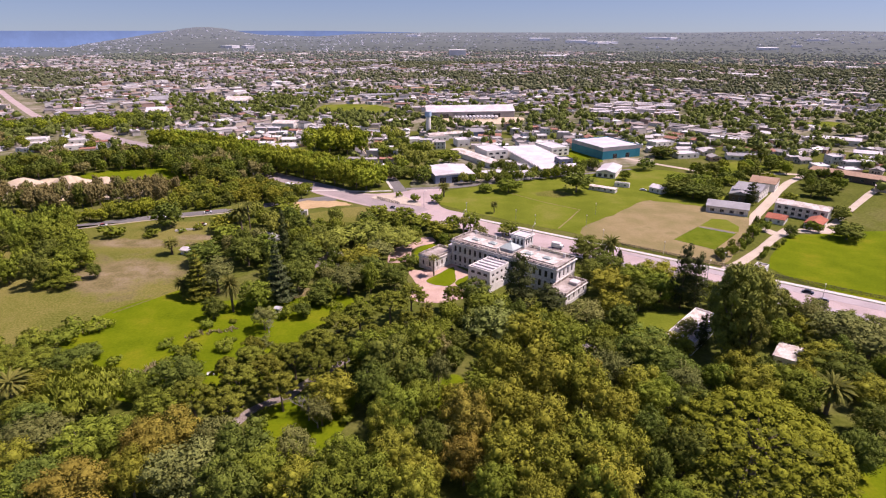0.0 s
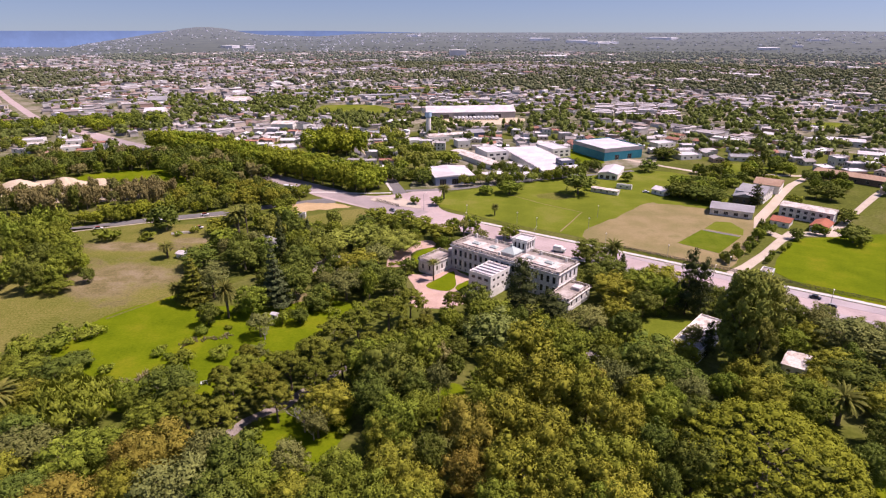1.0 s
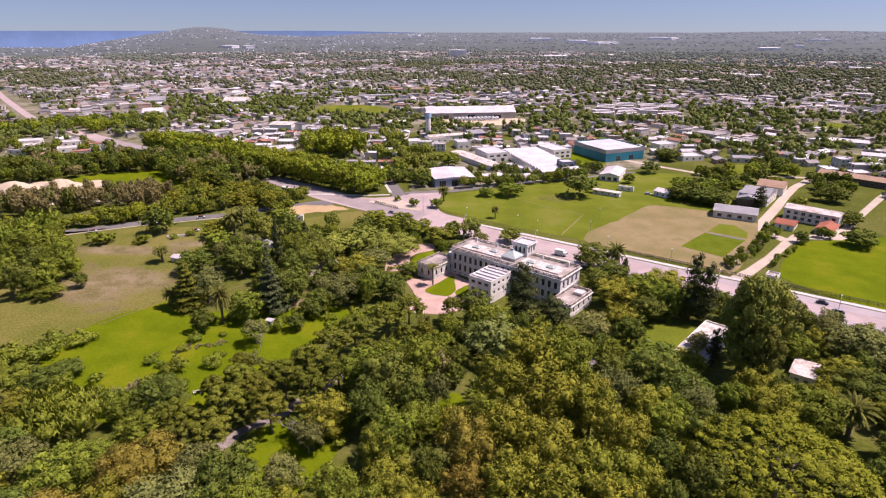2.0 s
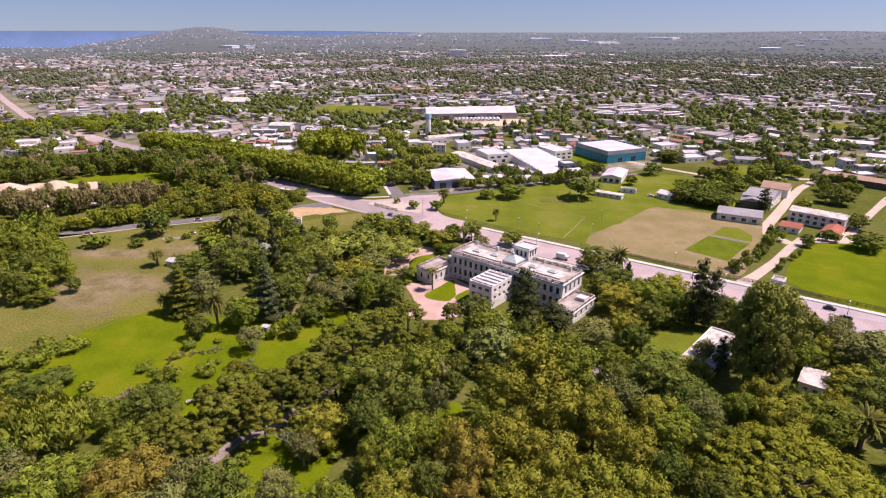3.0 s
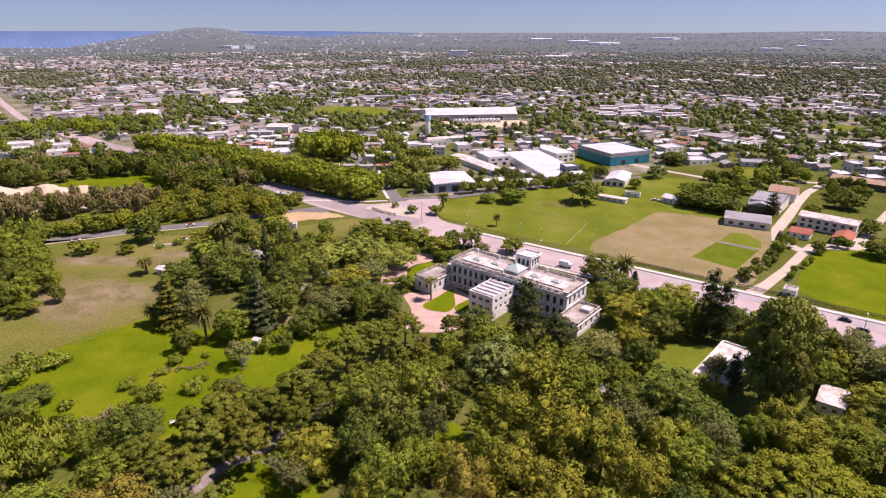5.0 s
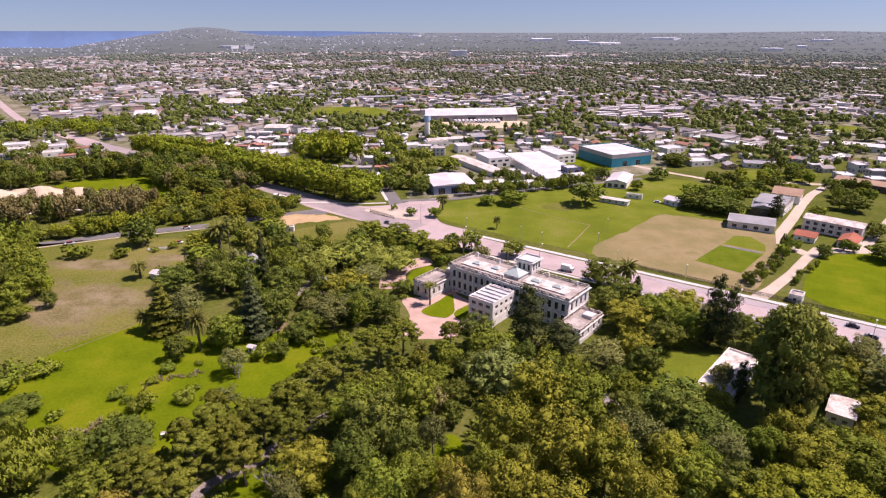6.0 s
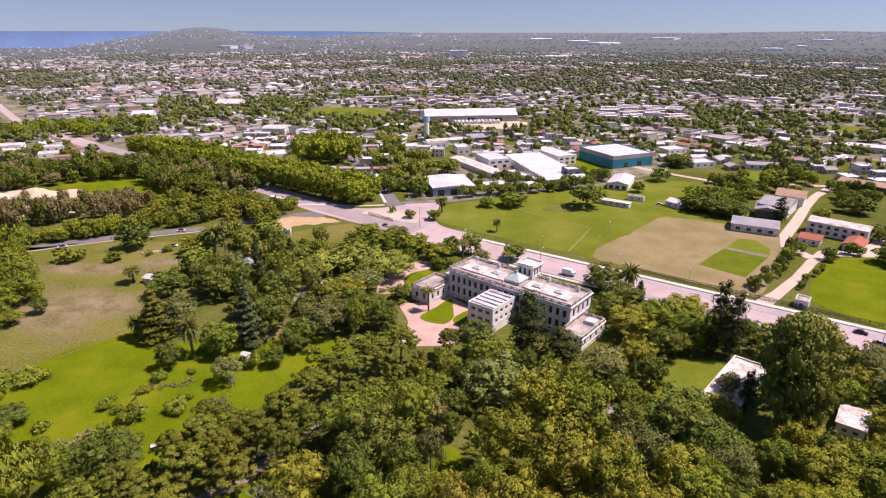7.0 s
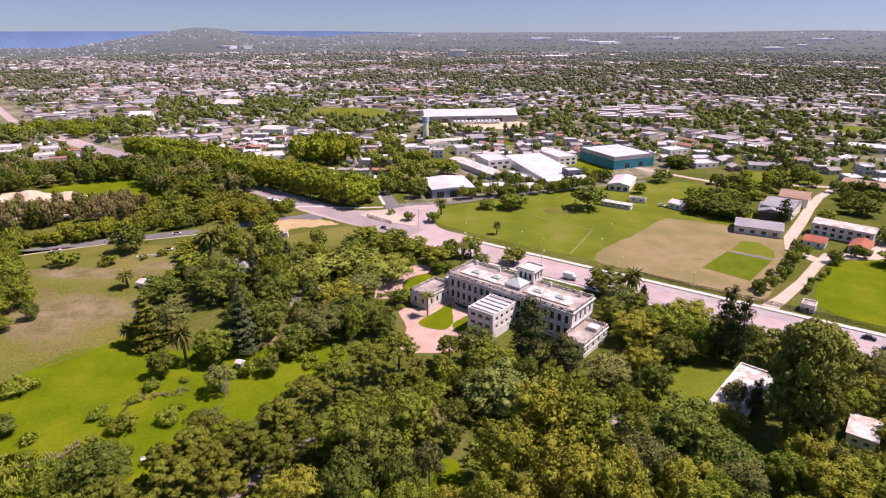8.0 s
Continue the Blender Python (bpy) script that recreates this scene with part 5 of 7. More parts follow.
TOWN_PLACES = [
    ("grey_house", (13, 567), (28, 572), 18, 4.5, 2.2, BLUE_WALL, GREY_METAL, "house with a grey-blue pitched roof"),
    ("pink_house", (-24, 541), (-6, 549), 12, 4.0, 0.0, STUCCO, ROOF_FELT, "pale house with a pinkish flat roof"),
    ("white_house", (-41, 528), (-29, 532), 14, 4.0, 0.0, WHITE, ROOF_WHITE, "white house with a pale flat roof"),
    ("white_house", (2, 517), (13, 520), 14, 5.5, 0.0, WHITE, ROOF_WHITE, "white two-storey house behind the school"),
    ("low_workshop", (-90, 574), (-48, 562), 12, 3.6, 0.0, STUCCO, GREY_METAL, "long low workshop with a grey roof"),
    ("long_shed", (-24, 551), (14, 566), 11, 4.2, 1.2, WHITE, ROOF_PALE, "long pale-roofed shed beside the water tower"),
    ("white_hall", (-188, 608), (-166, 608), 24, 6.0, 1.6, WHITE, ROOF_PALE, "white hall with a shallow gable among houses"),
    ("arched_depot", (-310, 806), (-280, 807), 30, 6.0, 4.5, STUCCO, ROOF_PALE, "pale depot with an arched roof"),
    ("arched_depot", (-366, 702), (-345, 708), 24, 5.0, 4.0, STUCCO, ROOF_WHITE, "white depot with a rounded roof"),
    ("white_hall", (-412, 804), (-390, 812), 26, 7.0, 4.0, WHITE, GREY_METAL, "grey gabled hall among houses"),
    ("white_store", (-152, 484), (-132, 492), 20, 4.5, 0.0, WHITE, ROOF_WHITE, "white-roofed store behind plane trees"),
    ("white_store", (-352, 517), (-334, 525), 12, 3.4, 0.0, WHITE, ROOF_WHITE, "low white house beside a wide street"),
    ("white_store", (-374, 502), (-356, 509), 12, 3.4, 0.0, WHITE, ROOF_PALE, "low pale house beside a wide street"),
    ("white_store", (-392, 522), (-372, 530), 14, 3.4, 0.0, WHITE, ROOF_WHITE, "low white house with a wide flat roof"),
    ("white_store", (-332, 492), (-318, 500), 12, 3.2, 0.0, WHITE, ROOF_PALE, "low pale store beside the wide street"),
    ("white_store", (322, 480), (338, 470), 16, 3.6, 1.0, WHITE, ROOF_WHITE, "white-roofed store among trees"),
    ("white_hall", (330, 540), (356, 524), 18, 4.5, 1.2, WHITE, ROOF_WHITE, "white-roofed hall among trees"),
    ("grey_house", (216, 468), (240, 462), 12, 3.4, 1.0, WHITE, GREY_METAL, "house with a grey roof behind grass"),
    ("white_store", (178, 470), (196, 474), 14, 3.4, 0.0, WHITE, ROOF_WHITE, "low white house beside the teal hall"),
    ("white_store", (176, 520), (194, 528), 14, 3.4, 0.0, WHITE, ROOF_WHITE, "low white house behind the teal hall"),
    ("flat_block", (-240, 908), (-170, 934), 14, 5.5, 1.0, STUCCO, GREY_METAL, "long grey flat block"),
    ("flat_block", (-140, 884), (-82, 900), 14, 5.5, 1.0, STUCCO, GREY_METAL, "long brownish flat block"),
    ("flat_block", (-100, 980), (-30, 997), 14, 5.5, 1.2, STUCCO, RUST, "long block with a dull red roof"),
    ("flat_block", (570, 1311), (628, 1284), 26, 6.0, 1.0, WHITE, ROOF_WHITE, "distant white-roofed store among town houses"),
    ("flat_block", (943, 1505), (981, 1487), 40, 8.0, 1.0, WHITE, ROOF_WHITE, "distant white-roofed store among far trees"),
]
for name, a, b, d, h, rise, wm, rm, label in TOWN_PLACES:
    L = math.dist(a, b)
    hall(name, turned(a, b), L, d, h, rise, wm, rm, label, [("fr", max(2, int(L / 6)), 1.8, 1.0, 2.4, 0.8)], flat=rise == 0.0, category="building")


def row_house_model():
    root = thing("row_house", pose(0, 0, 0), "white-roofed row house of a housing estate", "house", "housing estate rows")
    block(root, -11, 11, -3.6, 3.6, -0.3, 5.4, HOUSE_WALL, [("fb", 5, 1.4, 3.5, 4.7, 0.6), ("f", 5, 1.4, 0.9, 2.2, 0.6)], depth=0.2, roof_mat=ROOF_WHITE, parapet=0.12, glazed=False)
    return root


row_house = row_house_model()
first = True
est = random.Random(5)
for i in range(4):
    for j in range(9):
        c = Vector((170, 712)) + Vector((0.955, -0.295)) * (i * 25 + est.uniform(-3, 3)) + Vector((0.295, 0.955)) * (j * 13.5 + est.uniform(-1.5, 1.5))
        if est.random() < 0.18:
            continue
        m = pose(c.x, c.y, 0, 0, 0, -17.2)
        FOOTPRINTS.append(((m @ pose(-11, -3.6, 0)).inverted(), 22, 7.2))
        if first:
            row_house.matrix_world, first = m, False
        else:
            copy_thing(row_house, m)


def far_hall(name, a, b, z, d, h, label, mat=None):
    """A big plain building far off on the hills: walls, roof with an eave."""
    L = math.dist(a, b)
    root = thing(name, turned(a, b) @ pose(0, 0, z), label, "building", "far white buildings")
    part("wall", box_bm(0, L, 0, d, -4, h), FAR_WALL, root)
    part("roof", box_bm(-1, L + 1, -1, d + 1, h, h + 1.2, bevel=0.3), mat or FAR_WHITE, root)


for a, b, z, d, h in (((438, 3701), (556, 3692), 24, 120, 12), ((609, 3430), (717, 3420), 18, 110, 12), ((732, 3240), (860, 3330), 14, 100, 10), ((1145, 3811), (1260, 3700), 31, 90, 9),
                      ((1281, 2650), (1353, 2635), 7.5, 60, 9), ((1512, 2823), (1544, 2813), 13, 50, 9), ((1828, 3287), (1910, 3246), 30, 70, 9), ((-1061, 2803), (-1002, 2781), 11, 50, 9),
                      ((-952, 2820), (-924, 2852), 9, 40, 9), ((-336, 4269), (-258, 4254), 37, 90, 10), ((291, 2118), (377, 2120), 0, 50, 7)):
    far_hall("far_warehouse", a, b, z, d, h, "hazy white warehouse on the far hills")
far_hall("far_block", (-22, 2150), (36, 2151), 0, 30, 24, "tall white block far off in the town")


def sand_mound(x, y, rx, ry, h, seed):
    """A rounded heap of sand with a ragged foot."""
    rings, sides = 7, 22
    rnd = random.Random(seed)
    wob = [rnd.uniform(0.85, 1.15) for _ in range(sides)]
    v = [(0, 0, h)]
    for i in range(1, rings + 1):
        t = i / rings
        for j in range(sides):
            a = 2 * math.pi * j / sides
            v.append((rx * t * wob[j] * math.cos(a), ry * t * wob[j] * math.sin(a), h * (0.5 + 0.5 * math.cos(math.pi * t)) * rnd.uniform(0.92, 1.08) - 0.15 * t))
    f = [(0, 1 + j, 1 + (j + 1) % sides) for j in range(sides)]
    for i in range(rings - 1):
        for j in range(sides):
            a, b = 1 + i * sides + j, 1 + i * sides + (j + 1) % sides
            f += [(a, a + sides, b), (b, a + sides, b + sides)]
    o = new("sand_mound", link_mesh("sand_mound", v, f, [SAND], smooth=True))
    o.location = (x, y, 0.05)
    tagged(o, "low pale mound of sand behind slender trees", "sand mound", "sand mounds")


for k, (x, y, rx, ry, h) in enumerate(((-286, 376, 20, 11, 5.0), (-258, 380, 18, 10, 6.0), (-234, 380, 17, 10, 5.2), (-212, 374, 13, 9, 4.2))):
    sand_mound(x, y, rx, ry, h, k)


# ---- plants ----
def lobes_of(kind, rnd, h, r):
    """The lumps that a crown is made of: centre and half axes."""
    out = []
    if kind in "BDYLGOJVH":
        n = {"G": 30, "O": 44, "L": 44}.get(kind, 52)
        base = {"L": 0.2, "V": 0.05, "G": 0.16}.get(kind, 0.07) * h
        mid, tall = (base + h) / 2, (h - base) / 2
        for i in range(n):
            a = i * 2.4 + rnd.uniform(-0.4, 0.4)
            u = 0.97 - (1.62 if kind in "LG" else 1.86) * (i + 0.5) / n
            ring = math.sqrt(1 - u * u)
            k = rnd.uniform(0.5, 0.9)
            s = r * rnd.choice((0.12, 0.16, 0.2, 0.24, 0.3)) * rnd.uniform(0.9, 1.1)
            out.append((r * k * ring * math.cos(a), r * k * ring * math.sin(a), mid + tall * k * u, s, s, s * rnd.uniform(0.85, 1.1)))
        out.append((0, 0, mid, r * 0.62, r * 0.62, tall * 0.66))
    elif kind == "U":
        for i in range(230):
            a, t = i * 2.4, (i + 0.5) / 230
            el = math.asin(t ** 0.85)
            k = rnd.uniform(0.86, 0.97)
            s = r * rnd.uniform(0.05, 0.10)
            out.append((r * k * math.cos(el) * math.cos(a), r * k * math.cos(el) * math.sin(a), 0.2 * h + 0.74 * h * math.sin(el) * k, s, s, s * 0.7))
    elif kind == "E":
        for i in range(64):
            a, t = i * 2.4 + rnd.uniform(-0.4, 0.4), (i + 0.5) / 64
            reach = r * 0.85 * min(1, 2.4 * (t + 0.12)) * min(1, 2.6 * (1.06 - t)) ** 0.7 * rnd.uniform(0.3, 1.05)
            s = r * rnd.uniform(0.12, 0.27)
            out.append((reach * math.cos(a), reach * math.sin(a), h * (0.28 + 0.64 * t), s, s, s * rnd.uniform(0.7, 1.0)))
    elif kind == "P":
        for i in range(64):
            a, t = i * 2.4 + rnd.uniform(-0.5, 0.5), (i + 0.5) / 64
            reach = r * 0.92 * math.sqrt(1 - 0.85 * t) * rnd.uniform(0.45, 1.05)
            s = r * rnd.uniform(0.09, 0.19)
            out.append((reach * math.cos(a), reach * math.sin(a), h * (0.52 + 0.4 * t), s, s, s * 0.62))
    elif kind in "CK":
        n = 16
        for i in range(n):
            t = (i + 0.5) / n
            w = r * (math.sin(math.pi * min(1, 0.14 + 0.86 * (1 - t) ** 0.8) * 0.62) + 0.08)
            a = i * 2.4
            off = 0.3 * w if kind == "C" else 0.48 * w
            out.append((off * math.cos(a), off * math.sin(a), h * (0.06 + 0.9 * t), w * 0.7, w * 0.7, h / n * 1.3))
    elif kind in "AQ":
        tiers = 11
        for i in range(tiers):
            t = i / (tiers - 1)
            for j in range(6):
                a = j * math.pi / 3 + i * 0.7 + rnd.uniform(-0.3, 0.3)
                w = r * (1.02 - 0.92 * t) * rnd.uniform(0.75, 1.05)
                out.append((0.56 * w * math.cos(a), 0.56 * w * math.sin(a), h * (0.1 + 0.86 * t), 0.46 * w, 0.46 * w, h * 0.026))
    elif kind == "W":
        for i in range(18):
            a, t = i * 2.4, (i + 0.5) / 18
            reach = r * 0.86 * math.sqrt(t) * rnd.uniform(0.8, 1.0)
            out.append((reach * math.cos(a), reach * math.sin(a), h * (0.8 - 0.4 * t), r * 0.22, r * 0.22, h * rnd.uniform(0.2, 0.32)))
    elif kind == "S":
        for i in range(9):
            a = i * 2.4
            q = rnd.uniform(0.15, 0.68)
            s = r * rnd.uniform(0.24, 0.42)
            out.append((q * r * math.cos(a), q * r * math.sin(a), h * rnd.uniform(0.25, 0.62), s, s, h * rnd.uniform(0.22, 0.36)))
    return out


def unit(v):
    return v / np.maximum(np.linalg.norm(v, axis=-1, keepdims=True), 1e-9)


def clump_mesh(name, lobes, leaves, size, mat, seed, droop=0.0, core=0.78):
    """Leaf clumps spread over the lumps, each a small blade that takes the light of its lump, round a ragged core."""
    rng = np.random.default_rng(seed)
    lobes = np.array(lobes)
    area = lobes[:, 3] * (lobes[:, 3] + lobes[:, 5])
    which = rng.choice(len(lobes), leaves, p=area / area.sum())
    tufts = unit(rng.normal(size=(len(lobes), 11, 3)))
    d = tufts[which, rng.integers(0, 11, leaves)] + rng.normal(scale=0.42, size=(leaves, 3))
    d[:, 2] = np.where(d[:, 2] < -0.5, -d[:, 2] * 0.6, d[:, 2])
    d = unit(d)
    ax = lobes[which, 3:6]
    c = lobes[which, :3] + d * ax * (0.84 + 0.40 * rng.random((leaves, 1)) ** 1.6)
    out = unit(d / ax)
    n = unit(out + rng.normal(scale=0.4, size=d.shape))
    t = unit(np.cross(n, rng.normal(size=n.shape)))
    if droop:
        t = unit(t * (1 - droop) + np.array([0, 0, -1.0]) * droop)
    b = np.cross(n, t)
    s = size * rng.uniform(0.55, 1.45, (leaves, 1))
    lift = n * s * 0.3
    long = 1.0 + 1.4 * droop
    v = np.stack([c - t * s * long - b * s * 0.5, c + t * s * long - lift * 0.5, c - t * s * 0.4 + b * s * 0.85 - lift], 1).reshape(-1, 3)
    f = (np.arange(leaves)[:, None] * 3 + np.arange(3)[None])
    middle = lobes[:, :3].mean(0)
    span = np.abs(lobes[:, :3] - middle).max(0) + 0.1
    light = unit(0.8 * out + 0.3 * unit((c - middle) / span ** 2) + 0.3 * rng.normal(size=d.shape))
    # the core: low ragged lumps that close the crown
    ico = bmesh.new()
    bmesh.ops.create_icosphere(ico, subdivisions=1, radius=1.0)
    iv = np.array([p.co[:] for p in ico.verts])
    it = np.array([[p.index for p in q.verts] for q in ico.faces])
    ico.free()
    cv = (lobes[:, None, :3] + iv[None] * lobes[:, None, 3:6] * core * rng.uniform(0.35, 1.0, (len(lobes), len(iv), 1))).reshape(-1, 3)
    ct = (it[None] + (np.arange(len(lobes)) * len(iv))[:, None, None]).reshape(-1, 3)
    cn = unit(iv[None] / lobes[:, None, 3:6] + rng.normal(scale=0.05, size=(len(lobes), len(iv), 3))).reshape(-1, 3)
    verts = np.concatenate([v, cv])
    tri = np.concatenate([f, ct + len(v)])
    return link_mesh(name, verts, tri, [mat], smooth=True, normals=np.concatenate([np.repeat(light, 3, 0), cn]))


def trunk_mesh(name, lobes, h, thick, rnd, limbs=7, top=0.62):
    bm = bmesh.new()
    zt = h * top
    lean = Vector((rnd.uniform(-0.03, 0.03) * h, rnd.uniform(-0.03, 0.03) * h, 0))
    pts = [Vector((0, 0, -0.2)), Vector((0, 0, zt * 0.3)) + lean * 0.3, Vector((0, 0, zt)) + lean]
    tube(bm, pts[0], pts[1], thick, thick * 0.8)
    tube(bm, pts[1], pts[2], thick * 0.8, thick * 0.35)
    for l in rnd.sample(lobes, min(limbs, len(lobes))):
        s = rnd.uniform(0.3, 0.85)
        p = pts[1].lerp(pts[2], s)
        tube(bm, p, Vector(l[:3]), thick * 0.38 * (1.2 - s), thick * 0.08, 5)
    me = bpy.data.meshes.new(name)
    bm.to_mesh(me)
    bm.free()
    me.materials.append(BARK)
    return me


def palm_meshes(seed, h, r, slim):
    """A palm: ringed trunk and a head of arching fronds, each with hanging leaflets."""
    rnd = random.Random(seed)
    bm = bmesh.new()
    thick = 0.2 if slim else 0.42
    z = -0.2
    top = h - r * (0.35 if not slim else 0.4)
    k = 7
    for i in range(k):
        z2 = -0.2 + (top + 0.2) * (i + 1) / k
        tube(bm, (0, 0, z), (0, 0, z2), thick * (1.12 if i % 2 else 1.0), thick, 8)
        z = z2
    trunk = bpy.data.meshes.new("trunk")
    bm.to_mesh(trunk)
    bm.free()
    trunk.materials.append(BARK)
    v, f = [], []
    count = 34 if slim else 74
    for i in range(count):
        a = i * 2.4 + rnd.uniform(-0.2, 0.2)
        slope = 1.35 - (1.5 if slim else 1.85) * (i + 0.5) / count
        L = r * rnd.uniform(0.9, 1.12)
        out = Vector((math.cos(a), math.sin(a), 0))
        side = Vector((-math.sin(a), math.cos(a), 0))
        pos = Vector((0, 0, top))
        seg = 6
        for j in range(seg):
            nxt = pos + (out * math.cos(slope) + Vector((0, 0, 1)) * math.sin(slope)) * (L / seg)
            w = L * 0.085 * math.sin(math.pi * (j + 1.0) / (seg + 0.8))
            for sgn in (1, -1):
                o = len(v)
                d = side * sgn * w + Vector((0, 0, -0.8 * w)) + out * w * 0.5
                v += [pos, nxt, nxt + d, pos + d * 0.9]
                f.append((o, o + 1, o + 2, o + 3) if sgn > 0 else (o + 3, o + 2, o + 1, o))
            pos, slope = nxt, slope - 0.22
    return trunk, link_mesh("crown", [tuple(p) for p in v], f, [GREENS["F"]], smooth=True)


def fruit_mesh():
    """Short arching orange stalks below a palm's head."""
    bm = bmesh.new()
    for i in range(16):
        a = i * 2.4
        o = Vector((math.cos(a), math.sin(a), 0))
        tube(bm, (0, 0, 7.2), o * 0.9 + Vector((0, 0, 7.6)), 0.12, 0.16, 5)
        tube(bm, o * 0.9 + Vector((0, 0, 7.6)), o * 1.5 + Vector((0, 0, 6.9)), 0.18, 0.1, 5)
    me = bpy.data.meshes.new("fruit_stalks")
    bm.to_mesh(me)
    bm.free()
    me.materials.append(FRUIT)
    return me


FRUIT_MESH = fruit_mesh()


WORDS = {
    "B": ("broadleaf_tree", "olive-green broadleaf tree with a full rounded crown", "tree"),
    "D": ("evergreen_tree", "dark green dense broadleaf tree", "tree"),
    "Y": ("broadleaf_tree", "tall yellow-green broadleaf tree with lumpy crown", "tree"),
    "L": ("spreading_tree", "low spreading light green tree", "tree"),
    "G": ("sparse_tree", "sparse grey-green tree with thin foliage", "tree"),
    "O": ("broadleaf_tree", "rusty brown-green tree turning colour", "tree"),
    "J": ("broadleaf_tree", "blue-green feathery broadleaf tree", "tree"),
    "V": ("plane_tree", "bright green plane tree lining the avenue", "tree"),
    "H": ("broadleaf_tree", "brownish tree with a dense dull crown", "tree"),
    "U": ("dome_tree", "huge domed yellow-green spreading tree", "tree"),
    "E": ("eucalyptus_tree", "very tall dark eucalyptus with open lumpy crown", "tree"),
    "P": ("pine_tree", "dark olive pine with flat layered crown", "tree"),
    "C": ("cypress_tree", "narrow dark green cypress", "tree"),
    "K": ("conifer_tree", "dark dense columnar conifer", "tree"),
    "A": ("cedar_tree", "blue-green conifer with tiered branches", "tree"),
    "Q": ("cedar_tree", "olive-green cedar with flat tiered branches", "tree"),
    "W": ("willow_tree", "weeping willow with hanging olive foliage", "tree"),
    "S": ("shrub", "low rounded green shrub on the grass", "shrub"),
    "F": ("palm_tree", "stout date palm with arching fronds", "palm"),
    "T": ("palm_tree", "slender tall palm with a small head", "palm"),
}
LOOKS = {"Q": "P", "K": "C", "T": "F", "W": "B", "S": "B"}
LEAVES = {"U": (18000, 0.38), "E": (6800, 0.40), "P": (4800, 0.25), "C": (2600, 0.28), "K": (3200, 0.33), "A": (3600, 0.33), "Q": (3600, 0.33), "W": (3600, 0.37), "S": (700, 0.26), "G": (2600, 0.3), "O": (4000, 0.29), "L": (3600, 0.3)}
UNIT = {"U": (22, 21), "E": (25, 9), "P": (13, 6), "C": (18, 2.2), "K": (18, 4.5), "A": (18, 5.5), "Q": (18, 5.5), "W": (11, 8), "S": (4, 3.4), "F": (9, 4.2), "T": (11, 2.2), "L": (9, 7), "G": (11, 5.5)}
PROTOTYPES = {}


FINENESS = {0: (2.0, 0.70), 1: (1.15, 0.90), 2: (0.26, 1.75)}


def prototypes(kind, far=2):
    """Three differing models of each kind, built once; those farther off have fewer, larger clumps."""
    if (kind, far) not in PROTOTYPES:
        made = []
        h, r = UNIT.get(kind, (14, 6.5))
        for i in range(1 if kind == "U" else 3):
            rnd = random.Random(f"{kind}{i}")
            if kind in "FT":
                made.append((*palm_meshes(i + 5, h, r, kind == "T"), h, r))
                continue
            lobes = lobes_of(kind, rnd, h, r)
            n, s = LEAVES.get(kind, (3200, 0.32))
            more, wide = (0.5, 1.35) if kind == "V" and far == 2 else (1.5, 0.8) if kind == "U" else FINENESS[far]
            n, s = int(n * more), s * wide
            crown = clump_mesh("crown", lobes, n, s, GREENS[LOOKS.get(kind, kind)], i + 17, 0.75 if kind == "W" else 0.0, 0.5 if kind == "G" else 1.0 if kind == "U" else 0.8)
            made.append((trunk_mesh("trunk", lobes, h, {"S": 0.08, "U": 1.4, "E": 0.7}.get(kind, 0.36), rnd), crown, h, r))
        PROTOTYPES[kind, far] = made
    return PROTOTYPES[kind, far]


plant_rnd = random.Random(4)
PLANTED = []
# open ground that belts of trees keep off
CLEARINGS = ((-74, 147, 7), (62, 180, 14), (74, 178, 16), (82, 172, 12), (76, 160, 10), (-42, 126, 12), (-2, 146, 4), (-8, 222, 16), (20, 214, 14), (-24, 258, 10), (-54, 244, 9), (56, 168, 8), (10, 205, 8), (36, 204, 8), (84, 112, 26), (64, 112, 10), (-30, 124, 10), (-50, 128, 8), (118, 150, 10))


def plant(rows, group=""):
    """Trees: kind, place, height, crown radius."""
    for kind, x, y, h, r in rows:
        h = max(h, 0.8 * r) if kind == "S" else h
        options = prototypes(kind, 0 if y < 158 else 1 if y < 262 else 2)
        trunk, crown, h0, r0 = options[plant_rnd.randrange(len(options))]
        name, label, category = WORDS[kind]
        root = thing(name, Matrix.LocRotScale((x, y, 0), Euler((0, 0, plant_rnd.uniform(0, 6.28))), (r / r0, r / r0, h / h0)), label, category, group)
        for nm, me in (("trunk", trunk), ("crown", crown)):
            o = new(nm, me)
            o.parent = root
        if kind == "F" and h >= 9:
            o = new("fruit_stalks", FRUIT_MESH)
            o.parent = root
            tagged(o, "orange fruit stalks")
        PLANTED.append((x, y, r))


def in_building(x, y, margin):
    for inv, w, d in FOOTPRINTS:
        q = inv @ Vector((x, y, 0))
        if -margin < q.x < w + margin and -margin < q.y < d + margin:
            return True
    return False


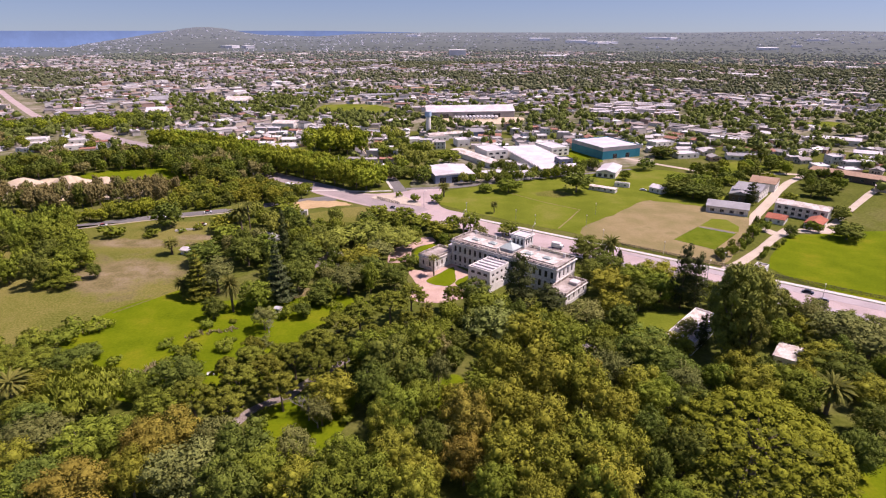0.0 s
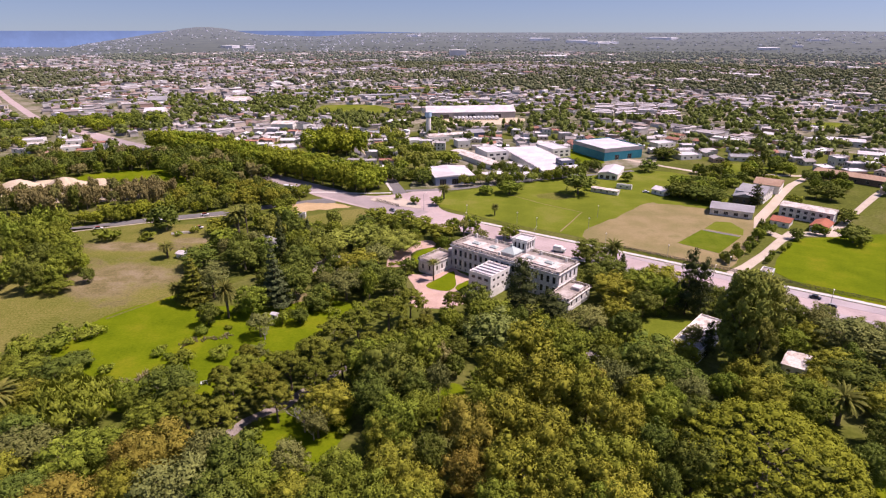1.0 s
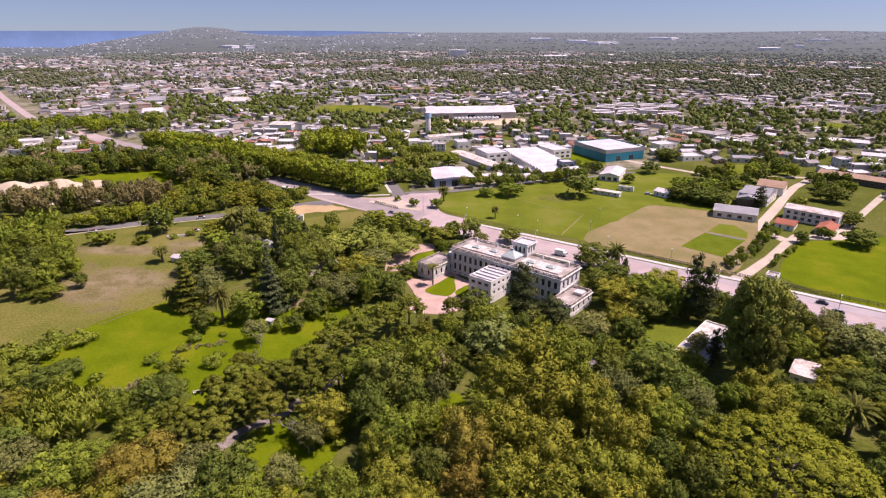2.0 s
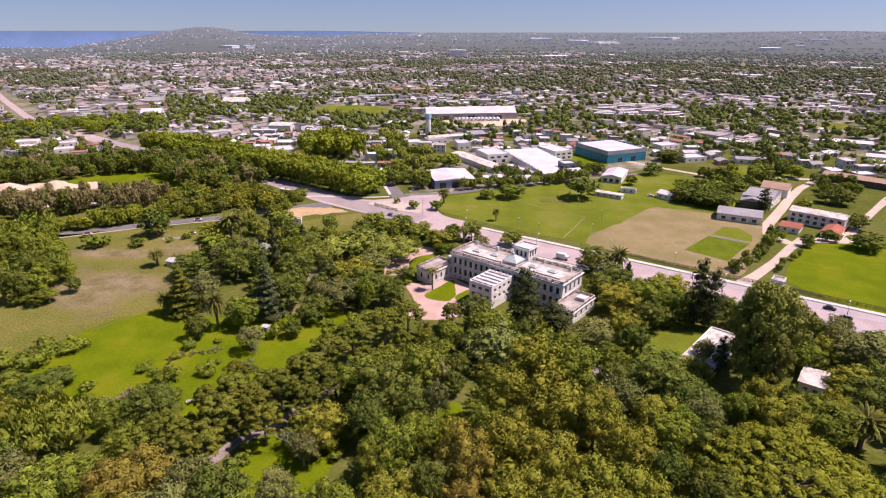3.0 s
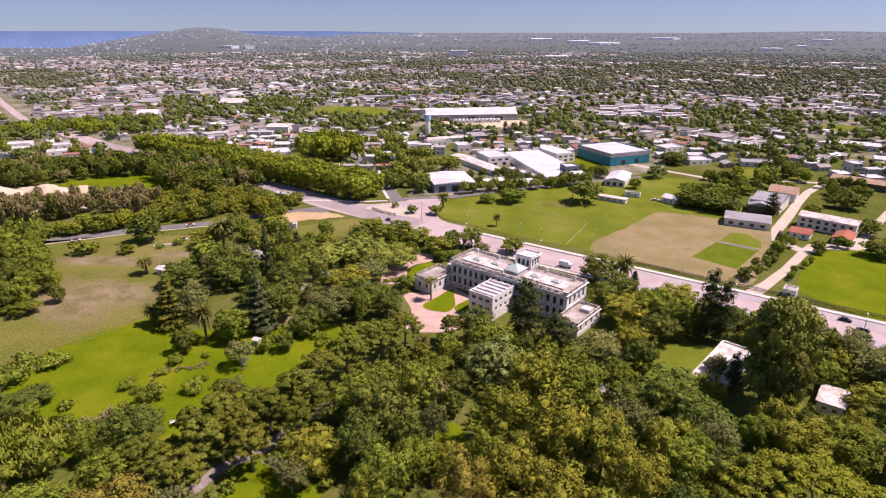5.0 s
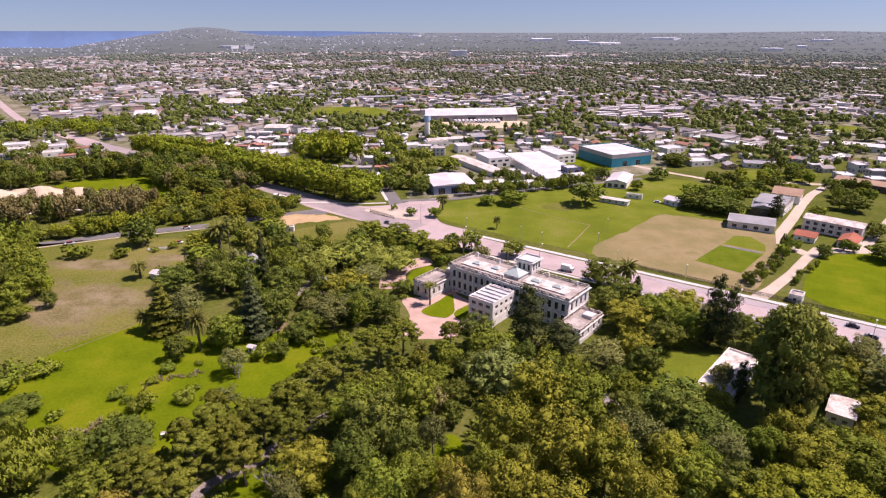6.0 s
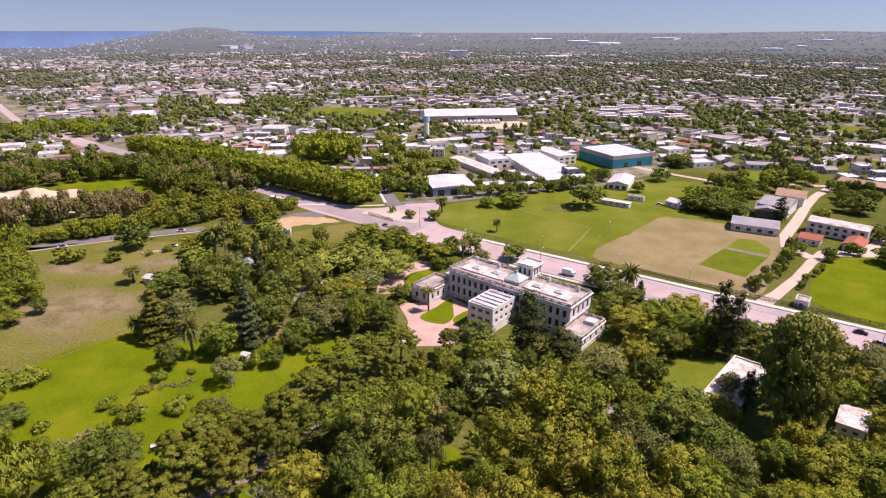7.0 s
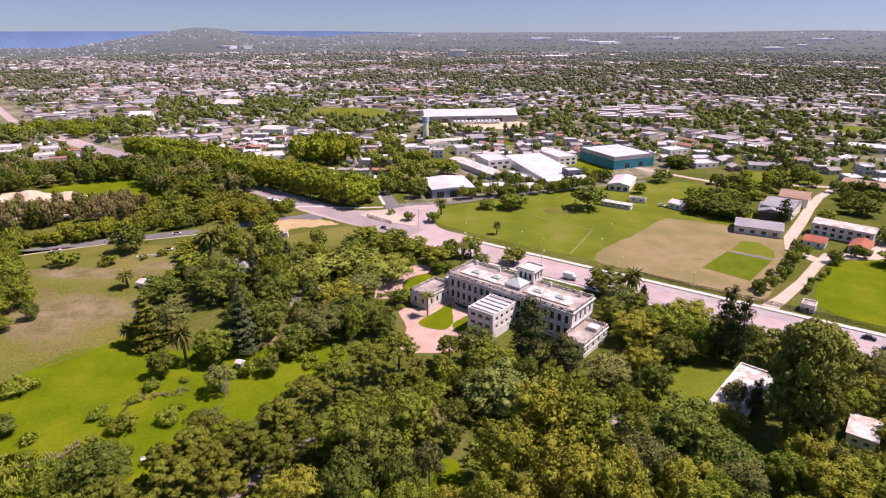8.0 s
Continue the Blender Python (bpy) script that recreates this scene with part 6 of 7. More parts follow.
def spread(centre_line, width, count, hs, rs, rnd):
    """Places along a belt, with no two trunks close together."""
    done, tries = [], 0
    while len(done) < count and tries < count * 30:
        tries += 1
        s = rnd.uniform(0, len(centre_line) - 1)
        i = min(int(s), len(centre_line) - 2)
        p = Vector(centre_line[i]).lerp(Vector(centre_line[i + 1]), s - i)
        d = (Vector(centre_line[i + 1]) - Vector(centre_line[i])).normalized()
        p += Vector((-d.y, d.x)) * rnd.uniform(-width / 2, width / 2)
        h, r = rnd.uniform(*hs), rnd.uniform(*rs)
        if any((p.x - x) ** 2 + (p.y - y) ** 2 < q * q for x, y, q in CLEARINGS) and (h > 4 or p.y > 150):
            continue
        if in_building(p.x, p.y, 1.5 + 0.3 * r):
            continue
        if all((p.x - x) ** 2 + (p.y - y) ** 2 > (0.62 * (r + q)) ** 2 for x, y, q in PLANTED):
            PLANTED.append((p.x, p.y, r))
            done.append((p.x, p.y, h, r))
    return done


def scatter(kinds, centre_line, width, count, hs, rs, seed, group=""):
    rnd = random.Random(seed)
    for x, y, h, r in spread(centre_line, width, count, hs, rs, rnd):
        plant([(rnd.choice(kinds), x, y, h, r)], group)


def belt(name, kinds, centre_line, width, count, hs, rs, seed, label):
    """A far belt of trees that nobody could count, in one mesh."""
    rnd = random.Random(seed)
    mats = [GREENS[LOOKS.get(k, k)] for k in dict.fromkeys(kinds)] + [BARK]
    keys = list(dict.fromkeys(kinds))
    vv, nn, ff, ii, o = [], [], [], [], 0
    for x, y, h, r in spread(centre_line, width, count, hs, rs, rnd):
        kind = rnd.choice(kinds)
        trunk, crown, h0, r0 = rnd.choice(prototypes(kind, 2))
        a = rnd.uniform(0, 6.28)
        turn = np.array([[math.cos(a), -math.sin(a), 0], [math.sin(a), math.cos(a), 0], [0, 0, 1]])
        for me, idx in ((crown, keys.index(kind)), (trunk, len(keys))):
            me.calc_loop_triangles()
            v = np.empty(len(me.vertices) * 3)
            me.vertices.foreach_get("co", v)
            t = np.empty(len(me.loop_triangles) * 3, int)
            me.loop_triangles.foreach_get("vertices", t)
            flat = v.reshape(-1, 3)
            v = flat * (r / r0, r / r0, h / h0) @ turn.T + (x, y, 0)
            vv.append(v)
            nn.append((NORMALS[me.name] if me.name in NORMALS else unit(flat * (1, 1, 0) + (0.01, 0, 0))) @ turn.T)
            ff.append(t.reshape(-1, 3) + o)
            ii.append(np.full(len(t) // 3, idx))
            o += len(v)
    return tagged(new(name, link_mesh(name, np.concatenate(vv), np.concatenate(ff), mats, np.concatenate(ii), True, np.concatenate(nn))), label, "trees", kind="stuff")


# trees of the park, one by one
plant([("F", -122, 135, 9, 5.9), ("B", -132, 151, 8, 7.4), ("B", -126, 152, 8, 7.3), ("D", -118, 151, 8, 6.1), ("D", -117, 160, 5, 5.9), ("S", -131, 171, 4, 8.6), ("S", -124, 179, 4, 5.7), ("S", -139, 169, 4, 6.9), ("W", -102, 134, 11, 12.9), ("Y", -118, 139, 8, 6.9), ("G", -102, 115, 11, 8.6), ("Y", -102, 108, 10, 5.9), ("D", -107, 122, 10, 6.3), ("B", -88, 112, 12, 8.9), ("B", -82, 114, 12, 7.3), ("D", -91, 99, 12, 7.0), ("B", -95, 97, 11, 6.3), ("O", -81, 97, 13, 9.0), ("Y", -71, 101, 13, 5.9)])
plant([("O", -68, 113, 14, 8.9), ("O", -74, 112, 12, 5.9), ("G", -58, 101, 15, 9.9), ("G", -57, 114, 13, 6.0), ("D", -79, 141, 12, 8.4), ("B", -87, 137, 8, 4.5), ("P", -70, 131, 12, 7.0), ("P", -59, 136, 13, 7.0), ("P", -60, 126, 12, 6.7), ("B", -77, 127, 11, 6.7), ("P", -53, 141, 13, 7.1), ("P", -60, 148, 12, 6.2), ("P", -47, 134, 12, 5.7), ("P", -47, 148, 13, 6.6), ("P", -42, 157, 13, 6.8), ("P", -38, 168, 13, 7.1), ("P", -32, 176, 13, 7.3)])
# Two low dark trees near (0, 160) are added to darken a shaded gap.
plant([("P", -23, 185, 13, 7.6), ("P", -16, 192, 13, 6.6), ("P", -40, 145, 13, 5.9), ("P", -33, 152, 13, 6.6), ("G", -61.5, 161, 8, 4.6), ("D", -48, 108, 16, 8.3), ("D", -48, 97, 16, 6.8), ("B", -43, 102, 14, 6.2), ("G", -38, 112, 11, 5.5), ("Y", -35, 100, 12, 6.5), ("Y", -33, 134, 12, 7.2), ("G", -35, 128, 9, 5.0), ("D", -22, 135, 15, 6.3), ("D", -17, 143, 18, 9.4), ("B", -26, 152, 15, 6.9), ("B", -11, 157, 17, 8.3), ("G", -4.6, 142, 15, 3.8), ("H", -5, 160, 11, 3.6), ("D", 0.5, 165, 9, 4.5), ("D", 0, 157, 8, 3.4), ("Y", -1, 133, 10, 4.2), ("B", -15, 124, 16, 6.6), ("Y", -18, 120, 13, 4.7)])
plant([("B", -25, 106, 14, 6.1), ("B", -18, 99, 14, 6.5), ("Y", -14, 108, 14, 6.5), ("B", -27, 97, 13, 6.5), ("Y", -8, 97, 14, 5.7), ("D", -6, 112, 14, 4.4), ("O", 3, 119, 17, 6.8), ("O", 2, 107, 14, 5.4), ("B", 7, 133, 14, 4.3), ("B", -9, 131, 13, 5.4), ("D", -11, 138, 14, 5.0), ("Y", 12, 144, 18, 7.8), ("Y", 22, 160, 18, 8.5), ("B", 34, 159, 16, 8.0), ("Y", 24, 137, 19, 9.2), ("Y", 34, 133, 18, 7.8), ("Y", 38, 122, 18, 7.8), ("Y", 13, 123, 18, 7.3), ("Y", 21, 117, 18, 8.3), ("Y", 31, 108, 18, 8.0), ("Y", 39, 108, 16, 5.9)])
plant([("Y", 12, 107, 17, 7.4), ("Y", 22, 103, 17, 7.7), ("Y", 32, 98, 17, 7.6), ("B", 9, 97, 15, 5.7), ("Y", 17, 95, 15, 6.3), ("D", 58, 158, 14, 9.5), ("O", 38, 142, 13, 4.2), ("G", 44, 146, 13, 6.8), ("D", 61, 148, 13, 8.5), ("Y", 50, 138, 13, 6.3), ("B", 52, 130, 14, 6.4), ("G", 63, 140, 12, 6.2), ("Y", 82, 151, 12, 7.1), ("B", 74, 144, 11, 5.0), ("Y", 82, 138, 13, 7.5), ("B", 91, 137, 13, 9.0), ("D", 61, 126, 14, 6.4), ("D", 53, 110, 16, 7.0), ("U", 70, 113, 18, 21.5), ("D", 94, 113, 12, 5.8)])
plant([("F", 101, 136, 10, 5.9), ("Y", 115, 140, 9, 6.8), ("G", 126, 173, 12, 10.7), ("G", 131, 165, 12, 11.0), ("Y", 112, 158, 9, 7.6), ("D", 99, 152, 4.5, 3.2), ("D", 114, 150, 10, 9.1), ("D", 107, 125, 10, 6.3), ("B", 30, 96, 16, 5.2), ("D", 46, 117, 15, 5.3), ("D", 44, 104, 14, 4.2), ("K", 84, 200, 26, 3.6), ("K", 88, 198, 23, 3.4), ("K", 24, 200, 22, 5.3), ("K", 34, 196, 11, 5.1), ("G", 46, 185, 10, 7.9), ("Y", 56, 189, 11, 6.2), ("Y", 60, 211, 11, 8.9), ("B", 71, 214, 12, 8.7), ("Y", 82, 221, 11, 8.2)])
plant([("D", 60, 249, 11, 8.1), ("D", 63, 235, 10, 7.5), ("F", 68, 243, 12, 4.8), ("C", 71, 238, 9, 1.9), ("D", 57, 179, 12, 5.9), ("B", 78, 205, 12, 6.8), ("D", 55, 224, 10, 6.7), ("D", 68, 198, 11, 6.9), ("B", 12, 186, 12, 8.1), ("D", 8, 196, 13, 6.5), ("J", 13, 171, 15, 9.9), ("B", -3, 190, 7, 3.4), ("F", -10, 187, 7, 3.0), ("D", -24, 214, 11, 6.2), ("D", -20, 239, 6, 3.9), ("D", -35, 220, 12, 8.6), ("G", -42, 210, 12, 8.3), ("Y", -41, 232, 12, 10.4), ("G", -34, 245, 10, 7.6)])
plant([("L", -29, 261, 9, 12.5), ("L", -43, 274, 9, 11.9), ("L", -53, 266, 9, 12.4), ("L", -59, 252, 11, 8.4), ("D", -49, 205, 10, 5.7), ("D", -62, 210, 15, 8.0), ("D", -65, 232, 14, 8.3), ("C", -75, 241, 25, 2.4), ("C", -72, 275, 12, 1.9), ("A", -67, 203, 26, 7.0), ("B", -87, 247, 12, 7.5), ("D", -91, 239, 13, 8.8), ("B", -107, 262, 11, 8.6), ("Y", -119, 287, 9, 6.8), ("F", -111, 288, 12, 7.0), ("T", -106, 287, 15, 2.9), ("D", -111, 242, 10, 8.7), ("Q", -99, 206, 20, 7.3), ("G", -94, 211, 14, 8.5)])
plant([("F", -82, 194, 13, 4.1), ("B", -74, 196, 12, 6.5), ("F", -106, 207, 7, 3.9), ("D", -87, 188, 9, 4.4), ("S", -61, 189, 5, 3.3), ("D", -55, 190, 6, 3.7), ("D", -51, 200, 7, 4.4), ("G", -66, 180, 9, 4.9), ("B", -191, 252, 16, 7.8), ("B", -180, 249, 16, 7.6), ("B", -170, 244, 15, 6.8), ("D", -174, 232, 15, 7.2), ("B", -163, 229, 15, 7.0), ("D", -167, 215, 15, 6.8), ("B", -162, 218, 13, 6.8), ("V", -161, 236, 8, 4.3)])
plant([("B", -157, 214, 6, 5.7), ("S", -165, 214, 5, 5.8), ("D", -151, 224, 7, 3.4), ("F", -131, 252, 7, 4.6), ("S", -95, 167, 3, 2.7), ("Y", -119, 283, 7, 5.6), ("S", -133.5, 288, 4, 3.2), ("S", -126, 290, 4.6, 3.2), ("S", -152, 277, 4.4, 5.4), ("S", -140, 283, 2.6, 2.6), ("D", -150, 292, 14, 8.4), ("S", -172, 275, 2, 8.1), ("B", -91, 309, 8, 8.5), ("T", 4, 275, 11, 3.7), ("B", 8, 288, 11, 5.5), ("G", 12, 273, 8, 4.7), ("T", 23, 269, 8, 3.4), ("B", 27, 281, 8, 5.9), ("T", -9, 229, 9, 3.3), ("Y", -7, 280, 8, 8.0), ("B", -18, 292, 8, 8.3), ("B", -28, 307, 7, 7.0), ("B", -35, 298, 7, 6.8)])
plant([("B", -43, 312, 7, 6.6), ("D", -47, 298, 7, 5.7), ("B", -1, 287, 9, 4.9), ("D", 77, 366, 14, 11.5), ("D", 74, 408, 10, 7.0), ("B", 34, 366, 9, 9.0), ("B", 19, 365, 6, 5.5), ("F", 22, 320, 6, 2.7), ("F", -7, 354, 8, 4.7), ("B", -11, 340, 6, 4.5), ("B", -24, 342, 5, 3.6), ("S", -35, 353, 4, 2.7), ("D", -22, 388, 11, 5.8), ("L", -30, 430, 14, 10.5), ("B", -5, 448, 11, 10.1), ("D", 138, 359, 10, 9.5), ("D", 146, 353, 10, 10.1), ("D", 153, 347, 10, 9.3), ("B", 145, 382, 9, 7.7)])
plant([("B", 162, 382, 9, 8.6), ("K", 175, 340, 14, 3.4), ("D", 140, 429, 9, 6.8), ("D", 166, 475, 10, 11.4), ("B", 117, 400, 7, 4.7), ("B", 149, 281, 7, 3.6), ("B", 160, 291, 6, 3.2), ("D", 169, 283, 6, 3.8), ("B", 183, 291, 6, 3.3), ("D", 194, 279, 9, 8.4), ("D", 228, 355, 10, 8.8), ("D", 221, 359, 8, 6.4), ("B", 199, 343, 7, 5.3), ("D", 208, 309, 9, 6.4), ("B", 186, 289, 5, 2.9), ("G", 77, 175, 9, 3.9)])
plant([("K", 80, 170, 13, 2.1), ("S", -61, 194, 4, 3.0), ("S", -56, 197, 5, 2.8), ("S", -55, 192, 2, 1.1), ("D", -53, 202, 8, 3.8), ("Y", -48, 204, 8, 3.4), ("S", -80, 199, 3, 2.8), ("S", -86, 197, 2, 2.0), ("D", 57, 154, 14, 8.8), ("Y", 69, 161, 11, 5.5), ("G", 116, 195, 12, 5.4)])


def bare_tree(x, y, h, seed, label):
    """A leafless tree: trunk and limbs that fork four times."""
    rnd = random.Random(seed)
    bm = bmesh.new()

    def fork(p, way, length, thick, depth):
        q = p + way * length
        tube(bm, p, q, thick, thick * 0.66, 6 if depth > 2 else 4)
        if depth:
            for _ in range(3 if depth > 1 else 4):
                side = Vector((rnd.uniform(-1, 1), rnd.uniform(-1, 1), rnd.uniform(-0.25, 0.7)))
                fork(p.lerp(q, rnd.uniform(0.55, 1.0)), (way * 0.75 + side * 0.85).normalized(), length * rnd.uniform(0.6, 0.85), thick * 0.55, depth - 1)
    fork(Vector((0, 0, -0.2)), Vector((0.05, 0.02, 1)), h * 0.3, 0.24, 4)
    root = thing("bare_tree", pose(x, y, 0, 0, 0, rnd.uniform(0, 360)), label, "tree")
    part("trunk", bm, GREY_BARK, root)


bare_tree(-39, 130, 11, 3, "leafless grey tree beside a green clearing")
bare_tree(-36, 127, 9, 4, "leafless grey tree beside a green clearing")
bare_tree(59, 127, 17, 6, "leafless grey branches beside a domed tree")
bare_tree(13, 112, 17, 8, "thin bare pale tree among yellow-green crowns")
bare_tree(-64, 178, 8, 9, "thin pale bare tree on the lawn")


def dry_tufts(name, line, width, count, hs, seed, label):
    """Tussocks of dry grass along a line: blades that fan out from each foot."""
    g = np.random.default_rng(seed)
    line = np.array(line, float)
    s = g.uniform(0, len(line) - 1.001, count)
    k = s.astype(int)
    foot = line[k] + (line[k + 1] - line[k]) * (s - k)[:, None] + g.normal(scale=width / 2, size=(count, 2))
    blades = 16
    c = np.repeat(np.concatenate([foot, np.zeros((count, 1))], 1), blades, 0)
    n = count * blades
    a, lean, tall = g.uniform(0, 6.283, n), g.uniform(0.1, 0.8, n), np.repeat(g.uniform(*hs, count), blades) * g.uniform(0.6, 1.1, n)
    way = np.stack([np.cos(a), np.sin(a), np.zeros(n)], 1)
    side = np.stack([-np.sin(a), np.cos(a), np.zeros(n)], 1) * 0.14
    base = c + way * 0.15
    tip = c + way * (lean * tall)[:, None] + np.array([0, 0, 1.0]) * (tall * np.sqrt(1 - 0.6 * lean ** 2))[:, None]
    v = np.stack([base - side, base + side, tip], 1).reshape(-1, 3)
    return tagged(new(name, link_mesh(name, v, np.arange(3 * n).reshape(-1, 3), [DRY_GRASS])), label, "dry grass", kind="stuff")


dry_tufts("dry_grass", [(-112, 148), (-107, 149), (-100, 150), (-94, 153), (-91, 158)], 2.6, 130, (0.7, 1.7), 3, "tan tussocks of dry grass on the lawn")
dry_tufts("dry_grass", [(-91, 171), (-88, 177), (-81, 178), (-77, 181)], 1.6, 70, (0.5, 1.2), 4, "tan tussocks of dry grass between bushes")
dry_tufts("dry_grass", [(-140, 172), (-132, 176), (-124, 181)], 3.5, 60, (0.7, 1.6), 5, "pale dry grass beside bushes")
# belts and rows
plant([("E", 82, 159, 36, 9), ("E", 91, 163, 32, 9), ("E", 87.5, 171, 29, 6.5), ("E", 96, 176, 27, 7), ("E", 87, 155, 23, 5.5)], "eucalyptus clump beside the low building")
for side, n in ((-4.0, "far"), (10.5, "near")):
    a, b = Vector((-52, 376)), Vector((-262, 520))
    d = (b - a).normalized()
    q = Vector((-d.y, d.x))
    rr = random.Random(n)
    for i in range(27):
        p = a + d * (i * 9.4 + rr.uniform(-1.5, 1.5)) + q * (side + rr.uniform(-1, 1))
        plant([("V", p.x, p.y, rr.uniform(16, 19), rr.uniform(7.2, 8.6))], "plane trees along the avenue")
for p in spread([(-118, 500), (-98, 494), (-80, 498)], 30, 22, (19, 25), (7.5, 10), random.Random(41)):
    plant([("V", *p)], "tall clump beside the avenue")
belt("dark_tree_belt", "DDHDPB", [(-350, 396), (-305, 404), (-272, 434), (-225, 454), (-190, 432), (-165, 408), (-140, 388)], 48, 150, (9, 16), (4, 7.0), 1, "dark belt of dense trees behind the park")
belt("brown_tree_belt", "HHGHDH", [(-310, 312), (-260, 326), (-215, 340), (-172, 346)], 30, 88, (10, 15), (2.8, 4.4), 2, "brownish belt of slender trees before bare sand")
belt("roadside_trees", "BDBV", [(-300, 262), (-232, 285), (-200, 302), (-170, 318), (-128, 336)], 10, 46, (6, 10), (3.2, 5.2), 3, "green roadside trees behind the park road")
belt("corner_trees", "YBD", [(-168, 348), (-150, 358), (-110, 345), (-92, 342)], 34, 40, (7, 11), (4, 6), 5, "green trees behind the park road")
scatter("BDB", [(-215, 200), (-192, 235), (-212, 275)], 40, 30, (12, 18), (4.2, 6.2), 6, "grove beside the meadow")
scatter("DBL", [(-118, 300), (-90, 285), (-60, 285), (-40, 272)], 30, 18, (6, 11), (3.5, 5.5), 7, "park trees")
scatter("DBG", [(-100, 262), (-75, 250), (-60, 222), (-30, 222)], 30, 20, (8, 14), (3.5, 5.5), 8, "park trees")
scatter("PBDP", [(-80, 130), (-50, 150), (-20, 172), (10, 192)], 20, 14, (9, 12), (4, 5.5), 9, "pine wood")
scatter("BDYGB", [(10, 178), (40, 160), (70, 145), (95, 130)], 30, 14, (8, 13), (4, 5.5), 21, "park wood")
belt("corner_wood", "DLB", [(-38, 395), (-30, 440), (-50, 500), (-70, 560)], 36, 30, (8, 13), (4, 6), 26, "mixed green trees beside the workshop")
scatter("BDL", [(4, 384), (40, 396), (86, 410)], 8, 18, (6, 9), (3, 4.6), 27, "trees along the school lane")
belt("street_corner_trees", "BDHB", [(-440, 520), (-400, 500), (-350, 505), (-322, 520)], 50, 26, (6, 11), (3.5, 6), 29, "mixed trees between low white houses")
belt("street_trees", "BVD", [(-470, 590), (-428, 606), (-384, 622), (-350, 640), (-330, 600)], 60, 44, (9, 15), (5, 8), 23, "green street trees before the town")
belt("undergrowth", "S", [(-140, 128), (-60, 110), (0, 130), (60, 165), (120, 180)], 80, 110, (1.5, 3.5), (2, 3.6), 24, "low leafy undergrowth between the park trees")
belt("undergrowth", "S", [(-120, 285), (-70, 270), (-50, 230), (-20, 215)], 60, 90, (1.5, 3.5), (1.6, 3.2), 25, "low leafy undergrowth between the park trees")
scatter("BDYBG", [(-95, 120), (-40, 92), (0, 96), (30, 110), (70, 130)], 40, 16, (8, 11), (4.5, 6), 10, "park wood")
scatter("BYDG", [(72, 214), (84, 212), (100, 206), (125, 185)], 20, 13, (6, 9), (4, 5.5), 11, "trees behind the mansion")
scatter("BDG", [(100, 165), (120, 165), (140, 160), (120, 130)], 40, 20, (7, 11), (4, 6), 12, "trees beside the avenue")
plant([("S", -84.7, 163, 4.6, 5.0), ("S", -75, 166.4, 4.2, 3.8), ("S", -91, 165.5, 2.2, 2.2), ("B", -62, 151, 8, 4.6), ("S", -88.6, 175, 2.2, 2.4), ("S", -86.7, 181.7, 3.4, 3.4), ("S", -78.8, 185.4, 1.6, 1.9), ("S", -103, 150.5, 2.8, 3.2), ("S", -95.3, 171, 1.8, 2.0), ("S", -91, 158.5, 1.8, 2.0), ("S", -74, 172.5, 1.4, 1.6)], "bushes on the lawn")
scatter("BDS", [(-165, 165), (-120, 140), (-90, 135)], 30, 16, (5, 8), (3.5, 5.5), 14, "park trees")
scatter("BDD", [(-30, 395), (0, 410), (50, 420), (110, 440)], 26, 20, (6, 10), (3, 5), 15, "school trees")
scatter("BS", [(135, 247), (151, 263), (170, 282)], 3, 8, (2, 4), (1.0, 1.8), 36, "trees along the lane")
scatter("DBS", [(119, 249), (136, 267), (152, 285), (160, 298)], 5, 26, (3, 6), (1.3, 2.2), 16, "trees along the lane")
scatter("BDDV", [(172, 400), (205, 415), (225, 440), (255, 455)], 46, 26, (6, 11), (4, 6.2), 37, "trees behind the gabled houses")
scatter("DBD", [(232, 372), (250, 398), (262, 420)], 26, 12, (5, 10), (3, 5.2), 38, "trees beside the dusty lane")
scatter("DB", [(140, 362), (160, 372), (140, 350)], 26, 10, (8, 11), (4, 5.5), 17, "clump beside the pitch")
scatter("BDS", [(-40, 300), (0, 270), (60, 236)], 10, 16, (3, 6), (2, 3.5), 18, "trees along the avenue wall")


# ---- the town ----
def blocked(x, y):
    """True where no town house stands."""
    n = x * AN.x + y * AN.y
    s = x * AV.x + y * AV.y
    out = (y < 300) | ((x < 0) & (y < 545 - 0.0 * x) & (x < -30) & (x > -300) & (y < 400 + 0.62 * np.maximum(0, -40 - x))) | ((x < -230) & (y < 480))
    out |= (x > -40) & (x < 175) & (y < 445)
    out |= (x > -40) & (x < 165) & (y < 498) & (y > 360)
    out |= (x >= 120) & (y < 320) | (n < 290) & (s < 60) & (x > -300)
    out |= (x > 120) & (x < 262) & (y < 385)
    out |= (x > 150) & (x < 265) & (y < 462)
    out |= (x > 362) & (x < 424) & (y > 628) & (y < 672)
    out |= (x > -185) & (x < -70) & (y > 712) & (y < 822)
    out |= (x > -16) & (x < 78) & (y > 642) & (y < 704)
    way = np.array([(-258, 490), (-300, 530), (-360, 582), (-440, 640), (-520, 725), (-640, 860), (-760, 1000)], float)
    for a, b in zip(way, way[1:]):
        t = np.clip(((x - a[0]) * (b - a)[0] + (y - a[1]) * (b - a)[1]) / ((b - a) ** 2).sum(), 0, 1)
        out |= np.hypot(x - a[0] - t * (b - a)[0], y - a[1] - t * (b - a)[1]) < 17
    for px, py, pr in ((-104, 482, 36), (-240, 452, 36), (-190, 430, 40)):
        out |= np.hypot(x - px, y - py) < pr
    return out


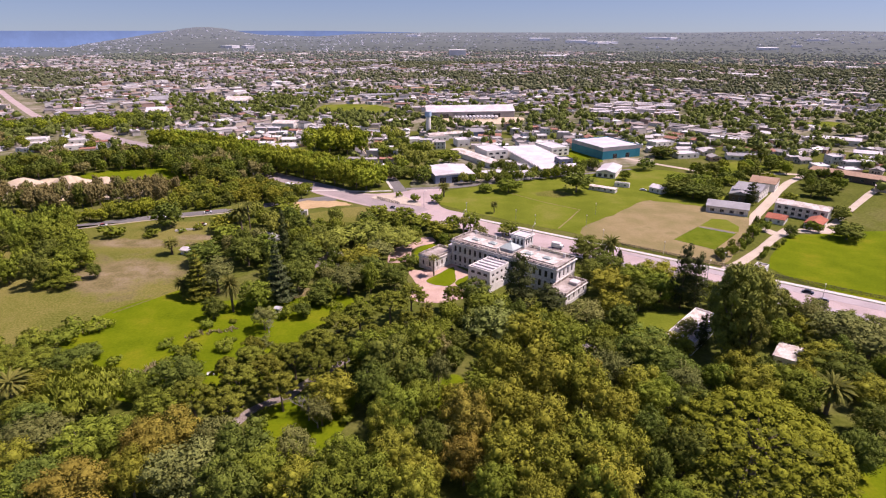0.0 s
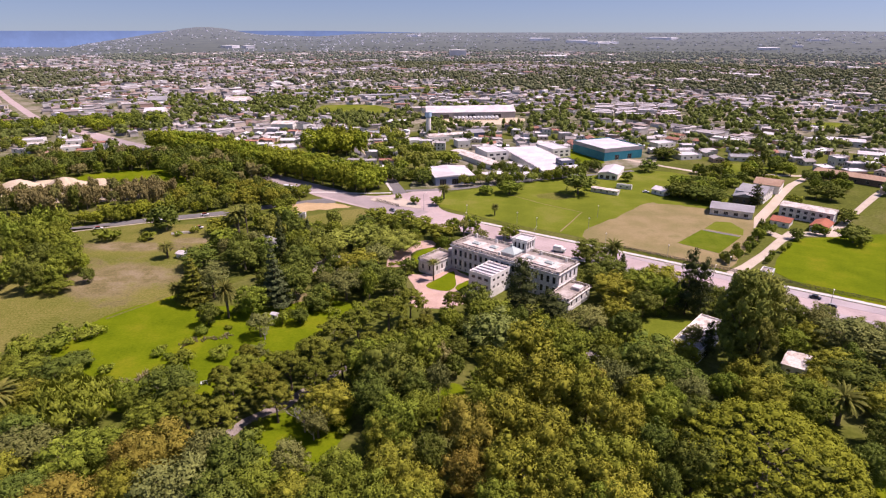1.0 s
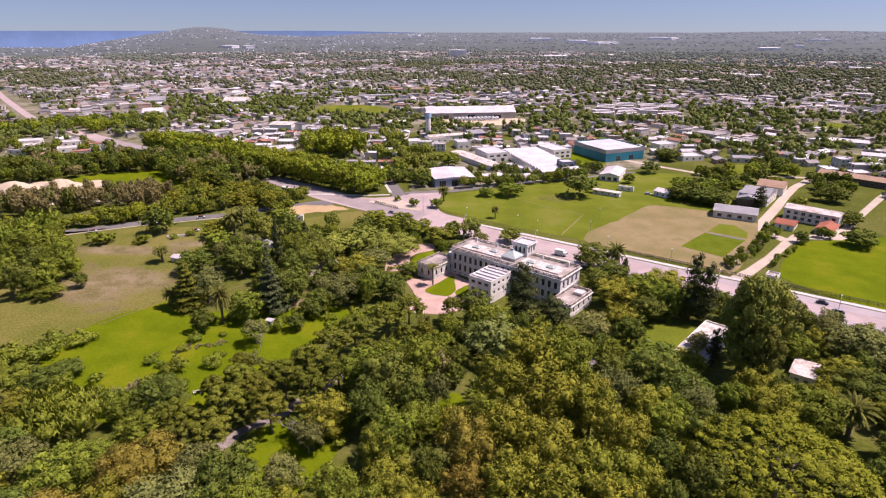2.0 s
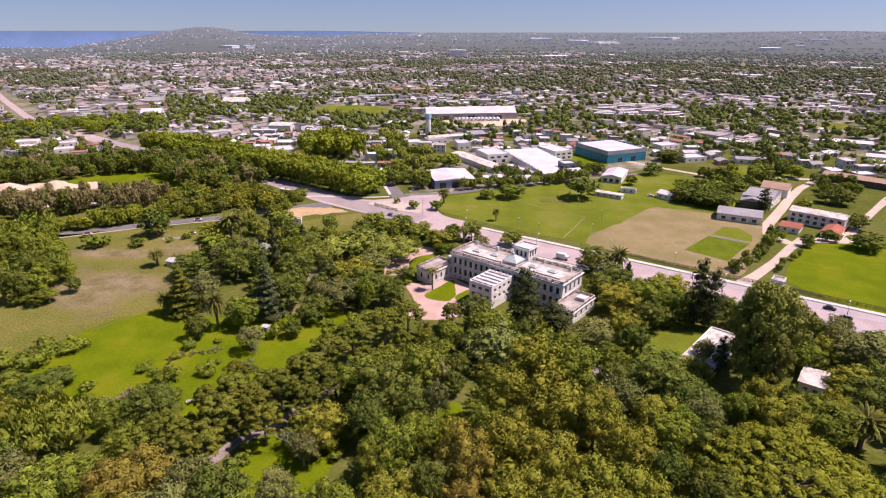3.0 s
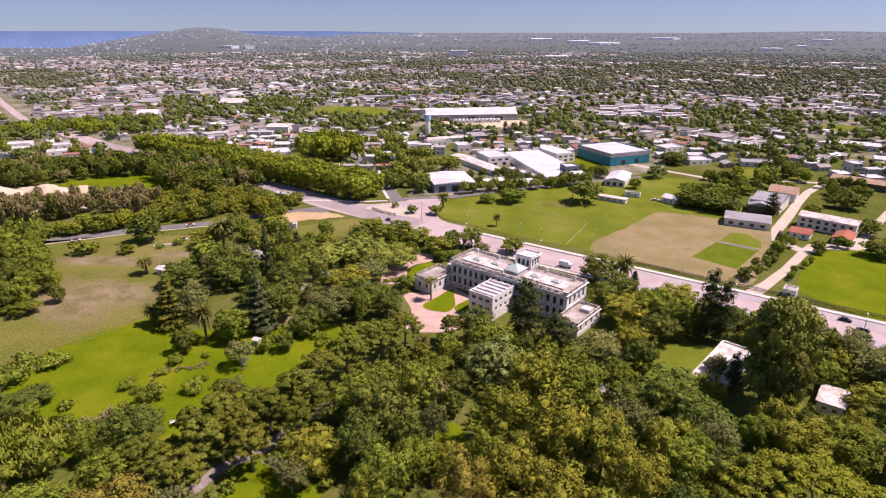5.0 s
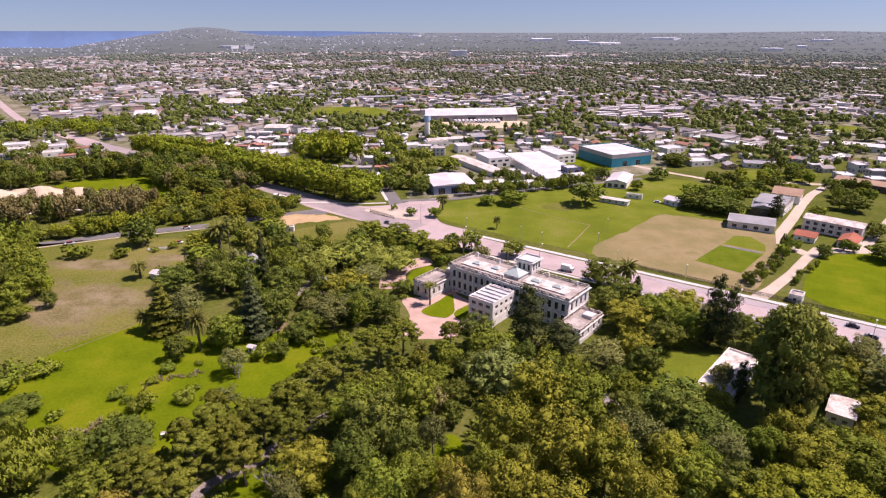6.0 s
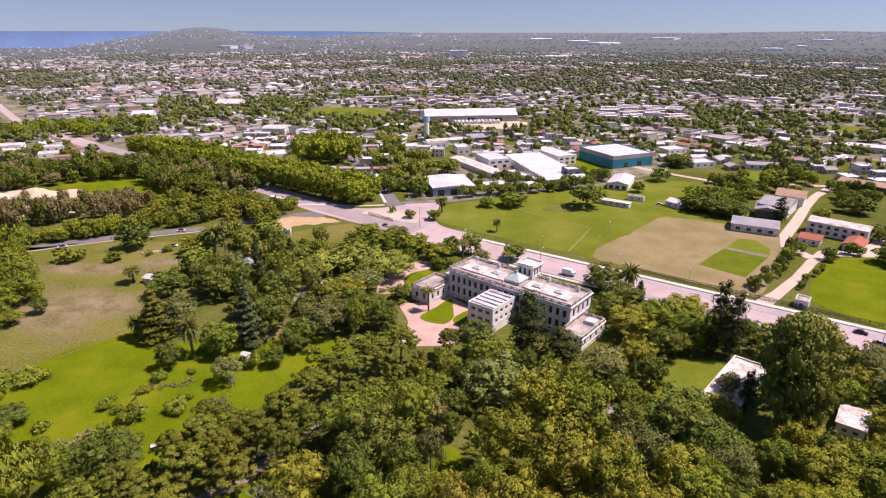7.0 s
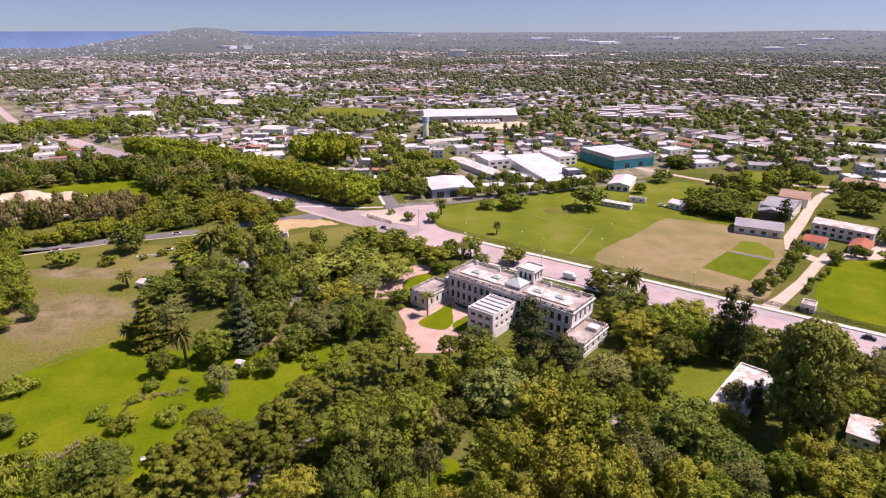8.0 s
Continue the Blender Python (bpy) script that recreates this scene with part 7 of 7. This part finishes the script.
def town(seed):
    """Lots on street grids that turn from district to district, near ones finer: arrays of place, distance and turn."""
    rng = np.random.default_rng(seed)
    centres = np.stack([rng.uniform(-3800, 3800, 420), rng.uniform(250, 4800, 420)], 1)
    facing = rng.integers(0, 5, 420)
    rows = []
    for r0, r1, lot, depth in ((300, 1000, 11.0, 13.0), (1000, 1800, 14.0, 18.0), (1800, 2600, 21.0, 26.0), (2600, 4750, 44.0, 60.0)):
        for k, turn in enumerate((0.60, 0.36, 0.05, 0.86, 1.15)):
            n = int(1.5 * r1 / lot)
            i, j = np.meshgrid(np.arange(-n, n), np.arange(-n, n), indexing="ij")
            i, j = i.ravel(), j.ravel()
            u = i * lot + (i // 7) * 9.0
            v = j * depth + (j // 2) * 8.0
            x, y = u * math.cos(turn) - v * math.sin(turn), u * math.sin(turn) + v * math.cos(turn)
            r = np.hypot(x, y)
            keep = (r >= r0) & (r < r1) & (y > 0) & (np.abs(x) < 0.80 * y + 90)
            x, y = x[keep], y[keep]
            d2 = (x[:, None] - centres[None, :, 0]) ** 2 + (y[:, None] - centres[None, :, 1]) ** 2
            mine = facing[d2.argmin(1)] == k
            x, y = x[mine], y[mine]
            x = x + rng.normal(scale=lot * 0.12, size=x.shape)
            y = y + rng.normal(scale=lot * 0.12, size=x.shape)
            ok = ~blocked(x, y)
            x, y = x[ok], y[ok]
            rows.append(np.stack([x, y, np.hypot(x, y), turn + rng.normal(scale=0.06, size=x.shape), np.full(x.shape, lot)], 1))
    return np.concatenate(rows), rng


lots, rng = town(3)
lots = lots[[not in_building(p[0], p[1], 9.0) if p[2] < 900 else True for p in lots]]


def field_noise(x, y, scale, off):
    return np.array([noise.noise((a / scale + off, b / scale, 0.3)) for a, b in zip(x, y)])


green = 0.9 * field_noise(lots[:, 0], lots[:, 1], 130.0, 1.0) + 0.7 * field_noise(lots[:, 0] * 0.5, lots[:, 1], 330.0, 7.0) + 0.22 * np.clip(lots[:, 0] / 800, -0.6, 1)
dice = rng.random(len(lots))
is_house = dice < np.clip(0.66 + 0.12 * (lots[:, 2] < 1000) - 1.05 * green - 0.16 * (lots[:, 2] > 1700) - 0.12 * (lots[:, 2] > 2200) - 0.3 * (lots[:, 2] > 2600), 0.02, 0.95)
near = is_house & (lots[:, 2] < 1000)
order = np.argsort(lots[:, 2] + np.where(near, 0, 1e6))
single = order[:260]
single_mask = np.zeros(len(lots), bool)
single_mask[single] = True


def house_model(i):
    """A plain town house: walls with openings, roof, door, windows."""
    rnd = random.Random(i)
    w, d, h = rnd.uniform(7.5, 10), rnd.uniform(9, 12.5), (3.0, 3.2, 3.4, 5.8, 3.1, 3.0)[i]
    root = thing("house", pose(0, 0, 0), "plain rendered town house with a low roof", "house", "town houses")
    gable = i in (1, 4)
    rows = [("fb", 2, 1.3, 1.0, 2.3, 0.6), ("lr", 2, 1.2, 1.0, 2.2, 0.8)]
    if h > 5:
        rows += [("fb", 2, 1.3, 3.9, 5.2, 0.6)]
    bm = bmesh.new()
    runs = {"f": ((-w / 2, -d / 2), (w / 2, -d / 2)), "r": ((w / 2, -d / 2), (w / 2, d / 2)), "b": ((w / 2, d / 2), (-w / 2, d / 2)), "l": ((-w / 2, d / 2), (-w / 2, -d / 2))}
    panes = []
    for s, (p, q) in runs.items():
        L = math.dist(p, q)
        holes = []
        for letters, count, ww, b0, b1, margin in rows:
            if s in letters:
                for k in range(count):
                    c = margin + (L - 2 * margin) * (k + 0.5) / count
                    holes.append((c - ww / 2, c + ww / 2, b0, b1))
        if s == "f":
            holes.append((L / 2 - 0.5, L / 2 + 0.5, 0.05, 2.1))
        pp, u, n = wall_run(bm, p, q, -0.2, h, holes, 0.2)
        panes += [(pp, u, n, *q2) for q2 in holes]
    part("wall", bm, HOUSE_WALL, root)
    for pp, u, n, a0, a1, b0, b1 in panes:
        if b0 < 0.2:
            dm = part("door", box_bm(-0.5, 0.5, 0, 0.06, 0, 2.05, bevel=0.01), SHUTTER, root)
            dm.location = pp + u * ((a0 + a1) / 2) - n * 0.15 + Vector((0, 0, b0))
        else:
            g = part("window", box_bm(-(a1 - a0) / 2, (a1 - a0) / 2, -0.02, 0.02, 0, b1 - b0), GLASS, root)
            c = pp + u * ((a0 + a1) / 2) - n * 0.12 + Vector((0, 0, b0))
            g.matrix_local = Matrix(((u.x, -n.x, 0, c.x), (u.y, -n.y, 0, c.y), (0, 0, 1, c.z), (0, 0, 0, 1)))
    bm = bmesh.new()
    if gable:
        e, t = 0.35, 1.5
        for sx in (-1, 1):
            vs = [bm.verts.new(c) for c in ((sx * (w / 2 + e), -d / 2 - e, h - 0.15), (sx * (w / 2 + e), d / 2 + e, h - 0.15), (0, d / 2 + e, h + t), (0, -d / 2 - e, h + t),
                                            (sx * (w / 2 + e), -d / 2 - e, h + 0.03), (sx * (w / 2 + e), d / 2 + e, h + 0.03), (0, d / 2 + e, h + t + 0.18), (0, -d / 2 - e, h + t + 0.18))]
            for a in ((0, 1, 2, 3), (4, 5, 6, 7), (0, 1, 5, 4), (1, 2, 6, 5), (3, 0, 4, 7)):
                bm.faces.new([vs[k] for k in a])
        for sy in (-d / 2 + 0.01, d / 2 - 0.01):
            bm.faces.new([bm.verts.new(c) for c in ((-w / 2, sy, h), (w / 2, sy, h), (0, sy, h + t))])
    else:
        add_box(bm, -w / 2 - 0.1, w / 2 + 0.1, -d / 2 - 0.1, d / 2 + 0.1, h - 0.02, h + 0.18)
        for a in ((-w / 2 - 0.1, w / 2 + 0.1, -d / 2 - 0.1, -d / 2 + 0.12), (-w / 2 - 0.1, w / 2 + 0.1, d / 2 - 0.12, d / 2 + 0.1), (-w / 2 - 0.1, -w / 2 + 0.12, -d / 2 + 0.12, d / 2 - 0.12), (w / 2 - 0.12, w / 2 + 0.1, -d / 2 + 0.12, d / 2 - 0.12)):
            add_box(bm, *a, h + 0.18, h + 0.5)
    roof = part("roof", bm, HOUSE_ROOF, root)
    if i % 2 == 0:
        bm = bmesh.new()
        tube(bm, (w * 0.2, d * 0.25, h + 0.2), (w * 0.2, d * 0.25, h + 1.5), 0.55, 0.55, 10)
        part("water_tank", bm, GREY_METAL, root)
    return root


models = [house_model(i) for i in range(6)]
hr = random.Random(8)
used = set()
for k in single:
    x, y, r, turn, lot = lots[k]
    i = hr.randrange(6)
    m = pose(x, y, 0, 0, 0, math.degrees(turn) + hr.choice((0, 90, 180, 270)))
    if i not in used:
        used.add(i)
        models[i].matrix_world = m
    else:
        copy_thing(models[i], m)


def boxes_mesh(name, x, y, z, w, d, h, turn, pitched):
    """Many plain buildings with roofs, in one mesh."""
    n = len(x)
    c, s = np.cos(turn), np.sin(turn)
    sx, sy = np.array([-1, 1, 1, -1]), np.array([-1, -1, 1, 1])

    def ring(k, hh, inset=0.0):
        lx, ly = (w / 2 + inset)[:, None] * sx, (d / 2 + inset)[:, None] * sy
        return np.stack([x[:, None] + lx * c[:, None] - ly * s[:, None], y[:, None] + lx * s[:, None] + ly * c[:, None], np.repeat((z + hh)[:, None], 4, 1)], -1)
    zero = np.zeros(n)
    lo, hi = ring(0, zero - 1.0), ring(0, h)
    e0, e1 = ring(0, h + 0.02, zero + 0.25), ring(0, h + 0.35, zero + 0.25)
    ly = (d / 2 + 0.25)[:, None] * np.array([-1, 1])
    ridge = np.stack([x[:, None] - ly * s[:, None], y[:, None] + ly * c[:, None], np.repeat((z + h + 0.3 + pitched)[:, None], 2, 1)], -1)
    v = np.concatenate([lo, hi, e0, e1, ridge], 1)  # 18 points each
    base = np.arange(n)[:, None, None] * 18
    wall = np.array([[0, 1, 5, 4], [1, 2, 6, 5], [2, 3, 7, 6], [3, 0, 4, 7]])
    rim = np.array([[8, 9, 13, 12], [9, 10, 14, 13], [10, 11, 15, 14], [11, 8, 12, 15]])
    slopes = np.array([[12, 16, 17, 15], [13, 14, 17, 16]])
    ends = np.array([[12, 13, 16, 16], [14, 15, 17, 17]])
    f = np.concatenate([(base + a[None]).reshape(-1, 4) for a in (wall, rim, slopes)])
    idx = np.concatenate([np.zeros(n * 4), np.ones(n * 6)])
    tri = np.concatenate([f[:, [0, 1, 2]], f[:, [0, 2, 3]], (base + ends[None, :, :3]).reshape(-1, 3)])
    idx = np.concatenate([idx, idx, np.ones(n * 2)])
    return link_mesh(name, v.reshape(-1, 3), tri, [CITY_WALL, CITY_ROOF], idx)


pick = is_house & ~single_mask & (lots[:, 2] < 2600)
L = lots[pick]
n = len(L)
big = rng.random(n) < 0.07
w = np.minimum(L[:, 4], 20) * rng.uniform(0.5, 0.95, n) * np.where(big, 1.8, 1)
d = np.minimum(L[:, 4], 20) * rng.uniform(0.6, 1.2, n) * np.where(big, 1.9, 1)
h = rng.choice([2.7, 3.0, 3.3, 5.8], n, p=[0.35, 0.35, 0.2, 0.1]) + np.where(big, 1.5, 0)
pitched = np.where(rng.random(n) < 0.3, rng.uniform(0.8, 1.8, n), 0.02)
town_me = boxes_mesh("town_houses", L[:, 0], L[:, 1], land_z(L[:, 0], L[:, 1]), w, d, h, L[:, 3] + rng.choice([0, math.pi / 2], n), pitched)
tagged(new("town_houses", town_me), "distant low town houses with pale flat roofs", "houses", kind="stuff")
far = lots[is_house & (lots[:, 2] >= 2600)]
n2 = len(far)
far_me = boxes_mesh("far_buildings", far[:, 0], far[:, 1], land_z(far[:, 0], far[:, 1]), rng.uniform(4, 10, n2) * np.where(rng.random(n2) < 0.05, 3.5, 1), rng.uniform(6, 12, n2), rng.uniform(2.5, 5, n2), far[:, 3], np.full(n2, 0.02))
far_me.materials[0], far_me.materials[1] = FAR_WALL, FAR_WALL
tagged(new("far_buildings", far_me), "hazy pale buildings scattered over the far hills", "buildings", kind="stuff")
# sheds and back rooms beside the houses
k = rng.random(n) < 0.6
L2 = L[k & (L[:, 2] < 1800)]
m2 = len(L2)
shed_me = boxes_mesh("town_sheds", L2[:, 0] + rng.uniform(-8, 8, m2), L2[:, 1] + rng.uniform(-8, 8, m2), land_z(L2[:, 0], L2[:, 1]), rng.uniform(3, 5.5, m2), rng.uniform(3, 7, m2), rng.uniform(2.3, 3.2, m2), L2[:, 3], np.full(m2, 0.02))
tagged(new("town_sheds", shed_me), "small pale sheds and back rooms between town houses", "sheds", kind="stuff")


def tree_stuff(name, x, y, r, h, leaves, label, seed):
    """Many small trees in one mesh: a ragged lump and a few leaf clumps each."""
    g = np.random.default_rng(seed)
    n = len(x)
    z = land_z(x, y)
    ico = bmesh.new()
    bmesh.ops.create_icosphere(ico, subdivisions=1, radius=1.0)
    iv = np.array([p.co[:] for p in ico.verts])
    it = np.array([[p.index for p in q.verts] for q in ico.faces])
    ico.free()
    vv, nn, ff, o = [], [], [], 0
    for lobe in range(2 if leaves else 1):
        off = g.normal(scale=0.33, size=(n, 3)) * (lobe > 0)
        sc = 0.78 if lobe == 0 else 0.55
        cx = np.stack([x + off[:, 0] * r, y + off[:, 1] * r, z + h * 0.58 + off[:, 2] * h * 0.3], 1)
        p = cx[:, None] + iv[None] * np.stack([r * sc, r * sc, h * 0.42 * sc], 1)[:, None] * g.uniform(0.72, 1.2, (n, len(iv), 1))
        vv.append(p.reshape(-1, 3))
        nn.append(unit(np.repeat(iv[None], n, 0) + g.normal(scale=0.25, size=(n, len(iv), 3))).reshape(-1, 3))
        ff.append((it[None] + (np.arange(n) * len(iv))[:, None, None]).reshape(-1, 3) + o)
        o += n * len(iv)
    if leaves:
        m = n * leaves
        dd = g.normal(size=(m, 3))
        dd[:, 2] = np.abs(dd[:, 2]) - 0.3
        dd = unit(dd)
        rr, hh = np.repeat(r, leaves), np.repeat(h, leaves)
        far_out = g.uniform(0.72, 1.02, m)
        c = np.stack([np.repeat(x, leaves) + dd[:, 0] * rr * far_out, np.repeat(y, leaves) + dd[:, 1] * rr * far_out, np.repeat(z, leaves) + hh * 0.58 + dd[:, 2] * hh * 0.44 * far_out], 1)
        face = unit(dd + g.normal(scale=0.4, size=dd.shape))
        t = unit(np.cross(face, g.normal(size=face.shape)))
        b = np.cross(face, t)
        s = (rr * g.uniform(0.16, 0.36, m))[:, None]
        vv.append(np.stack([c - t * s, c + t * s - face * s * 0.2, c + b * s * 1.2 - face * s * 0.3], 1).reshape(-1, 3))
        nn.append(np.repeat(unit(dd + 0.3 * g.normal(size=dd.shape)), 3, 0))
        ff.append(np.arange(m)[:, None] * 3 + o + np.array([[0, 1, 2]]))
    # Trees past 1800 m get leaves with haze put into their emission.
    me = link_mesh(name, np.concatenate(vv), np.concatenate(ff), [FAR_LEAVES if name in ("distant_woods", "distant_town_trees") else CITY_TREES if name == "town_trees" else HAZED_TREES], smooth=True, normals=np.concatenate(nn))
    return tagged(new(name, me), label, "trees", kind="stuff")


dens = rng.random(len(lots))
tp = (dens < np.clip(0.60 + 0.95 * green, 0.16, 0.98)) | (~is_house & (rng.random(len(lots)) < 0.8))
T = lots[tp]
G2 = green[tp]
T = np.concatenate([T, T[rng.random(len(T)) < 0.35] + np.array([5, -5, 0, 0, 0]), T[(G2 > 0.0) & (T[:, 2] < 2600)] + np.array([-7, 6, 0, 0, 0]), T[(G2 > 0.12) & (T[:, 2] < 2600)] + np.array([8, 7, 0, 0, 0])])
T[:, 0] += rng.uniform(-7, 7, len(T)) * T[:, 4] / 13
T[:, 1] += rng.uniform(-8, 8, len(T)) * T[:, 4] / 13
T = T[(T[:, 2] > 1000) | (rng.random(len(T)) < np.where(T[:, 0] < -0.15 * T[:, 1], 0.95, 0.55))]
T = T[(T[:, 2] < 1000) | (rng.random(len(T)) < 0.8)]
far_green = field_noise(T[:, 0] * 0.35, T[:, 1], 260.0, 3.0)
T = T[(T[:, 2] < 2600) | (far_green > -0.05)]
T = T[[not in_building(p[0], p[1], 3.0) if p[2] < 900 else True for p in T]]
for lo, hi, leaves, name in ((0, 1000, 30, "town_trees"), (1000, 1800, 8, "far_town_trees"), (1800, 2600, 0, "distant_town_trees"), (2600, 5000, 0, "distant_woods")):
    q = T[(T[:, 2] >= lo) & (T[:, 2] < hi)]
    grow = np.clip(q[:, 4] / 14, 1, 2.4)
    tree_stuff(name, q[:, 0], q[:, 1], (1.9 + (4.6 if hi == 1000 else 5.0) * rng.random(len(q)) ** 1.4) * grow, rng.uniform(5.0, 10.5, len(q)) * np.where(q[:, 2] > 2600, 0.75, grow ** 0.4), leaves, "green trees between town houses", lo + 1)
